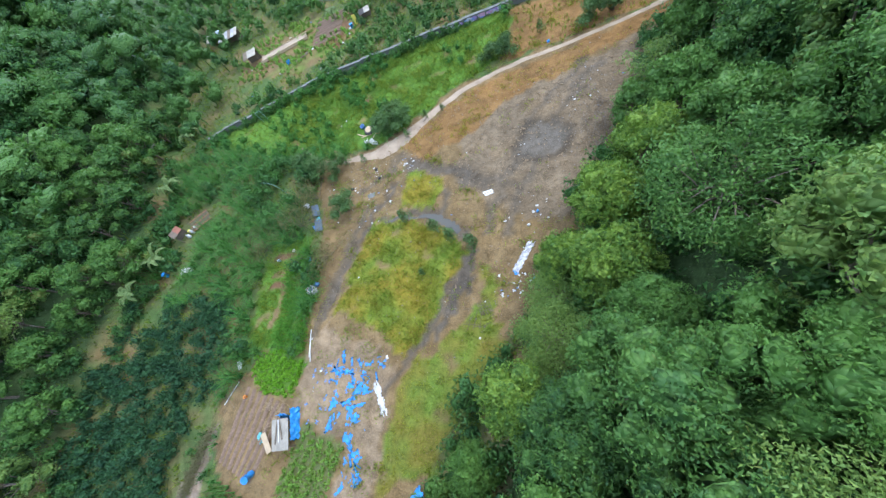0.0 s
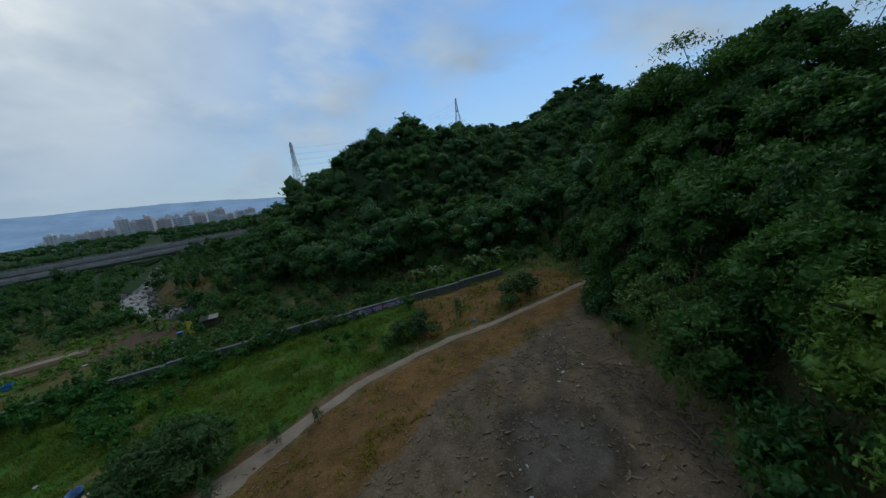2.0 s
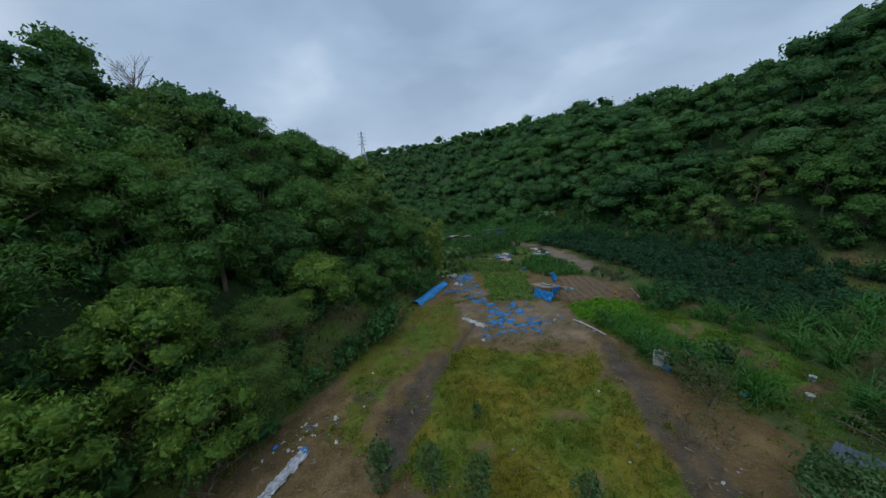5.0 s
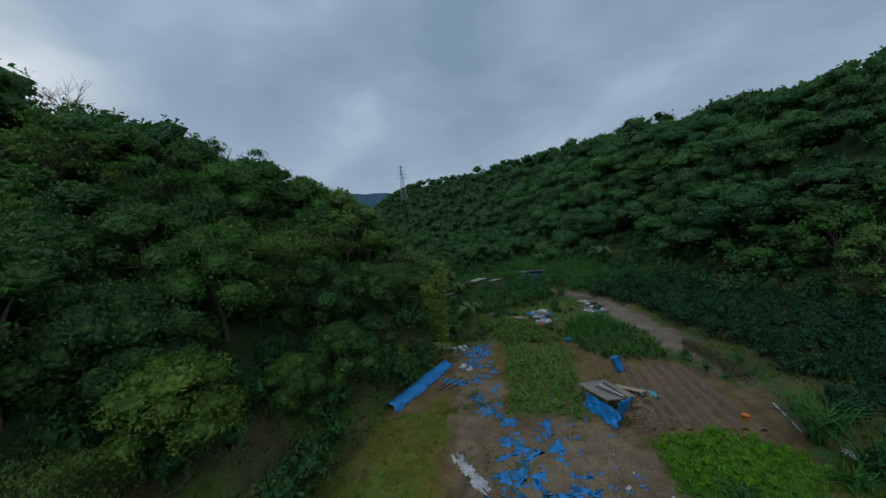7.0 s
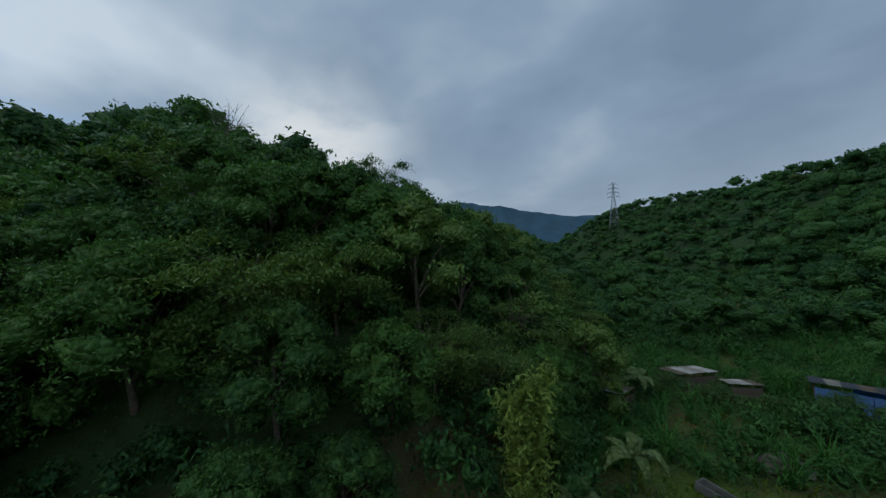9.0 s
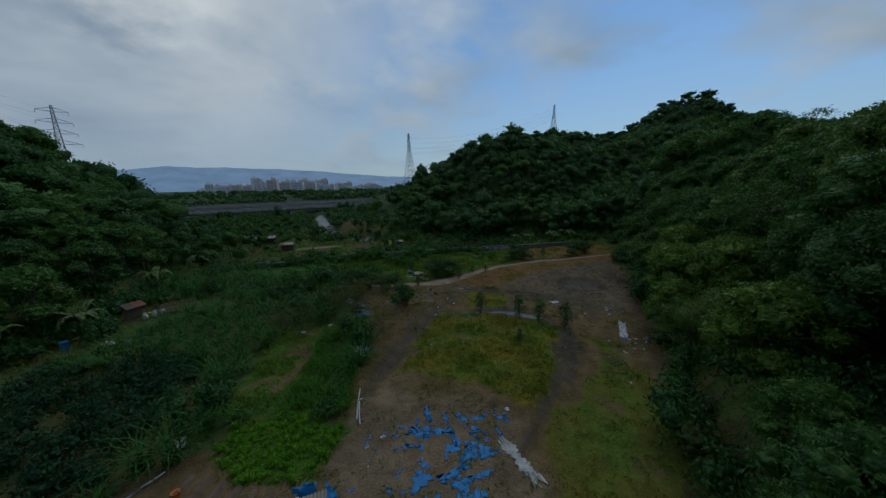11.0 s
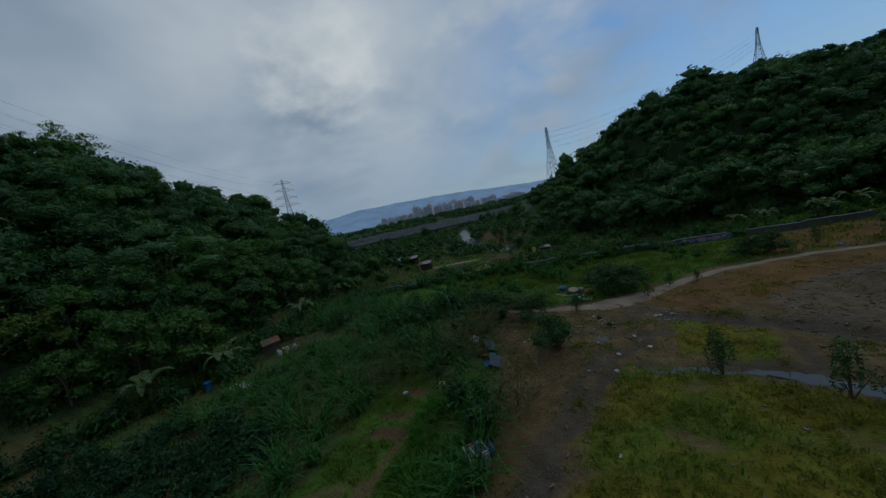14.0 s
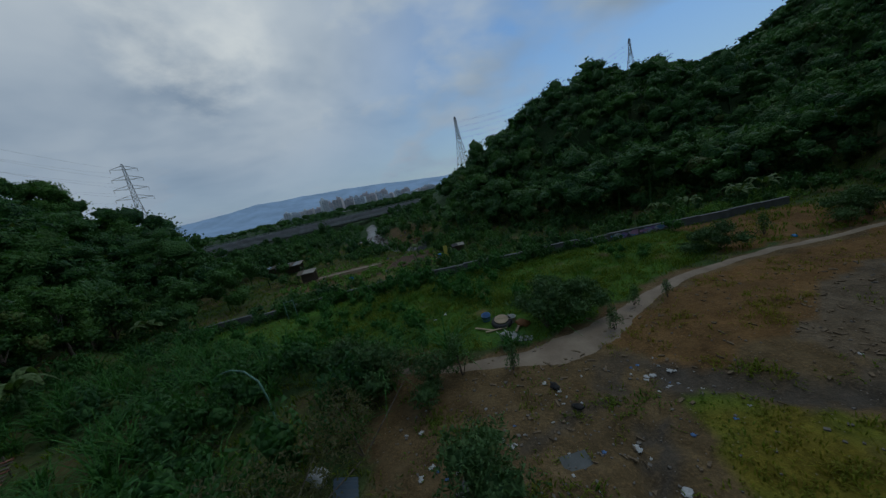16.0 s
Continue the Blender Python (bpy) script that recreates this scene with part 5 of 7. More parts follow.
# ---- pylons ----
def pylon(x, y, top, turn, wide=5.0, arms=3, thick=0.2, span=0.75, label="grey steel lattice pylon with tiers of cross-arms"):
    z0 = float(land(x, y))
    h = top - z0
    ob = thing("pylon", label, "pylon", pose(x, y, z0, 0, 0, turn), group="power line pylons")

    def half(z):
        k = z / h
        return wide / 2 * (1 - k / 0.66) + 0.13 * wide * k / 0.66 if k < 0.66 else 0.13 * wide * (1 - 0.7 * (k - 0.66) / 0.34)

    levels = np.concatenate([h * 0.66 * np.linspace(0, 1, 8) ** 0.8, h * np.linspace(0.70, 1, 8)])
    bars = []
    corner = [(-1, -1), (1, -1), (1, 1), (-1, 1)]
    for a, b in zip(levels, levels[1:]):
        p, q = half(a), half(b)
        for i in range(4):
            (cx, cy), (dx, dy) = corner[i], corner[(i + 1) % 4]
            bars += [beam((cx * p, cy * p, a), (cx * q, cy * q, b), thick * 1.25), beam((cx * p, cy * p, a), (dx * q, dy * q, b), thick * 0.7),
                     beam((dx * p, dy * p, a), (cx * q, cy * q, b), thick * 0.7), beam((cx * q, cy * q, b), (dx * q, dy * q, b), thick * 0.7)]
    part("tower_frame", mesh("tower_frame", *merge(bars), STEEL), ob)
    tips = []
    for k in range(arms):
        z, reach = h * (0.68 + 0.27 * k / (arms - 1)), wide * span * (1.0 - 0.1 * k)
        q = half(z)
        arm = []
        for s in (-1, 1):
            for c in (-1, 1):
                arm += [beam((s * q, c * q, z), (s * reach, 0, z + 0.3), thick * 0.8), beam((s * q, c * q, z + 0.035 * h), (s * reach, 0, z + 0.3), thick * 0.7)]
            arm.append(beam((s * reach, 0, z + 0.3), (s * reach, 0, z - 1.1), 0.2))
            tips.append(ob.matrix_basis @ Vector((s * reach, 0, z - 1.1)))
        part("cross_arm", mesh("cross_arm", *merge(arm), STEEL), ob)
    return tips


tips_r = pylon(-17, 195.9, 44.5, 60, 7.0, 4, 0.15, 0.3)
tips_rr = pylon(86, 211.5, 65.6, 80, 6.2, 4, 0.15, 0.45)
tips_l = pylon(-166, 142.7, 48.3, 50, 7.6, 4, 0.2, 0.85)
tips_w = pylon(-112.5, -4.4, 64.5, 60, 6.2, 4, 0.16, 0.5)
pylon(-8.8, -234, 55.2, 10, 6.0, 4, span=0.6)
pylon(212, 112, 41, 30, 5.0, 4, span=0.6)


def wire(a, b, sag):
    k = np.linspace(0, 1, 25)
    p = np.outer(1 - k, a) + np.outer(k, b)
    p[:, 2] -= sag * 4 * k * (1 - k)
    thing("power_line", "thin dark overhead power line cable", "cable", data=mesh("power_line", *tube(p, np.full(25, 0.05), 3), STEEL), group="overhead cables")


for ta, tb in ((tips_l, tips_w), (tips_r, tips_rr)):
    for a, b in zip(ta, tb):
        wire(a, b, 6.0)

# ---- road bridge over the stream ----
bridge_mat = plain("bridge_concrete", (0.33, 0.33, 0.33), 0.85, 0.4, 0.25, dirt=(0.06, 0.06, 0.055), grime=0.5)
for off, zz in ((0.0, 2.4), (15.0, 3.8)):
    bridge = thing("road_bridge", "long grey concrete road bridge on stout piers", "bridge", pose(-88 - 0.47 * off, 146 + 0.88 * off, zz, 0, 0, 28))
    part("deck", mesh("deck", *merge([box((150, 9.0, 0.5), (0, 0, -0.25)), box((150, 5.4, 0.8), (0, 0, -0.9))]), bridge_mat), bridge)
    for s in (-1, 1):
        part("parapet", mesh("parapet", *merge([box((150, 0.25, 0.55), (0, s * 4.4, 0.27)), box((150, 0.12, 0.1), (0, s * 4.4, 1.15))] + [box((0.12, 0.12, 0.62), (k, s * 4.4, 0.84)) for k in range(-74, 75, 3)]), bridge_mat), bridge)
    for k in range(-60, 61, 24):
        part("pier", mesh("pier", *merge([box((2.2, 4.6, 7), (k, 0, -5.1)), box((2.6, 8.4, 0.9), (k, 0, -2.1))]), bridge_mat), bridge)

# ---- the town and the mountains far away ----
# walls and windows are raised and blued: far haze painted into their colours
TOWN = [plain("town_" + k, c, 0.8, 0.05, 0.12, grime=0.1) for k, c in (("grey", (0.60, 0.65, 0.72)), ("rose", (0.66, 0.60, 0.61)), ("white", (0.74, 0.77, 0.80)))]
GLASS = plain("town_windows", (0.32, 0.38, 0.46), 0.4, 0.1, 0.2)


def block_mesh(w, d, h, mat, seed):
    r = np.random.default_rng(seed)
    body = [box((w, d, h), (0, 0, h / 2))] + [box((1.2, 0.8, h), (x, -d / 2 - 0.4, h / 2)) for x in np.linspace(-w / 2 + 0.6, w / 2 - 0.6, 4)]
    top = [box((w * 0.4, d * 0.5, 4), (r.uniform(-.2, .2) * w, 0, h + 2)), box((w * 0.15, d * 0.3, 6.5), (r.uniform(-.3, .3) * w, 0, h + 3.2))]
    bands = [box((w - 3, 0.5, 1.5), (0, -d / 2 - 0.1, z)) for z in np.arange(4, h - 2, 3.4)]
    return mesh("block", *merge(body), mat), mesh("roof_house", *merge(top), mat), mesh("window_band", *merge(bands), GLASS)


r = np.random.default_rng(77)
BLOCKS = [block_mesh(w, 14, h, TOWN[i % 3], i) for i, (w, h) in enumerate([(20, 26), (26, 30), (16, 34), (34, 24), (22, 32)])]
for i in range(44):
    a = radians(6 + 27 * (i + r.uniform(-.4, .4)) / 44)
    dist = r.uniform(760, 1050)
    x, y = -10 - math.sin(a) * dist, 10 + math.cos(a) * dist
    ob = thing("apartment_building", "distant pale apartment block rising over the trees", "building", pose(x, y, float(land(x, y)) - 0.5, 0, 0, math.degrees(a) + r.uniform(-25, 25)) @ Matrix.Diagonal((1, 1, r.uniform(0.55, 1.05) * (1.1 if 15 < math.degrees(a) < 27 else 0.75), 1)), group="town blocks")
    body, roof, band = BLOCKS[i % 5]
    part("block", body, ob), part("roof_house", roof, ob), part("window_band", band, ob)


def far_ridge(name, label, azs, els, dist, col, glow, seed):
    """A long far mountain side whose skyline has these heights, in degrees, at these turns from +y."""
    r = np.random.default_rng(seed)
    a = np.linspace(azs[0], azs[-1], 150)
    e = np.interp(a, azs, els) * (1 + 0.015 * np.sin(a * 0.9 + seed) + 0.008 * np.sin(a * 2.7)) + 0.03 * np.convolve(r.normal(size=150), np.ones(3) / 3, "same")
    rows = []
    for k in np.linspace(0, 1, 7):
        d = dist * (0.78 + 0.22 * k)
        x, y = -12 - np.sin(np.radians(a)) * d, 5 + np.cos(np.radians(a)) * d
        rows.append(np.stack([x, y, -3 + (12 + dist * np.tan(np.radians(e)) + 3) * k ** 1.2 * (1 + (0.05 * np.sin(a * 1.7 + 6 * k) if 0 < k < 1 else 0))], 1))
    v = np.stack(rows, 1).reshape(-1, 3)
    i, j = np.meshgrid(np.arange(149), np.arange(6))
    i, j = i.ravel(), j.ravel()
    f = np.stack([i * 7 + j, (i + 1) * 7 + j, (i + 1) * 7 + j + 1, i * 7 + j + 1], 1)
    # distance haze is put into the bluish col; glow adds emission for it
    m, n = material(name + "_hazy_slope")
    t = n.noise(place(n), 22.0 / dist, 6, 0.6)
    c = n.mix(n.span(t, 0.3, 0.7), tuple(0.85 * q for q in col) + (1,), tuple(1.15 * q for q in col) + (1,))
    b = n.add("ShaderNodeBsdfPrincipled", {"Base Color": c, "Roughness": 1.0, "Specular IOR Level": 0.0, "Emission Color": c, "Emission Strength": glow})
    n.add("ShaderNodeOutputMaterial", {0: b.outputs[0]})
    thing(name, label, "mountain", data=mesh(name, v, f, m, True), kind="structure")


far_ridge("backdrop_north", "mountain range beyond the town, painted pale blue with haze", [-30, -5, 5, 8.6, 17.6, 26, 35, 43, 50, 62, 80], [0.8, 1.3, 1.7, 2.0, 2.8, 3.1, 3.2, 2.4, 2.1, 1.6, 1.0], 4300, (0.20, 0.29, 0.42), 0.62, 1)
far_ridge("backdrop_south", "wooded mountain at the head of the valley, painted hazy dark blue", [-215, -190, -180, -172.5, -168, -165, -160, -155, -148, -140, -125, -110], [5, 5.2, 5.2, 5.7, 6.4, 7.1, 8.2, 9.0, 9.4, 8.9, 7.2, 5], 900, (0.045, 0.085, 0.12), 0.12, 2)

# ---- things on the clearing and plots ----
BLUE = plain("blue_tarpaulin", (0.012, 0.205, 0.52), 0.5, 1.5, 0.35, grime=0.3, spec=0.4)
FADED = plain("faded_blue_film", (0.09, 0.20, 0.42), 0.6, 2.0, 0.35, grime=0.4)
SILVER = plain("silver_film", (0.42, 0.43, 0.46), 0.35, 5.0, 0.6, 0.2, 0.5, grime=0.5, bump=0.6)
WHITE = plain("dirty_white_plastic", (0.50, 0.50, 0.49), 0.55, 2.0, 0.2, grime=0.5)
DARK = plain("black_rubber", (0.03, 0.03, 0.032), 0.7, 4.0, 0.3)
WOOD = plain("weathered_wood", (0.12, 0.095, 0.07), 0.85, 2.0, 0.35)
PLY = plain("bare_board", (0.42, 0.32, 0.21), 0.8, 2.0, 0.2)
TIN = plain("old_tin_sheet", (0.28, 0.265, 0.225), 0.6, 1.2, 0.3, 0.3, 0.4, dirt=(0.2, 0.1, 0.05), grime=0.5)
NAVY_TIN = plain("painted_steel_sheet", (0.070, 0.100, 0.130), 0.75, 1.0, 0.25, 0.0, 0.3)
RED_TIN = plain("rusty_red_tin", (0.22, 0.085, 0.055), 0.7, 1.5, 0.3, grime=0.4)
STRAW = plain("dry_straw", (0.30, 0.22, 0.14), 0.9, 3.0, 0.3)
ORANGE = plain("orange_plastic", (0.65, 0.22, 0.03), 0.5, 2.0, 0.2)
TEAL = plain("teal_plastic", (0.10, 0.36, 0.38), 0.5, 2.0, 0.2)
YELLOW = plain("yellow_plastic", (0.62, 0.52, 0.10), 0.5, 2.0, 0.2)
GREEN_PAINT = plain("green_painted_steel", (0.12, 0.24, 0.18), 0.5, 2.0, 0.2)
STONE = plain("pale_rubble", (0.18, 0.16, 0.14), 0.9, 2.0, 0.3)


def at(x, y, rz=0.0, lift=0.0, s=1.0, rx=0.0, ry=0.0):
    return pose(x, y, float(land(x, y)) + lift, rx, ry, rz) @ Matrix.Scale(s, 4)


def crumpled(seed, w, l, amp=0.06, ragged=0.25, n=12, mat=None, follow=None):
    """A wrinkled sheet with a torn outline; follow: where it lies, so that it drapes over the ground."""
    r = np.random.default_rng(seed)
    ny_ = max(4, int(n * l / max(w, 0.01)))
    ny_ = min(ny_, 40)
    u, v = np.meshgrid(np.linspace(-1, 1, n), np.linspace(-1, 1, ny_))
    edge_x = 1 - ragged * (0.5 + 0.5 * np.sin(v * r.uniform(6, 11) + r.uniform(0, 6)) * np.sin(v * 17 + r.uniform(0, 6)))
    edge_y = 1 - 0.5 * ragged * (0.5 + 0.5 * np.sin(u * r.uniform(5, 9) + r.uniform(0, 6)))
    x, y = u * edge_x * w / 2, v * edge_y * l / 2
    z = amp * (0.6 * np.sin(x * 9 / max(w, .5) + r.uniform(0, 6) + 2 * np.sin(y * 3)) * np.sin(y * 11 / max(l, .5) * 2 + r.uniform(0, 6)) + 0.7 * r.normal(size=x.shape) * 0.5)
    z = np.maximum(z, -0.3 * amp) + 0.3 * amp + 0.012
    if follow is not None:
        m = follow
        g = np.array([m @ Vector((a, b, 0)) for a, b in zip(x.ravel(), y.ravel())])
        z = z + (land(g[:, 0], g[:, 1]) - m.translation.z).reshape(z.shape)
    vs = np.stack([x, y, z], -1).reshape(-1, 3)
    i, j = np.meshgrid(np.arange(n - 1), np.arange(ny_ - 1))
    i, j = i.ravel(), j.ravel()
    top = np.stack([j * n + i, j * n + i + 1, (j + 1) * n + i + 1, (j + 1) * n + i], 1)
    k = len(vs)
    low = vs - np.array([0, 0, 0.008])
    rim = [q for e in range(n - 1) for q in ([e + 1, e, e + k, e + 1 + k], [(ny_ - 1) * n + e, (ny_ - 1) * n + e + 1, (ny_ - 1) * n + e + 1 + k, (ny_ - 1) * n + e + k])]
    rim += [q for e in range(ny_ - 1) for q in ([e * n, (e + 1) * n, (e + 1) * n + k, e * n + k], [(e + 1) * n + n - 1, e * n + n - 1, e * n + n - 1 + k, (e + 1) * n + n - 1 + k])]
    return mesh("sheet", np.concatenate([vs, low]), np.concatenate([top, top[:, ::-1] + k, np.array(rim)]), mat, True)


def corrugated(w, l, pitch=0.12, amp=0.025, thick=0.006, mat=TIN, bend=0.0):
    n = int(w / pitch) * 4 + 1
    x = np.linspace(-w / 2, w / 2, n)
    z = amp * np.sin((x + w / 2) / pitch * 2 * np.pi)
    rows = []
    for y in np.linspace(-l / 2, l / 2, 5):
        rows.append(np.stack([x, np.full(n, y), z + bend * (x / w) ** 2 + 0.01 * np.sin(x * 5 + y * 3)], 1))
    v = np.stack(rows).reshape(-1, 3)
    i, j = np.meshgrid(np.arange(n - 1), np.arange(4))
    i, j = i.ravel(), j.ravel()
    f = np.stack([j * n + i, j * n + i + 1, (j + 1) * n + i + 1, (j + 1) * n + i], 1)
    return mesh("sheet", np.concatenate([v, v - np.array([0, 0, thick])]), np.concatenate([f, f[:, ::-1] + len(v)]), mat, True)


def lump(seed, size, mat, knob=0.25):
    """A slumped sack or bundle."""
    r = np.random.default_rng(seed)
    v, f = shell(r, np.zeros(3), np.array(size) / 2, 7, 10)
    v = v * (1 + knob * 0.3 * r.normal(size=(len(v), 1)))
    v[:, 2] = np.maximum(v[:, 2], -size[2] * 0.32) + size[2] * 0.32
    caps = []
    for ring, flip in ((0, False), (6, True)):
        q = [ring * 10 + k for k in range(10)]
        caps += [[q[0], q[k], q[k + 1], q[k + 2]] if not flip else [q[0], q[k + 2], q[k + 1], q[k]] for k in (1, 3, 5, 7)]
    return mesh("sack", v, np.concatenate([f, np.array(caps)]), mat, True)


def pail(rad, high, mat, open_top=True):
    """A slightly flared bucket or drum with a rim and a wall thickness."""
    seg = 16
    prof = [(rad * 0.82, 0), (rad * 0.86, high * 0.1), (rad * 0.97, high * 0.94), (rad * 1.04, high * 0.95), (rad * 1.04, high), (rad * 0.93, high), (rad * 0.8, high * 0.1 if open_top else high * 0.97), (0.01, high * 0.1 if open_top else high * 0.97)]
    a = np.arange(seg) * 2 * np.pi / seg
    v = np.array([[p * math.cos(t), p * math.sin(t), z] for p, z in [(0.01, 0)] + prof for t in a])
    k = len(prof)
    f = [[i * seg + j, i * seg + (j + 1) % seg, (i + 1) * seg + (j + 1) % seg, (i + 1) * seg + j] for i in range(k) for j in range(seg)]
    return mesh("bucket", v, np.array(f), mat, True)


# blue weed film torn to scraps over the bare plots
r = np.random.default_rng(60)
SCRAPS = [crumpled(200 + i, w, l, 0.025, 1.1, 6, m) for i, (w, l, m) in enumerate([(0.5, 0.9, BLUE), (0.35, 0.6, BLUE), (0.8, 0.6, BLUE), (0.3, 1.1, BLUE), (0.6, 0.5, FADED), (0.9, 0.45, FADED), (0.25, 0.4, BLUE), (1.1, 1.5, BLUE), (0.7, 1.9, BLUE)])]
spots = [(r.uniform(-17.0, -14.0), r.uniform(-15.5, -5.2)) for _ in range(170)] + [(r.normal(-15.0, 1.5), r.uniform(-4.4, 0.4)) for _ in range(48)] + [(r.uniform(-18.4, -12.2), r.normal(1.0, 0.75)) for _ in range(34)] + [(r.uniform(-21, -16.5), r.uniform(-4.0, 2.2)) for _ in range(26)]
for x, y in spots:
    if not (inside(np.array([x]), np.array([y]), TARP_FIELD)[0]):
        continue
    if x > -17 and y < -5 and r.uniform() < 0.12:
        continue
    i = int(r.choice([0, 1, 3, 3, 6, 8, 2, 0])) if y < -5 else int(r.choice([0, 1, 2, 3, 4, 5, 6, 7, 8, 0, 2] if y < 0 else [0, 3, 3, 8, 1, 2, 8, 6])) if x > -17.5 else int(r.choice([4, 5, 6]))
    thing("tarp_scrap", "torn scrap of bright blue plastic film lying on the soil" if i not in (4, 5) else "faded greyish blue scrap of plastic film on the soil", "tarp scrap",
          at(x, y, r.uniform(0, 360), 0.0, r.uniform(0.45, 1.0)), SCRAPS[i], "torn blue film scraps")


def draped(name, label, cat, x, y, w, l, rz, mat, amp=0.08, ragged=0.25, seed=1, n=12, group=""):
    m = at(x, y, rz, 0.012)
    return thing(name, label, cat, m, crumpled(seed, w, l, amp, ragged, n, mat, m), group)


# the long rolled-out tarpaulin by the wood, lying over a ridge of soil
m = at(-10.5, -9.7, -41)
long_tarp = crumpled(301, 1.25, 6.6, 0.05, 0.12, 14, BLUE, m)
co = np.array([v.co for v in long_tarp.vertices])
co[:, 2] += 0.42 * np.maximum(0, 1 - (co[:, 0] / 0.6) ** 2)
long_tarp.vertices.foreach_set("co", co.astype(np.float32).ravel())
thing("long_tarpaulin", "long bright blue tarpaulin draped over a low bank", "tarpaulin", m, long_tarp)
draped("tarpaulin", "crumpled bright blue tarpaulin thrown on the ground", "tarpaulin", -12.9, -9.4, 0.9, 1.9, 60, BLUE, 0.1, 0.4, 302)
for k, (x, y, rz) in enumerate([(-12.6, -9.2, 32), (-12.3, -9.5, 40), (-13.0, -8.9, 25)]):
    thing("plank", "grey weathered plank lying across the blue sheet", "plank", at(x, y, rz, 0.12), mesh("plank", *box((2.4 - 0.3 * k, 0.14, 0.035)), WOOD), "loose planks")

draped("silver_film", "long strip of crinkled silver mulching film lying in the mud", "plastic film", 0.25, 9.65, 0.66, 3.3, -33, SILVER, 0.13, 0.3, 303, 18)
draped("blue_sack", "flattened blue and white plastic sack", "sack", -0.5, 8.35, 0.4, 0.5, 20, BLUE, 0.06, 0.4, 304)
draped("white_film", "crumpled dirty white plastic film heaped at the plot's edge", "plastic film", -12.5, -1.3, 0.75, 3.0, 22, WHITE, 0.07, 0.7, 305, 12)
m = at(-2.37, 16.7, 12, 0.03)
slab = thing("white_board", "flat white printed board lying on the bare soil", "board", m, mesh("board", *box((0.95, 0.5, 0.03)), WHITE))
for k in (-0.28, 0.0, 0.28):
    part("print_bar", mesh("print_bar", *box((0.1, 0.2, 0.006), (k, 0, 0.019)), TIN), slab, "dark faded print on the board")


# the low hut: a tin roof on posts with blue sheeting below
hut = thing("garden_hut", "low shelter with a tin roof and blue sheeting", "hut", at(-21.2, -4.1, 8))
part("roof", corrugated(1.9, 2.4, 0.13, 0.03, 0.008, TIN), hut, "brown weathered corrugated tin roof", pose(0, 0, 1.05, 6, -7, 0))
for sx in (-0.8, 0.8):
    for sy in (-1.0, 1.0):
        part("post", mesh("post", *beam((sx, sy, -0.1), (sx, sy, 1.0 + 0.09 * sx + 0.1 * sy), 0.09, 0.08), WOOD), hut)
m2 = crumpled(311, 1.0, 2.6, 0.12, 0.2, 12, BLUE)
part("side_sheet", m2, hut, "bright blue tarpaulin hanging from the roof's edge", pose(0.95, 0.7, 0.45, 12, 68, 14))
part("side_sheet", crumpled(312, 0.9, 2.0, 0.12, 0.2, 10, BLUE), hut, "bright blue tarpaulin hanging from the roof's edge", pose(0.1, 1.25, 0.42, 68, 0, 4))
for k in range(3):
    part("batten", mesh("batten", *box((0.1, 2.0 - 0.3 * k, 0.05)), WHITE if k == 1 else WOOD), hut, m=pose(-0.3 + 0.25 * k, 0.3, 1.16 + 0.02 * k, 6, -7, 10 * k - 8))
thing("blue_drum", "tipped blue plastic drum leaning behind the hut", "drum", at(-24.3, -7.2, 30, 0.12, 1, 24), pail(0.32, 0.95, BLUE, False))
thing("board", "pale bare board leaning on the straw heap", "board", at(-23.2, -4.9, 30, 0.35, 1, 8, -14), mesh("board", *box((0.7, 1.7, 0.025)), PLY))
draped("green_net", "bundle of teal green netting", "net", -24.2, -4.6, 0.7, 1.0, 40, TEAL, 0.16, 0.4, 313)
rr = np.random.default_rng(61)


def sticks(name, label, cat, x, y, n, long, wide, mat, high=0.25, thick=0.03):
    ob = thing(name, label, cat, at(x, y))
    for k in range(n):
        a = rr.normal(size=3) * np.array([wide, wide, 0])
        z = abs(rr.normal()) * high + 0.03
        t = rr.uniform(0, 6.28)
        d = np.array([math.cos(t), math.sin(t), rr.normal() * 0.12]) * long * rr.uniform(0.4, 1) / 2
        b = a + np.array([0, 0, z])
        part("stick", mesh("stick", *tube([b - d, b + np.array([0, 0, rr.normal() * 0.05]), b + d], [thick, thick, thick * 0.5], 4), mat), ob)


sticks("straw_heap", "heap of dry brown stalks beside the hut", "straw heap", -22.3, -2.9, 130, 1.0, 0.55, STRAW, 0.3, 0.022)
sticks("straw_heap", "small heap of dry pale stalks", "straw heap", -23.8, -2.0, 30, 0.6, 0.25, STRAW, 0.15, 0.02)
sticks("brushwood", "pile of dead branches at the wood's edge", "brushwood", 8.8, 19.5, 16, 3.0, 0.8, WOOD, 0.25, 0.06)
sticks("brushwood", "pile of pale dead branches on the mud", "brushwood", 9.2, 24.2, 14, 2.4, 0.7, WOOD, 0.2, 0.05)
sticks("brushwood", "long pale poles and branches dumped along the wood's edge", "brushwood", 8.5, 21.4, 22, 3.6, 0.7, WOOD, 0.22, 0.035)
sticks("brushwood", "long bare poles lying below the trees", "brushwood", 8.0, 17.6, 18, 3.8, 0.55, WOOD, 0.25, 0.04)
sticks("brushwood", "dead branches lying below the trees", "brushwood", 2.9, 8.9, 12, 2.4, 0.8, WOOD, 0.2, 0.045)
sticks("brushwood", "broken branches lying in the grass", "brushwood", -4.0, 4.4, 9, 1.8, 0.5, WOOD, 0.15, 0.04)
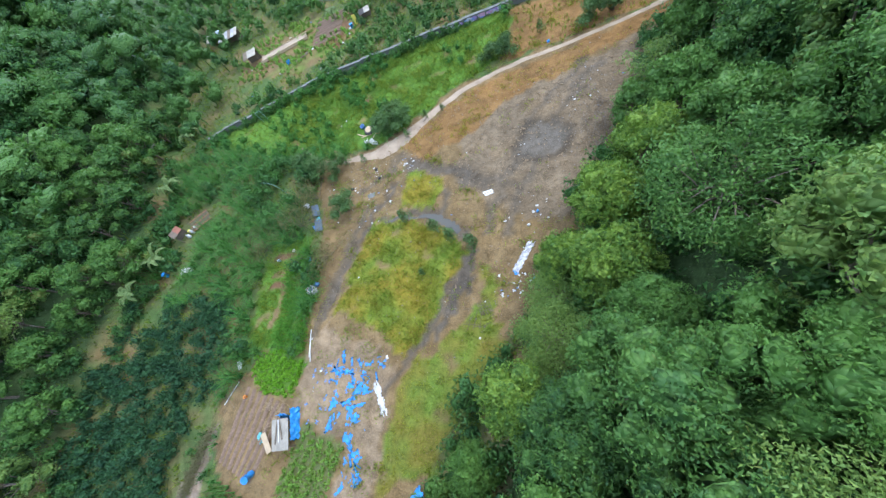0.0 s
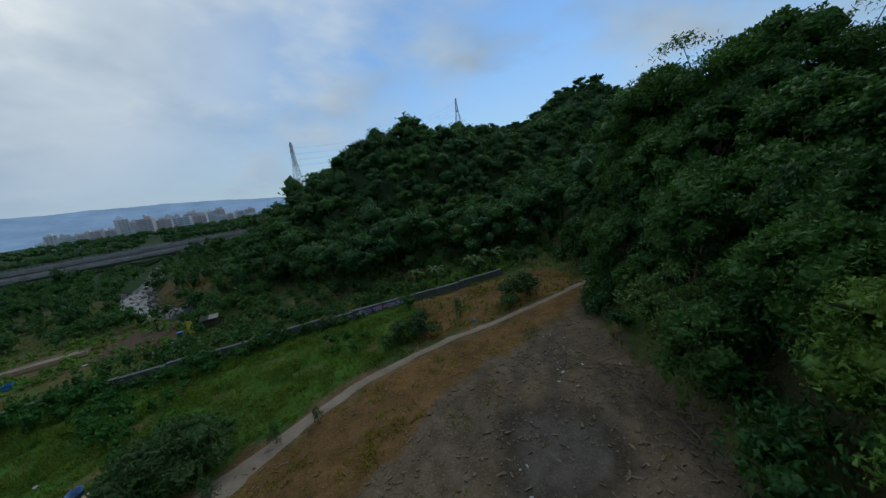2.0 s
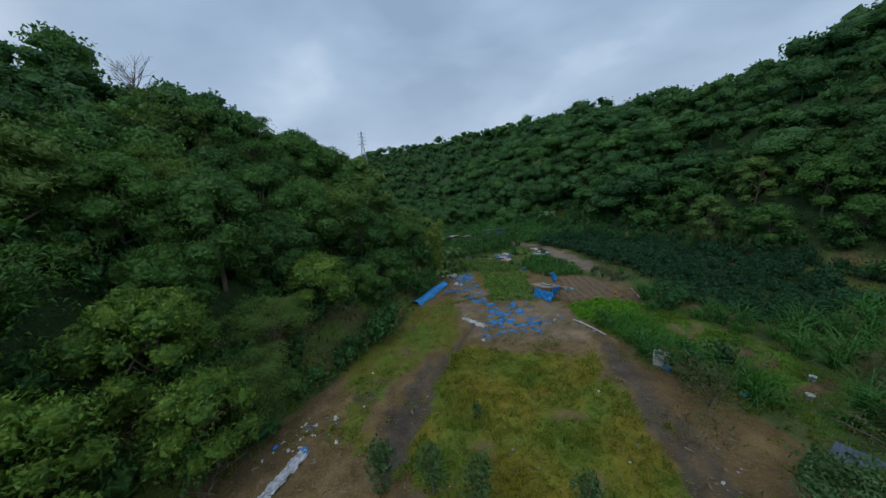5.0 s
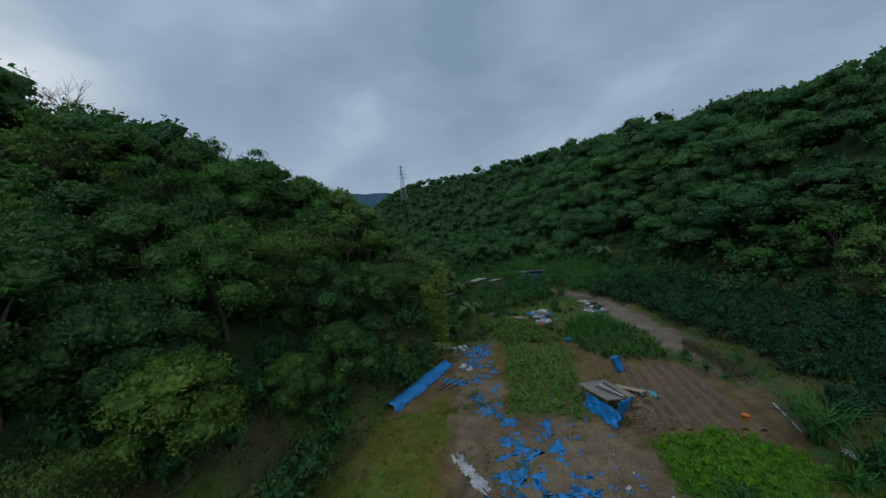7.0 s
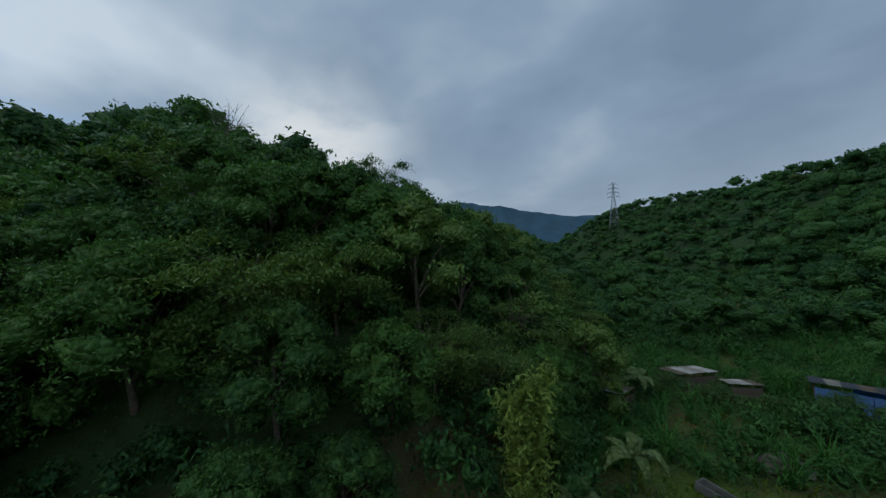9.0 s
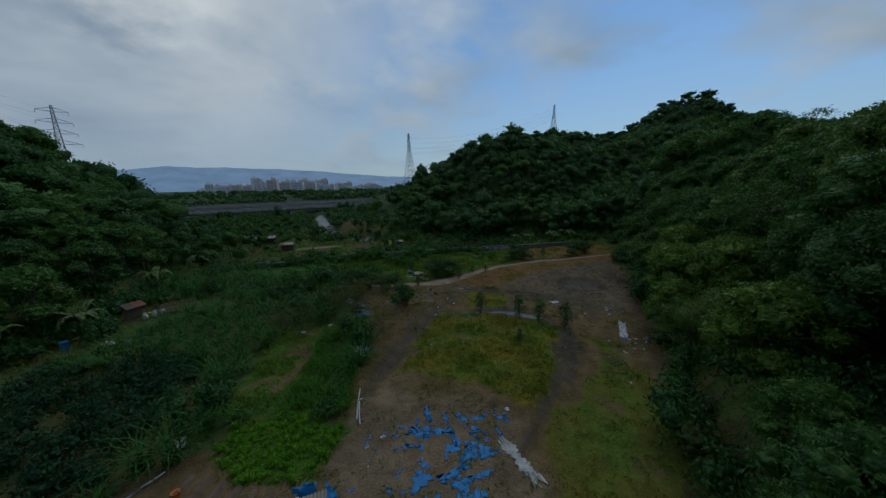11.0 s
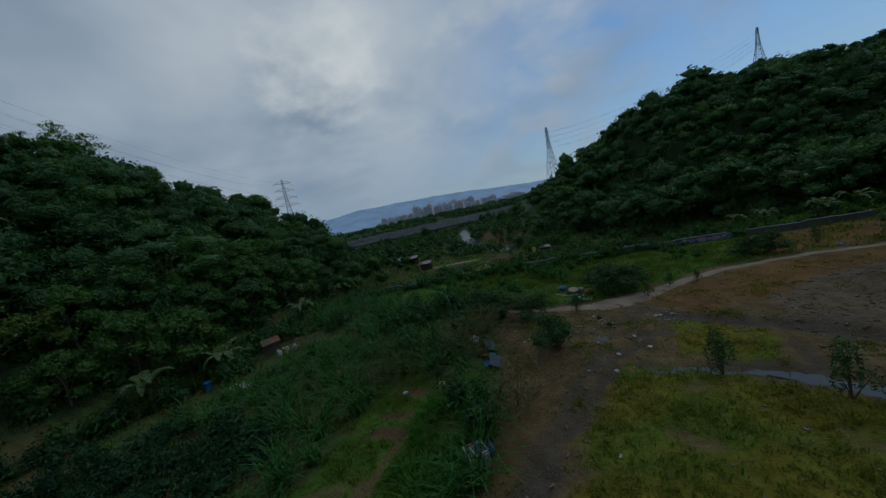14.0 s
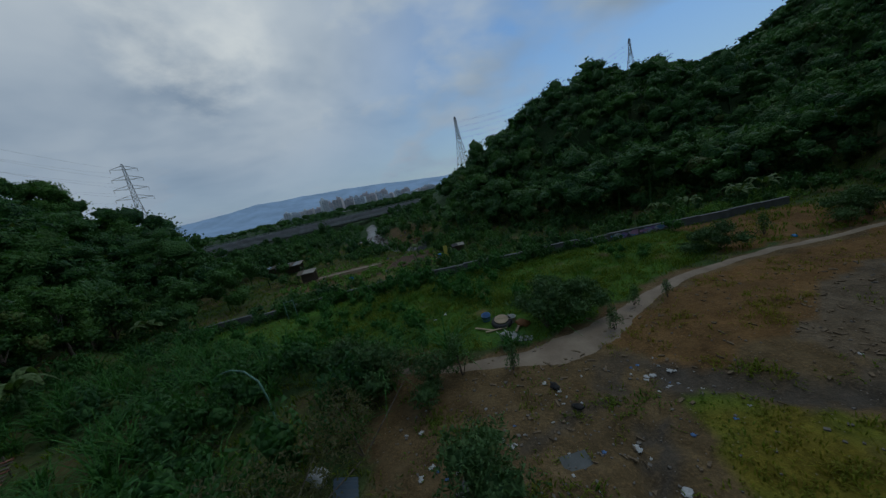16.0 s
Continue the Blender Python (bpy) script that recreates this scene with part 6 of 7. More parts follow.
sticks("brushwood", "bundle of thin canes lying in the garden", "brushwood", -29.2, -0.8, 8, 3.6, 0.4, WOOD, 0.12, 0.04)

# dumped things by the footpath
for x, y, rz, w, l in [(-16.0, 26.9, 30, 0.7, 1.0), (-15.5, 26.5, 80, 0.6, 0.9)]:
    draped("plastic_sheet", "crumpled white plastic sheet among dumped rubbish", "plastic sheet", x, y, w, l, rz, WHITE, 0.12, 0.4, int(abs(x * 9)))


def tyre(x, y, rz=0, tilt=0, s=1.0, lift=0.0):
    u, v = np.meshgrid(np.arange(18) * 2 * np.pi / 18, np.arange(8) * 2 * np.pi / 8)
    rr_, zz = 0.32 + 0.11 * np.cos(v), 0.11 + 0.11 * np.sin(v)
    vs = np.stack([rr_ * np.cos(u), rr_ * np.sin(u), zz], -1).reshape(-1, 3)
    f = [[j * 18 + i, j * 18 + (i + 1) % 18, ((j + 1) % 8) * 18 + (i + 1) % 18, ((j + 1) % 8) * 18 + i] for j in range(8) for i in range(18)]
    thing("tyre", "worn black rubber tyre lying on the ground", "tyre", at(x, y, rz, lift, s, tilt), mesh("tyre", vs, np.array(f), DARK, True), "old tyres")


tyre(-16.5, 28.7, 0, 12, 1.5), tyre(-22.9, 17.4, 0, 14), tyre(-30.6, -21.2, 0, 5), tyre(-31.2, -20.4, 0, 8), tyre(-30.9, -20.9, 40, 10, 1.0, 0.2)
thing("round_lid", "round wooden lid lying on the dumped tyre", "lid", at(-16.5, 28.7, 0, 0.31, 1, 12), pail(0.42, 0.05, PLY, False))
thing("blue_tub", "dented faded blue plastic tub on the rubbish heap", "tub", at(-17.4, 29.5, 0, 0, 1, 10), pail(0.3, 0.4, FADED))
thing("white_tub", "white plastic tub on the rubbish heap", "tub", at(-15.9, 28.9), pail(0.3, 0.35, WHITE))
thing("orange_sack", "brown-orange sack on the rubbish heap", "sack", at(-15.3, 28.2), lump(320, (0.7, 0.5, 0.45), plain("brown_cloth", (0.30, 0.13, 0.05))))
chair = thing("plastic_chair", "broken white plastic garden chair lying on its side", "chair", at(-16.7, 27.2, 20, 0.12, 1, 78, 0))
part("seat", mesh("seat", *box((0.48, 0.46, 0.04), (0, 0, 0.42)), WHITE), chair)
part("backrest", mesh("backrest", *merge([box((0.05, 0.04, 0.5), (k, 0.24, 0.68), (-8, 0, 0)) for k in (-0.2, -0.1, 0, 0.1, 0.2)] + [box((0.5, 0.05, 0.07), (0, 0.28, 0.93))]), WHITE), chair)
for sx in (-0.21, 0.21):
    for sy in (-0.2, 0.2):
        part("leg", mesh("leg", *beam((sx, sy, 0.42), (sx * 1.15, sy * 1.2, 0), 0.05, 0.04), WHITE), chair)
for k, (x, y, rz) in enumerate([(-15.6, 28.0, 70), (-16.9, 28.0, 10), (-17.6, 28.3, 150)]):
    thing("plank", "pale plank among the dumped rubbish", "plank", at(x, y, rz, 0.1), mesh("plank", *box((1.3, 0.12, 0.04)), PLY), "loose planks")

# painted steel sheets standing along the edge of the reeds
for x, y, rz, w in [(-21.75, 16.3, 104, 1.5), (-22.5, 18.35, 112, 1.7)]:
    thing("steel_sheet", "dark blue corrugated steel sheet leaning on the reeds", "metal sheet", at(x, y, rz - 90 + 90, 0.24, 1, 28), corrugated(w, 0.8, 0.16, 0.03, 0.008, NAVY_TIN), "steel sheets")
draped("blue_bag", "crumpled blue and white plastic bag", "bag", -22.3, 16.2, 0.6, 0.8, 40, BLUE, 0.15, 0.4, 331)
thing("clay_pot", "orange-brown pot beside the steel sheet", "pot", at(-22.5, 17.0), pail(0.2, 0.3, RED_TIN))
draped("green_net", "tangle of teal green netting on the soil", "net", -22.3, 17.3, 0.5, 0.9, 100, TEAL, 0.14, 0.5, 332)
thing("white_sack", "full white sack standing by the reeds", "sack", at(-23.9, 19.2), lump(333, (0.6, 0.5, 0.6), WHITE))
crate = thing("white_crate", "weathered white crate with a framed grey screen on top", "crate", at(-21.05, 8.6, 38))
part("body", mesh("body", *merge([box((0.84, 0.05, 0.62), (0, -0.38, 0.34), (3, 0, 0)), box((0.84, 0.05, 0.62), (0, 0.38, 0.34), (-4, 0, 0)), box((0.05, 0.74, 0.62), (-0.4, 0, 0.34)), box((0.05, 0.74, 0.62), (0.4, 0, 0.34)), box((0.8, 0.74, 0.05), (0, 0, 0.06))]), WHITE), crate)
screen = part("screen", mesh("screen", *box((0.5, 0.5, 0.012), (0.12, -0.1, 0.70), (6, 4, 8)), NAVY_TIN), crate, "grey mesh screen")
for k in range(4):
    t = radians(90 * k + 8)
    part("screen_bar", mesh("screen_bar", *box((0.56, 0.05, 0.035), (0.12 + 0.27 * math.sin(t), -0.1 - 0.27 * math.cos(t), 0.71), (6, 4, 90 * k + 8)), WHITE), screen)
for k, (dx, dy) in enumerate([(-0.25, 0.12), (-0.3, -0.12), (-0.12, 0.26)]):
    part("rag", lump(336 + k, (0.28, 0.2, 0.14), (RED_TIN, WHITE, RED_TIN)[k]), crate, "faded rag thrown into the crate", pose(dx, dy, 0.60, 0, 0, 50 * k))
thing("blue_sack", "crumpled pale blue sack behind the white crate", "sack", at(-20.75, 9.25, 20), lump(334, (0.6, 0.5, 0.6), FADED))
thing("white_bucket", "white plastic bucket in the garden", "bucket", at(-24.4, 13.5), pail(0.17, 0.36, WHITE))
thing("white_bucket", "small pale bluish bucket in the garden", "bucket", at(-26.4, 12.6), pail(0.15, 0.3, plain("pale_plastic", (0.5, 0.6, 0.68))))
draped("teal_bag", "crumpled teal plastic bag at the garden's edge", "bag", -22.2, 12.3, 0.4, 0.6, 10, TEAL, 0.14, 0.4, 335)
for x, y, rz, l in [(-20.4, 3.4, 95, 2.6), (-20.2, 2.6, 100, 1.8), (-28.9, -1.0, 60, 2.4)]:
    thing("white_pipe", "length of white plastic pipe lying on the ground", "pipe", at(x, y, rz, 0.05), mesh("pipe", *tube([(-l / 2, 0, 0), (0, 0.03, 0), (l / 2, 0, 0.02)], [0.09, 0.09, 0.09], 8), WHITE, True), "plastic pipes")
draped("grey_sheet", "crumpled pale grey plastic sheet on the bank", "plastic sheet", -28.8, 1.6, 0.7, 1.0, 30, WHITE, 0.12, 0.4, 336)

# the bent lamp post and the gate in the wall
lamp = thing("lamp_post", "slim green steel post bent over at its top among the reeds", "lamp post", at(-25.7, 20.4, 0))
part("post", mesh("post", *tube([(0, 0, -0.2), (0, 0, 1.5), (0.0, 0, 2.8), (-0.18, 0.05, 3.5), (-0.75, 0.2, 3.9), (-1.5, 0.45, 3.9), (-2.1, 0.6, 3.75)], [0.08, 0.075, 0.07, 0.07, 0.06, 0.055, 0.055], 8), GREEN_PAINT, True), lamp)
gate = thing("garden_gate", "narrow green steel gate frame by the embankment wall", "gate", at(-35.2, 36.6, 25))
for sx in (-0.4, 0.4):
    part("gate_post", mesh("gate_post", *beam((sx, 0, -0.2), (sx, 0, 1.7), 0.08), GREEN_PAINT), gate)
part("top_rail", mesh("top_rail", *beam((-0.4, 0, 1.66), (0.4, 0, 1.66), 0.07), GREEN_PAINT), gate)

# rubbish strewn over the clearing
r = np.random.default_rng(62)
BITS = [crumpled(340 + i, w, l, 0.06, 0.6, 6, m) for i, (w, l, m) in enumerate([(0.3, 0.42, WHITE), (0.18, 0.3, WHITE), (0.5, 0.3, WHITE), (0.25, 0.2, SILVER), (0.3, 0.2, FADED), (0.14, 0.16, WHITE)])]
spots = [(-14.13, 15.6), (-14.97, 15.6), (-13.4, 19.2), (-18.6, 20.0), (-17.1, 19.8), (-14.4, 19.2), (-14.3, 21.4), (-14.9, 22.3), (-14.8, 23.6), (-20.2, 18.9), (-19.9, 19.3), (-12.9, 17.8), (-15, 18), (-13.7, 23.8), (-19.3, -0.8), (-18.8, 0.9), (-19.5, 0.3), (-22.3, 3.3), (-6.8, 6.4), (-12.1, 1.9), (1.5, 13.9), (2.1, 13.4), (2.7, 13.0), (1.9, 14.4), (0.9, 8.0), (1.3, 8.3), (0.6, 7.5), (1.2, 21.6), (0.9, 20.4), (7.1, 25.5), (10.0, 27.7), (-14.6, -14.5), (-14.1, -10.9), (-16, 29.3), (-21, 31), (-20.3, 31.6), (-20.3, 3.8), (-26.9, -3.9)]
spots += [(r.normal(-16.8, 2.4), r.normal(19.6, 2.2)) for _ in range(40)] + [(r.normal(-10.9, 0.8), r.normal(22.3, 0.8)) for _ in range(26)]
spots += [(r.normal(0.6, 1.4), r.normal(13.0, 1.5)) for _ in range(12)] + [(r.normal(-0.9, 0.8), r.normal(7.4, 0.7)) for _ in range(30)] + [(r.normal(8.6, 1.3), r.normal(26, 2.2)) for _ in range(22)] + [(r.uniform(-18, 2), r.uniform(3, 26)) for _ in range(16)]
for k, (x, y) in enumerate(spots):
    if near_line(np.array([x]), np.array([y]), PATH_LINE, 1.5)[0] > 0.1:
        continue
    i = int(r.integers(6))
    s = r.uniform(0.55, 0.95) if k < 38 else r.uniform(0.3, 0.7)
    thing("litter", "crumpled pale scrap of plastic litter on the soil", "litter", at(x, y, r.uniform(0, 360), 0.0, s), BITS[i], "strewn litter")
for x, y, s, mt in [(-17.9, 20.4, 0.5, DARK), (-14.5, 21.2, 0.5, DARK), (-15.0, 22.5, 0.55, DARK), (1.9, 13.8, 0.4, BLUE), (0.9, 7.7, 0.35, BLUE), (1.0, 12.6, 0.4, WHITE), (5.6, 35.0, 0.5, BLUE)]:
    thing("rubbish_bag", "slumped plastic rubbish bag on the soil", "bag", at(x, y, x * 40, 0, s), lump(int(abs(x * 31)), (0.8, 0.6, 0.42), mt))
frame_at = thing("cane_frame", "small lattice frame of grey canes lying in the weeds", "lattice frame", at(-3.3, 5.6, 15, 0.12, 1, 8))
for k in range(5):
    part("cane", mesh("cane", *beam((-0.5 + 0.25 * k, -0.6, 0), (-0.5 + 0.25 * k, 0.6, 0.02), 0.035), WOOD), frame_at)
    part("cane", mesh("cane", *beam((-0.55, -0.5 + 0.25 * k, 0.04), (0.55, -0.5 + 0.25 * k, 0.05), 0.035), WOOD), frame_at)
thing("concrete_slab", "flat pale concrete slab sunk in the soil", "slab", at(-15.3, 19.0, 12, -0.03), mesh("slab", *box((0.9, 0.6, 0.12)), CONCRETE))
thing("concrete_slab", "narrow pale concrete kerb lying in the soil", "slab", at(-18.6, 18.6, 60, 0.0), mesh("slab", *box((1.1, 0.35, 0.14)), CONCRETE))

# clods, chips of wood and torn stalks trodden into the mud
CHIP = plain("wood_chips", (0.20, 0.145, 0.09), 0.95, 9.0, 0.4, dirt=(0.07, 0.05, 0.035), grime=0.7)
r = np.random.default_rng(71)
x, y = r.uniform(-19, 12, 5200), r.uniform(5, 31, 5200)
ok = (inside(x, y, GREY_MUD) | inside(x, y, CLEARING) & (r.uniform(size=5200) < 0.35)) & ~inside(x, y, MAIN_PLOT) & ~inside(x, y, SMALL_PLOT) & (wave(x, y, 1.8, 93) + 0.5 * r.normal(size=5200) > 0.1)
x, y = x[ok], y[ok]
a, n = r.uniform(0, 6.28, len(x)), len(x)
q = CUBE[None] * (1 + 0.3 * r.normal(size=(n, 8, 3))) * np.stack([r.uniform(0.06, 0.30, n), r.uniform(0.03, 0.10, n), r.uniform(0.03, 0.09, n)], 1)[:, None]
vs = np.stack([q[..., 0] * np.cos(a)[:, None] - q[..., 1] * np.sin(a)[:, None] + x[:, None], q[..., 0] * np.sin(a)[:, None] + q[..., 1] * np.cos(a)[:, None] + y[:, None], q[..., 2] + land(x, y)[:, None] + 0.02], 2)
thing("wood_chips", "brown clods and wood chips trodden into the mud", "debris", kind="stuff",
      data=mesh("wood_chips", vs.reshape(-1, 3), (CUBE_F[None] + 8 * np.arange(n)[:, None, None]).reshape(-1, 4), CHIP))

# stones and clods, too many to count
r = np.random.default_rng(63)
x = np.concatenate([r.uniform(-22, 10, 700), r.normal(8.5, 2.0, 400), r.normal(-16, 3, 260)])
y = np.concatenate([r.uniform(0, 30, 700), r.normal(24, 4.5, 400), r.normal(19.5, 3, 260)])
ok = inside(x, y, CLEARING)
x, y = x[ok], y[ok]
base = CUBE * np.array([1, 0.8, 0.6])
vs = base[None] * (1 + 0.25 * r.normal(size=(len(x), 8, 3))) * (0.03 + 0.07 * r.beta(1, 4, len(x)))[:, None, None] * 1.6
a = r.uniform(0, 6.28, len(x))
c, s = np.cos(a)[:, None], np.sin(a)[:, None]
vs = np.stack([vs[..., 0] * c - vs[..., 1] * s + x[:, None], vs[..., 0] * s + vs[..., 1] * c + y[:, None], vs[..., 2] + land(x, y)[:, None] + 0.01], -1)
thing("stones", "small pale stones and clods strewn over the bare soil", "stones", kind="stuff",
      data=mesh("stones", vs.reshape(-1, 3), (CUBE_F[None] + 8 * np.arange(len(x))[:, None, None]).reshape(-1, 4), STONE))

# ---- the gardens up the valley ----
def lean_to(name, label, x, y, rz, w, l, high, roof, tilt, wall_mat=WOOD, roof_label=""):
    ob = thing(name, label, "shed", at(x, y, rz))
    count = max(2, round(w / 0.8))
    for k in range(count):
        sheet = corrugated(w / count + 0.06, l * (1 + 0.06 * math.sin(k * 5 + x)), 0.16, 0.03, 0.01, (roof, TIN, roof, WOOD)[(k + int(abs(x))) % 4])
        part("roof_sheet", sheet, ob, roof_label, pose(-w / 2 + w * (k + 0.5) / count, 0.05 * math.sin(k * 3), high + 0.012 * (k % 2), tilt, 0, 1.5 * math.sin(k * 4 + y)))
    for sx in (-1, 1):
        for sy in (-1, 1):
            part("post", mesh("post", *beam((sx * w * 0.45, sy * l * 0.42, -0.2), (sx * w * 0.45, sy * l * 0.42, high + sy * l * 0.42 * math.tan(radians(tilt)) - 0.04), 0.09), WOOD), ob)
    board = mesh("wall_board", *box((w / 8 - 0.02, 0.04, high * 0.85)), wall_mat)
    for k in range(8):
        part("wall_board", board, ob, m=pose(-w * 0.45 + w * 0.9 * (k + .5) / 8, l * 0.42, high * 0.42))
    return ob


lean_to("garden_shed", "garden shed with a long grey roof of patched sheets", -20.2, -36.5, 35, 3.6, 2.4, 1.4, plain("patched_roof", (0.42, 0.42, 0.40), 0.6, 1.0, 0.5, grime=0.6), 8)
lean_to("garden_shed", "low shed with pale patched roof sheets", -23.4, -35.4, 20, 2.2, 1.6, 1.2, plain("pale_roof", (0.38, 0.37, 0.35), 0.6, 1.0, 0.5, grime=0.6), 8)
lean_to("garden_shed", "small shed with a mottled patched roof", -15.3, -29.0, 60, 1.9, 1.6, 1.6, plain("mottled_roof", (0.30, 0.30, 0.32), 0.5, 2.0, 0.8, grime=0.5), 10)
tent = lean_to("tarp_shelter", "long shelter roofed with black sheeting over a blue tarpaulin", -29.8, -36.5, -15, 4.6, 2.2, 1.7, plain("black_sheeting", (0.035, 0.04, 0.055), 0.5, 1.0, 0.3), 6, FADED)
part("side_sheet", mesh("side_sheet", *box((2.0, 0.03, 0.9), (-0.9, -1.05, 1.0), (6, 0, 0)), BLUE), tent, "bright blue tarpaulin side")
part("end_sheet", mesh("end_sheet", *box((0.03, 0.9, 1.3), (-2.25, -0.5, 0.8), (0, 4, 0)), ORANGE), tent, "orange plastic sheet at the end")
lean_to("red_roofed_shed", "small open shed with a rusty red tin roof", -43.9, 18.3, 60, 1.5, 1.2, 1.5, RED_TIN, 14)
rack = thing("board_rack", "low rack of brown weathered boards beside the shed", "rack", at(-41.6, 20.1, 34))
for k in range(7):
    part("board", mesh("board", *box((3.4 - 0.1 * k, 0.16, 0.04), (0.05 * k, -0.55 + 0.19 * k, 0.3 + 0.09 * k), (0, 0, 2 * math.sin(k * 3))), WOOD if k % 3 else RED_TIN), rack)
for sx in (-1.4, 0, 1.4):
    part("post", mesh("post", *beam((sx, 0.5, -0.2), (sx, 0.62, 1.1), 0.08), WOOD), rack)
    part("post", mesh("post", *beam((sx, -0.5, -0.2), (sx, -0.5, 0.42), 0.08), WOOD), rack)
for k in range(3):
    thing("white_sack", "white sack hanging by the red-roofed shed", "sack", at(-43.0 + 0.35 * k, 18.2 + 0.6 * k), lump(350 + k, (0.5, 0.4, 0.8), WHITE), "sacks by the shed")
thing("yellow_can", "yellow plastic can beside the shed", "can", at(-43.3, 19.0), pail(0.2, 0.4, YELLOW, False))
draped("white_film", "white plastic film heaped in the reeds", "plastic film", -41.3, 13.2, 0.9, 2.4, 100, WHITE, 0.25, 0.5, 352)
thing("blue_drum", "blue plastic drum standing in the weeds", "drum", at(-44.8, 12.8), pail(0.28, 0.7, BLUE, False))
lean_to("garden_shed", "small tin-roofed shed at the foot of the wood", -56.0, 35.0, 50, 1.9, 1.4, 1.6, plain("rose_tin", (0.36, 0.27, 0.25), 0.6, 1.0, 0.4), 10)

# a heap of filled bags under sheets, with buckets round it
heap = [(-23.0, -18.0, WHITE), (-23.6, -18.3, SILVER), (-24.0, -18.9, FADED), (-23.2, -19.0, STONE), (-23.9, -19.8, WHITE), (-24.6, -19.4, STONE), (-23.5, -20.3, SILVER), (-24.6, -20.4, WHITE), (-24.0, -17.9, WHITE), (-23.0, -17.5, STONE)]
for k, (x, y, mt) in enumerate(heap):
    thing("sack", "filled pale plastic sack on a heap of bags", "sack", at(x, y, 50 * k, 0.0), lump(360 + k, (0.95, 0.75, 0.5 + 0.04 * (k % 4)), mt), "heap of filled bags")
for k, (x, y, w, l, rz, mt) in enumerate([(-23.9, -19.3, 0.8, 1.5, 20, STONE), (-23.3, -18.6, 0.6, 1.1, 70, SILVER), (-24.3, -20.0, 0.8, 1.0, 40, WHITE), (-22.8, -19.6, 0.4, 1.2, 10, BLUE), (-24.7, -19.0, 0.4, 0.5, 10, BLUE)]):
    thing("plastic_sheet", "crumpled sheet thrown over the heap of bags", "plastic sheet", at(x, y, rz, 0.5), crumpled(365 + k, w, l, 0.16, 0.4, 12, mt), "sheets on the bags")
thing("yellow_bucket", "bright yellow-orange plastic bucket by the heap of bags", "bucket", at(-22.95, -17.0), pail(0.2, 0.45, ORANGE))
thing("white_bucket", "white plastic bucket by the heap of bags", "bucket", at(-22.4, -17.1), pail(0.2, 0.3, WHITE))
thing("wire_tray", "small pale metal tray lying in the grass", "tray", at(-25.2, -18.1, 25, 0.02), mesh("tray", *merge([box((0.6, 0.03, 0.12), (0, -0.2, 0.06)), box((0.6, 0.03, 0.12), (0, 0.2, 0.06)), box((0.03, 0.37, 0.12), (-0.28, 0, 0.06)), box((0.03, 0.37, 0.12), (0.28, 0, 0.06))]), TIN))
for k, (x, y) in enumerate([(-14.3, -14.2), (-14.6, -14.5), (-14.2, -14.6), (-14.7, -14.1), (-14.4, -13.8), (-13.7, -14.4)]):
    thing("white_pot", "white plastic pot standing on the blue film", "pot", at(x, y, 0, 0.02), pail(0.14 + 0.02 * (k % 3), 0.3 + 0.05 * (k % 2), WHITE), "pots by the plot")
# rubbish laid out on the lane between its sacks and tyres
for k, (x, y, w, l, rz, mt) in enumerate([(-29.9, -20.6, 0.9, 2.0, 20, STONE), (-29.6, -19.6, 0.8, 1.5, 40, WHITE), (-30.2, -19.0, 0.7, 1.1, 10, FADED), (-29.5, -21.2, 0.6, 1.2, 70, DARK)]):
    draped("plastic_sheet", "dirty plastic sheet spread on the lane", "plastic sheet", x, y, w, l, rz, mt, 0.1, 0.4, 395 + k)
thing("red_pipe", "long reddish pipe lying beside the lane", "pipe", data=mesh("pipe", *tube([(-31.0, -24.9, float(land(-31.0, -24.9)) + 0.12), (-31.7, -24.0, float(land(-31.7, -24.0)) + 0.14), (-32.4, -23.1, float(land(-32.4, -23.1)) + 0.12)], [0.1, 0.1, 0.1], 8), RED_TIN, True))
thing("blue_bucket", "blue plastic bucket by the garden path", "bucket", at(-23.5, -12.9), pail(0.2, 0.34, BLUE))
thing("blue_bucket", "small blue and white bucket under the trees", "bucket", at(-13.8, -17.6), pail(0.2, 0.4, BLUE))
thing("concrete_trough", "long pale concrete trough between the plots", "trough", at(-19.8, -21.9, 142), mesh("trough", *merge([box((2.2, 0.06, 0.4), (0, -0.3, 0.2)), box((2.2, 0.06, 0.4), (0, 0.3, 0.2)), box((2.2, 0.54, 0.06), (0, 0, 0.06)), box((0.06, 0.54, 0.4), (-1.07, 0, 0.2)), box((0.06, 0.54, 0.4), (1.07, 0, 0.2))]), CONCRETE))
for k in range(3):
    thing("plank", "long reddish plank beside the trough", "plank", at(-21.6 + 0.1 * k, -20.6 + 0.16 * k, 142 + 3 * k, 0.12), mesh("plank", *box((2.6, 0.13, 0.05)), PLY), "loose planks")
for k, (x, y) in enumerate([(-13.9, -11.3), (-14.3, -10.6), (-13.1, -15.4)]):
    thing("white_sack", "slumped white plastic sack at the plot's edge", "sack", at(x, y, 60 * k), lump(370 + k, (0.6, 0.45, 0.35), WHITE), "sacks by the plot")
r = np.random.default_rng(64)
for k in range(10):
    thing("white_sack", "flattened pale sack holding down the lane's edge", "sack", at(-30.4 - 0.5 * r.uniform(), -23.5 + 0.55 * k + r.uniform(-.2, .2), 70 * k), lump(380 + k, (0.7, 0.5, 0.3), STONE if k % 3 == 0 else WHITE), "sacks along the lane")
r = np.random.default_rng(72)
k = r.uniform(0, 1, 700)
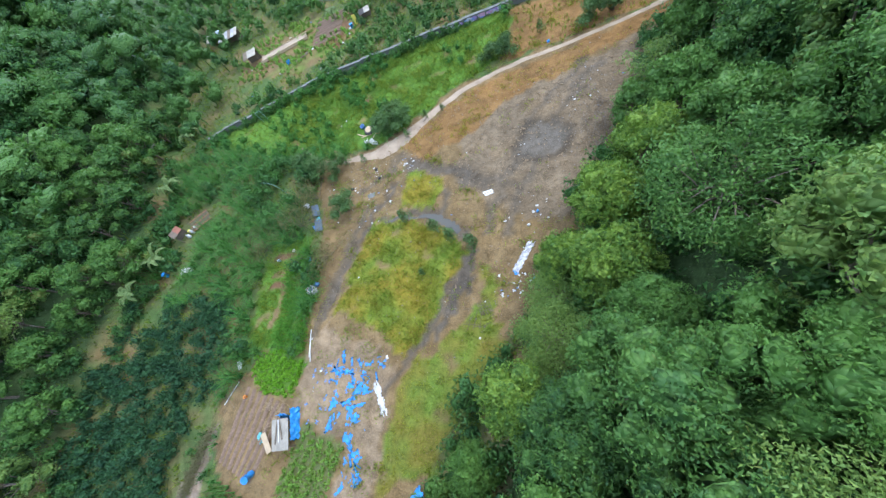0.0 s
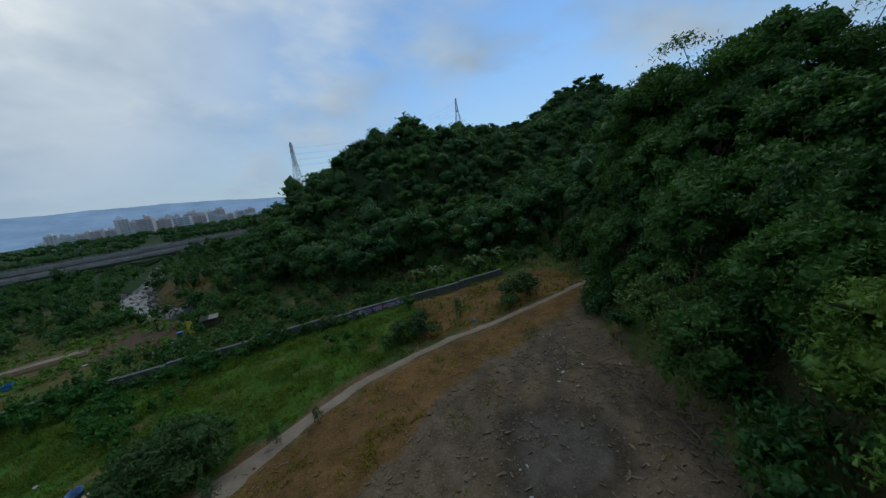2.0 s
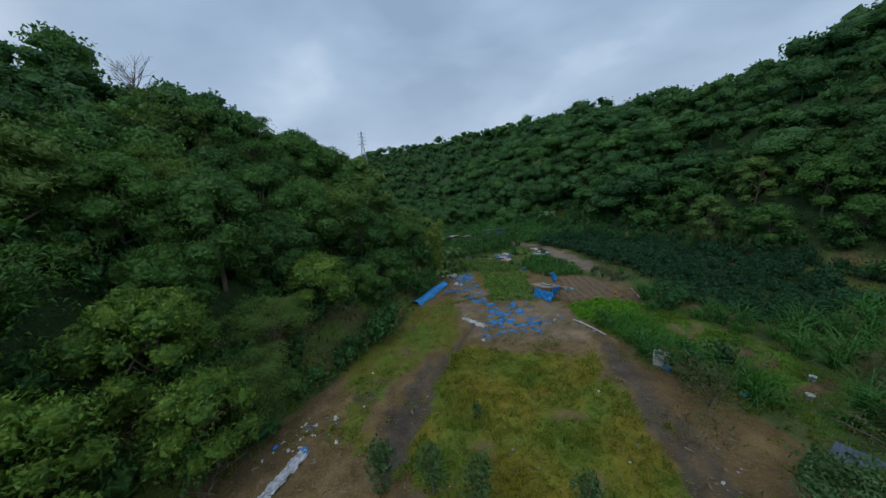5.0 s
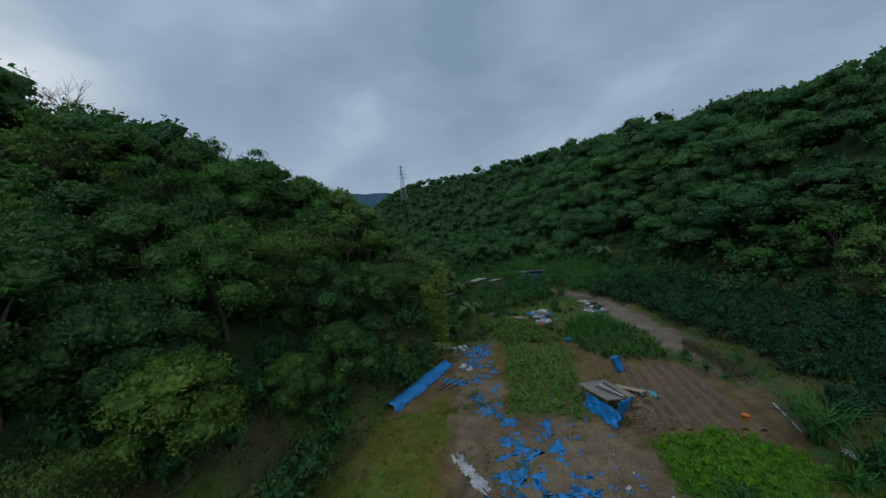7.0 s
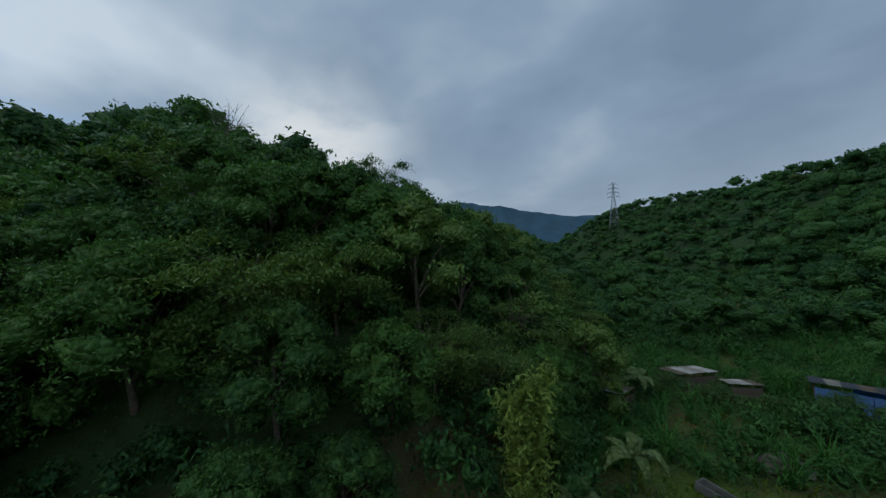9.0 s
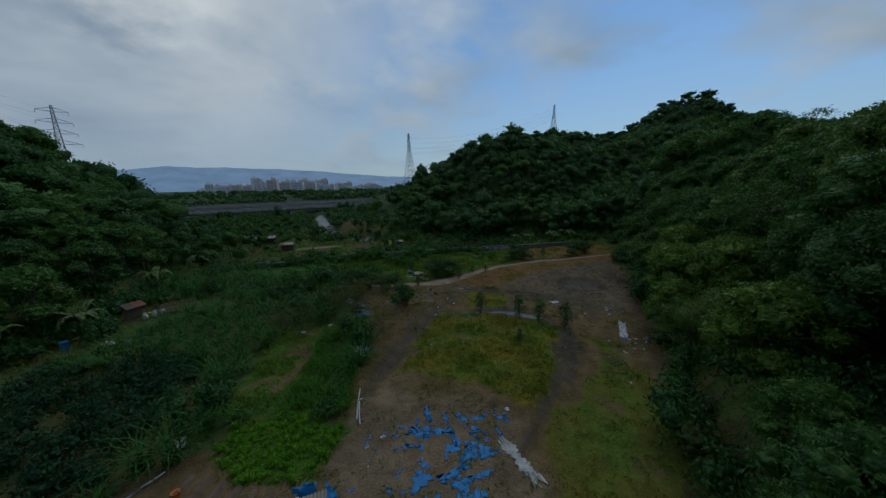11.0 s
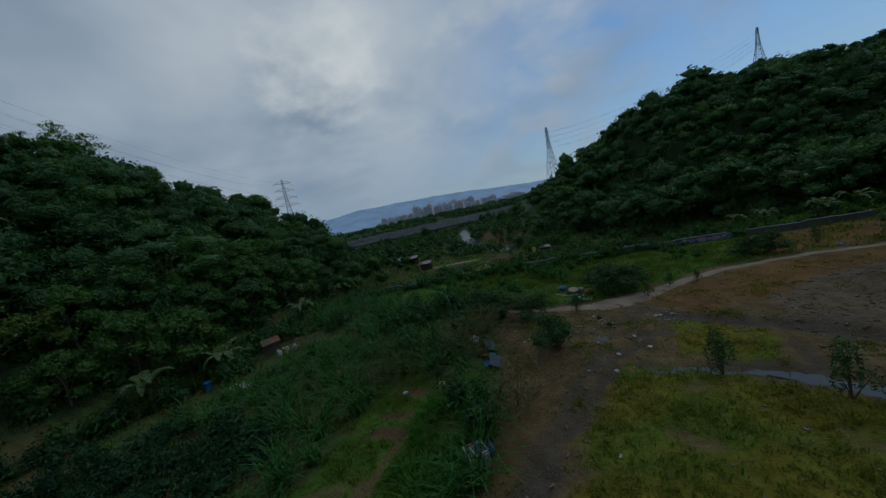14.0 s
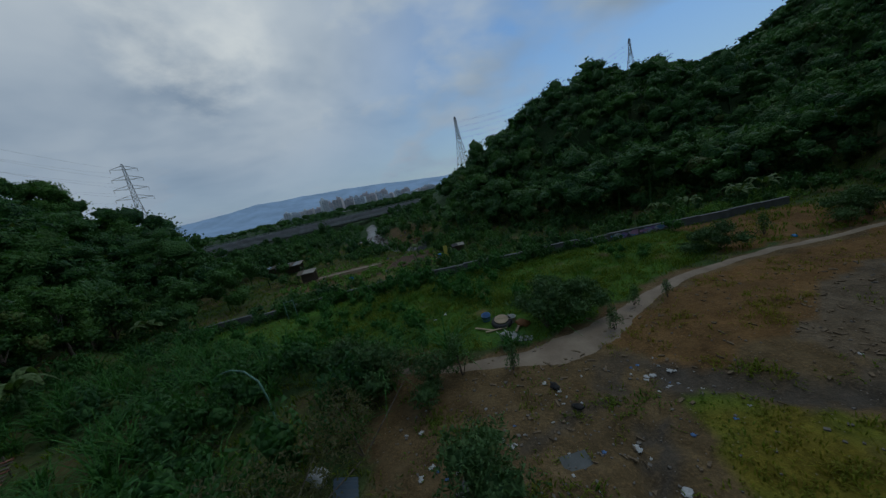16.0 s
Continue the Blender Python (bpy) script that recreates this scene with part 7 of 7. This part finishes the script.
x, y = np.interp(k, [0, 0.5, 1], [-31.6, -31.3, -30.4]) + r.normal(0, 0.32, 700), np.interp(k, [0, 0.5, 1], [-9.6, -7.2, -4.2]) + r.normal(0, 0.25, 700)
v, f = blades(r, on_land(x, y), r.uniform(0.4, 1.0, 700), 0.07, 1.1, 2)
thing("dry_reeds", "tan heap of dry flattened reeds along the lane", "dry reeds", kind="stuff", data=mesh("dry_reeds", v, f, DRY_LEAF))
thing("earth_mound", "small pale rubble heap in the garden", "mound", at(-23.0, -26.2, 20), lump(392, (2.4, 1.6, 0.8), STONE, 0.2))
yucca = thing("spiky_plant", "spiky pale green plant with stiff long leaves", "plant", at(-28.8, -5.2))
for k in range(30):
    v, f = blades(np.random.default_rng(900 + k), np.zeros((1, 3)), np.array([1.2]), 0.08, 0.7, 2)
    part("leaf", mesh("leaf", v, f, REED), yucca, m=pose(0, 0, 0.25, 0, 0, 12 * k))
thing("orange_pot", "bright orange plastic pot in the garden", "pot", at(-26.9, -1.3), pail(0.16, 0.26, ORANGE))

# ridges of the dug field
for k in range(7):
    x0, y0, x1, y1 = -24.6 - 0.62 * k, -7.9 + 0.2 * k, -22.3 - 0.75 * k, -1.7 + 0.22 * k
    thing("soil_ridge", "raised ridge of dug brown soil", "soil ridge", data=mesh("soil_ridge", *ribbon([(x0, y0), ((x0 + x1) / 2 + .05, (y0 + y1) / 2), (x1, y1)], [0.42, 0.46, 0.4], 0.16, 0.25), plain("dug_soil_%d" % k, (0.15, 0.10, 0.07), 0.95, 4.0, 0.3) if k == 0 else bpy.data.materials["dug_soil_0"], True), group="ridges of the dug field")

# ---- the gardens beyond the wall ----
bed = thing("raised_bed", "long raised garden bed edged with pale boards", "raised bed", at(-37.0, 55.2, 14))
part("soil", mesh("soil", *box((9.6, 1.6, 0.3), (0, 0, 0.15)), DIRT_PATH), bed)
for s in (-1, 1):
    part("side_board", mesh("side_board", *box((9.7, 0.06, 0.42), (0, s * 0.83, 0.2)), PLY), bed)
thing("blue_box", "bright blue plastic box standing by the bed", "box", at(-34.9, 50.5, 15), mesh("box", *merge([box((0.6, 0.04, 0.5), (0, -0.28, 0.25)), box((0.6, 0.04, 0.5), (0, 0.28, 0.25)), box((0.04, 0.56, 0.5), (-0.28, 0, 0.25)), box((0.04, 0.56, 0.5), (0.28, 0, 0.25)), box((0.56, 0.56, 0.04), (0, 0, 0.05))]), BLUE))
lean_to("garden_shed", "small shed with a white tin roof beyond the wall", -43.5, 54.5, 15, 2.6, 2.0, 1.8, TIN, 8)
lean_to("garden_shed", "low pale shed with a grey roof by the stream", -52.0, 64.0, 10, 4.5, 2.4, 1.8, plain("grey_roof", (0.27, 0.28, 0.29), 0.7, 0.8, 0.3), 8)
lean_to("garden_shed", "low shed covered with pale blue sheeting", -57.0, 66.0, 10, 3.2, 2.4, 1.6, plain("sky_blue_sheet", (0.25, 0.32, 0.38), 0.7, 0.8, 0.3), 8)
post = thing("signboard", "upright plain yellow signboard at the gardens' edge", "sign", at(-21.8, 54.0, 10))
part("board", mesh("board", *box((0.55, 0.06, 1.5), (0, 0, 0.85)), YELLOW), post)
thing("blue_drum", "blue plastic drum beside the yellow panel", "drum", at(-22.8, 53.8), pail(0.3, 0.7, BLUE, False))
lean_to("garden_shed", "dark open shelter beside the yellow panel", -20.0, 54.6, 10, 1.8, 1.4, 1.3, DARK, 8)
for k in range(8):
    thing("plank", "grey plank lying in the garden beyond the wall", "plank", at(-33.5 + 0.3 * k, 50 + 0.25 * k, 10 * k, 0.06), mesh("plank", *box((1.4, 0.14, 0.05)), WOOD), "loose planks")
r = np.random.default_rng(65)
for k in range(14):
    thing("litter", "crumpled pale scrap of plastic litter on the soil", "litter", at(r.uniform(-45, -22), r.uniform(45, 60), 40 * k, 0.02, 1.6), BITS[k % 6], "strewn litter")
for k in range(9):
    y0 = 52.8 + 0.75 * k
    thing("soil_ridge", "raised planting ridge in the garden beyond the wall", "soil ridge", data=mesh("soil_ridge", *ribbon([(-30.5, y0), (-27.5, y0 + 0.4), (-24.6, y0 + 1.0)], [0.5, 0.5, 0.5], 0.2, 0.4), bpy.data.materials["dug_soil_0"], True), group="ridges of the far garden")

# the stream
WATER, _n = material("shallow_water")
_v = place(_n)
finish(_n, _n.mix(_n.noise(_v, 0.6, 5), (0.035, 0.032, 0.024, 1), (0.06, 0.054, 0.042, 1)), 0.1, _n.noise(_v, 3.0, 4), 0.10, 0.03, spec=0.5)
RAPIDS, _n = material("broken_water")
_v = place(_n)
_a = _n.noise(_v, 0.9, 6, 0.65, 0.6)
finish(_n, _n.ramp(_a, [(0.46, (0.035, 0.037, 0.032)), (0.60, (0.10, 0.10, 0.095)), (0.70, (0.34, 0.34, 0.34))]), 0.3, _a, 0.5, 0.2, spec=0.4)
thing("stream", "shallow stony stream glinting between its banks", "stream", kind="structure",
      data=mesh("stream", *ribbon([(-27, 69.6), (-29.5, 69.2), (-33, 71), (-38, 78), (-42, 86), (-46.5, 94), (-50, 108), (-53, 118), (-60, 135)], [2.5, 4, 5, 4.5, 5.5, 6, 4.5, 4, 4], 0.75, 0.8), RAPIDS, True))


def still_water(pts, widths, depth):
    """Level water that fills a dug ditch up to depth."""
    v, f = ribbon(pts, widths, 0.0, 0.25, 3)
    z = v.reshape(-1, 3, 3)[:, 1, 2]
    z = np.convolve(np.pad(z, 6, mode="edge"), np.ones(13) / 13, "valid") + depth
    v[:, 2] = np.repeat(z, 3)
    return mesh("puddle", v, f, WATER, True)


for pts, wide, depth in (([(-9.0, 15.45), (-8.4, 15.3), (-7.4, 14.8), (-6.2, 13.9), (-5.2, 12.8)], [0.3, 0.6, 1.1, 1.1, 0.6], 0.06), ([(-13.4, 15.35), (-11.9, 15.7), (-10.0, 15.5), (-8.8, 15.4)], [0.3, 0.6, 0.6, 0.6], 0.07)):
    thing("puddle", "still brownish water standing in a shallow ditch", "puddle", data=still_water(pts, wide, depth), group="ditch water")
r = np.random.default_rng(66)
k = r.uniform(0, 1, 220)
x = np.interp(k, [0, 0.2, 0.6, 1], [-30, -34, -43, -50]) + r.normal(0, 1.6, 220)
y = np.interp(k, [0, 0.2, 0.6, 1], [69, 73, 88, 99]) + r.normal(0, 1.0, 220)
vs = CUBE[None] * (1 + 0.25 * r.normal(size=(220, 8, 3))) * (0.15 + 0.5 * r.beta(1, 3, 220))[:, None, None]
vs = vs + np.stack([x, y, land(x, y) + 0.65], 1)[:, None]
thing("stream_stones", "pale stones lying in the stream bed", "stones", kind="stuff", data=mesh("stream_stones", vs.reshape(-1, 3), (CUBE_F[None] + 8 * np.arange(220)[:, None, None]).reshape(-1, 4), STONE))

stand(LIGHT[2], "small tree with bright yellow-green leaves by the gardens", -13.6, -27.0, 0.75, 10)
# a few spreading trees stand out on the western skyline
for x, y, top in [(-97.9, 30.1, 40.0), (-86.3, 35.2, 30.0), (-103.2, 58.2, 28.0), (-96.1, 64.3, 26.0), (-100.6, 25.7, 38.8), (-99.0, 61.0, 27.0)]:
    stand(LIGHT[5] if y < 32 else LIGHT[1], "spreading tree standing out on the ridge", x, y, min(1.5, (top - float(land(x, y))) / (8.0 if y < 32 else 7.2)), 50 * x)
# two taller trees and a leafless one stand out on the eastern ridge
for (x, y, s, kind, top) in [(13.0, -34.4, 1.2, 5, 27.0), (15.2, -37.8, 1.15, 5, 25.6), (18.2, -35.6, 0.9, 5, 27.6), (11.4, -37.2, 0.8, 5, 24.4)]:
    tall = (top - float(land(x, y))) / (8.2 if kind == 5 else 7.0)
    lone = stand(FULL[kind], "tall tree standing clear of the ridge", x, y, 1.0, 40)
    lone.matrix_basis = lone.matrix_basis @ Matrix.Diagonal((s, s, tall, 1))
# taller trees rise over the wood east of the mud
for x, y, top, i in [(31.5, 32.5, 22.4, 5), (33.6, 29.5, 21.6, 1), (34.8, 25.6, 21.0, 5), (29.5, 36.0, 20.6, 1)]:
    stand(FULL[i], "tall tree rising over the wood beside the mud", x, y, min(1.7, (top - float(land(x, y))) / (8.2 if i == 5 else 7.0)), 30 * x)
for x, y, s in [(-1.3, -10.2, 0.75), (-2.5, -14.4, 0.8)]:
    stand(FULL[4], "small tree with flat pale green tiers of leaves", x, y, s, 90 * x)
bare = thing("bare_tree", "leafless grey tree on the ridge", "tree", at(15.8, -17.5))
r = np.random.default_rng(67)
hgt = 27.8 - float(land(15.8, -17.5))
twigs = [tube([(0, 0, -0.3), (0.1, 0, hgt * 0.35), (0, 0.1, hgt * 0.6)], [0.22, 0.15, 0.1], 6)]
for k in range(26):
    z = hgt * r.uniform(0.4, 0.66)
    a, reach = r.uniform(0, 6.28), r.uniform(0.7, 2.2)
    tip = np.array([math.cos(a) * reach, math.sin(a) * reach, min(hgt, z + r.uniform(0.8, 2.6))])
    twigs.append(tube([(0, 0.05, z), tip * 0.55 + np.array([0, 0, z * 0.4]), tip], [0.08, 0.05, 0.02], 4))
    for _ in range(3):
        twigs.append(tube([tip * 0.7 + np.array([0, 0, z * 0.28]), tip + r.normal(size=3) * 0.5], [0.035, 0.015], 3))
part("trunk", mesh("trunk", *merge(twigs), BARK, True), bare)
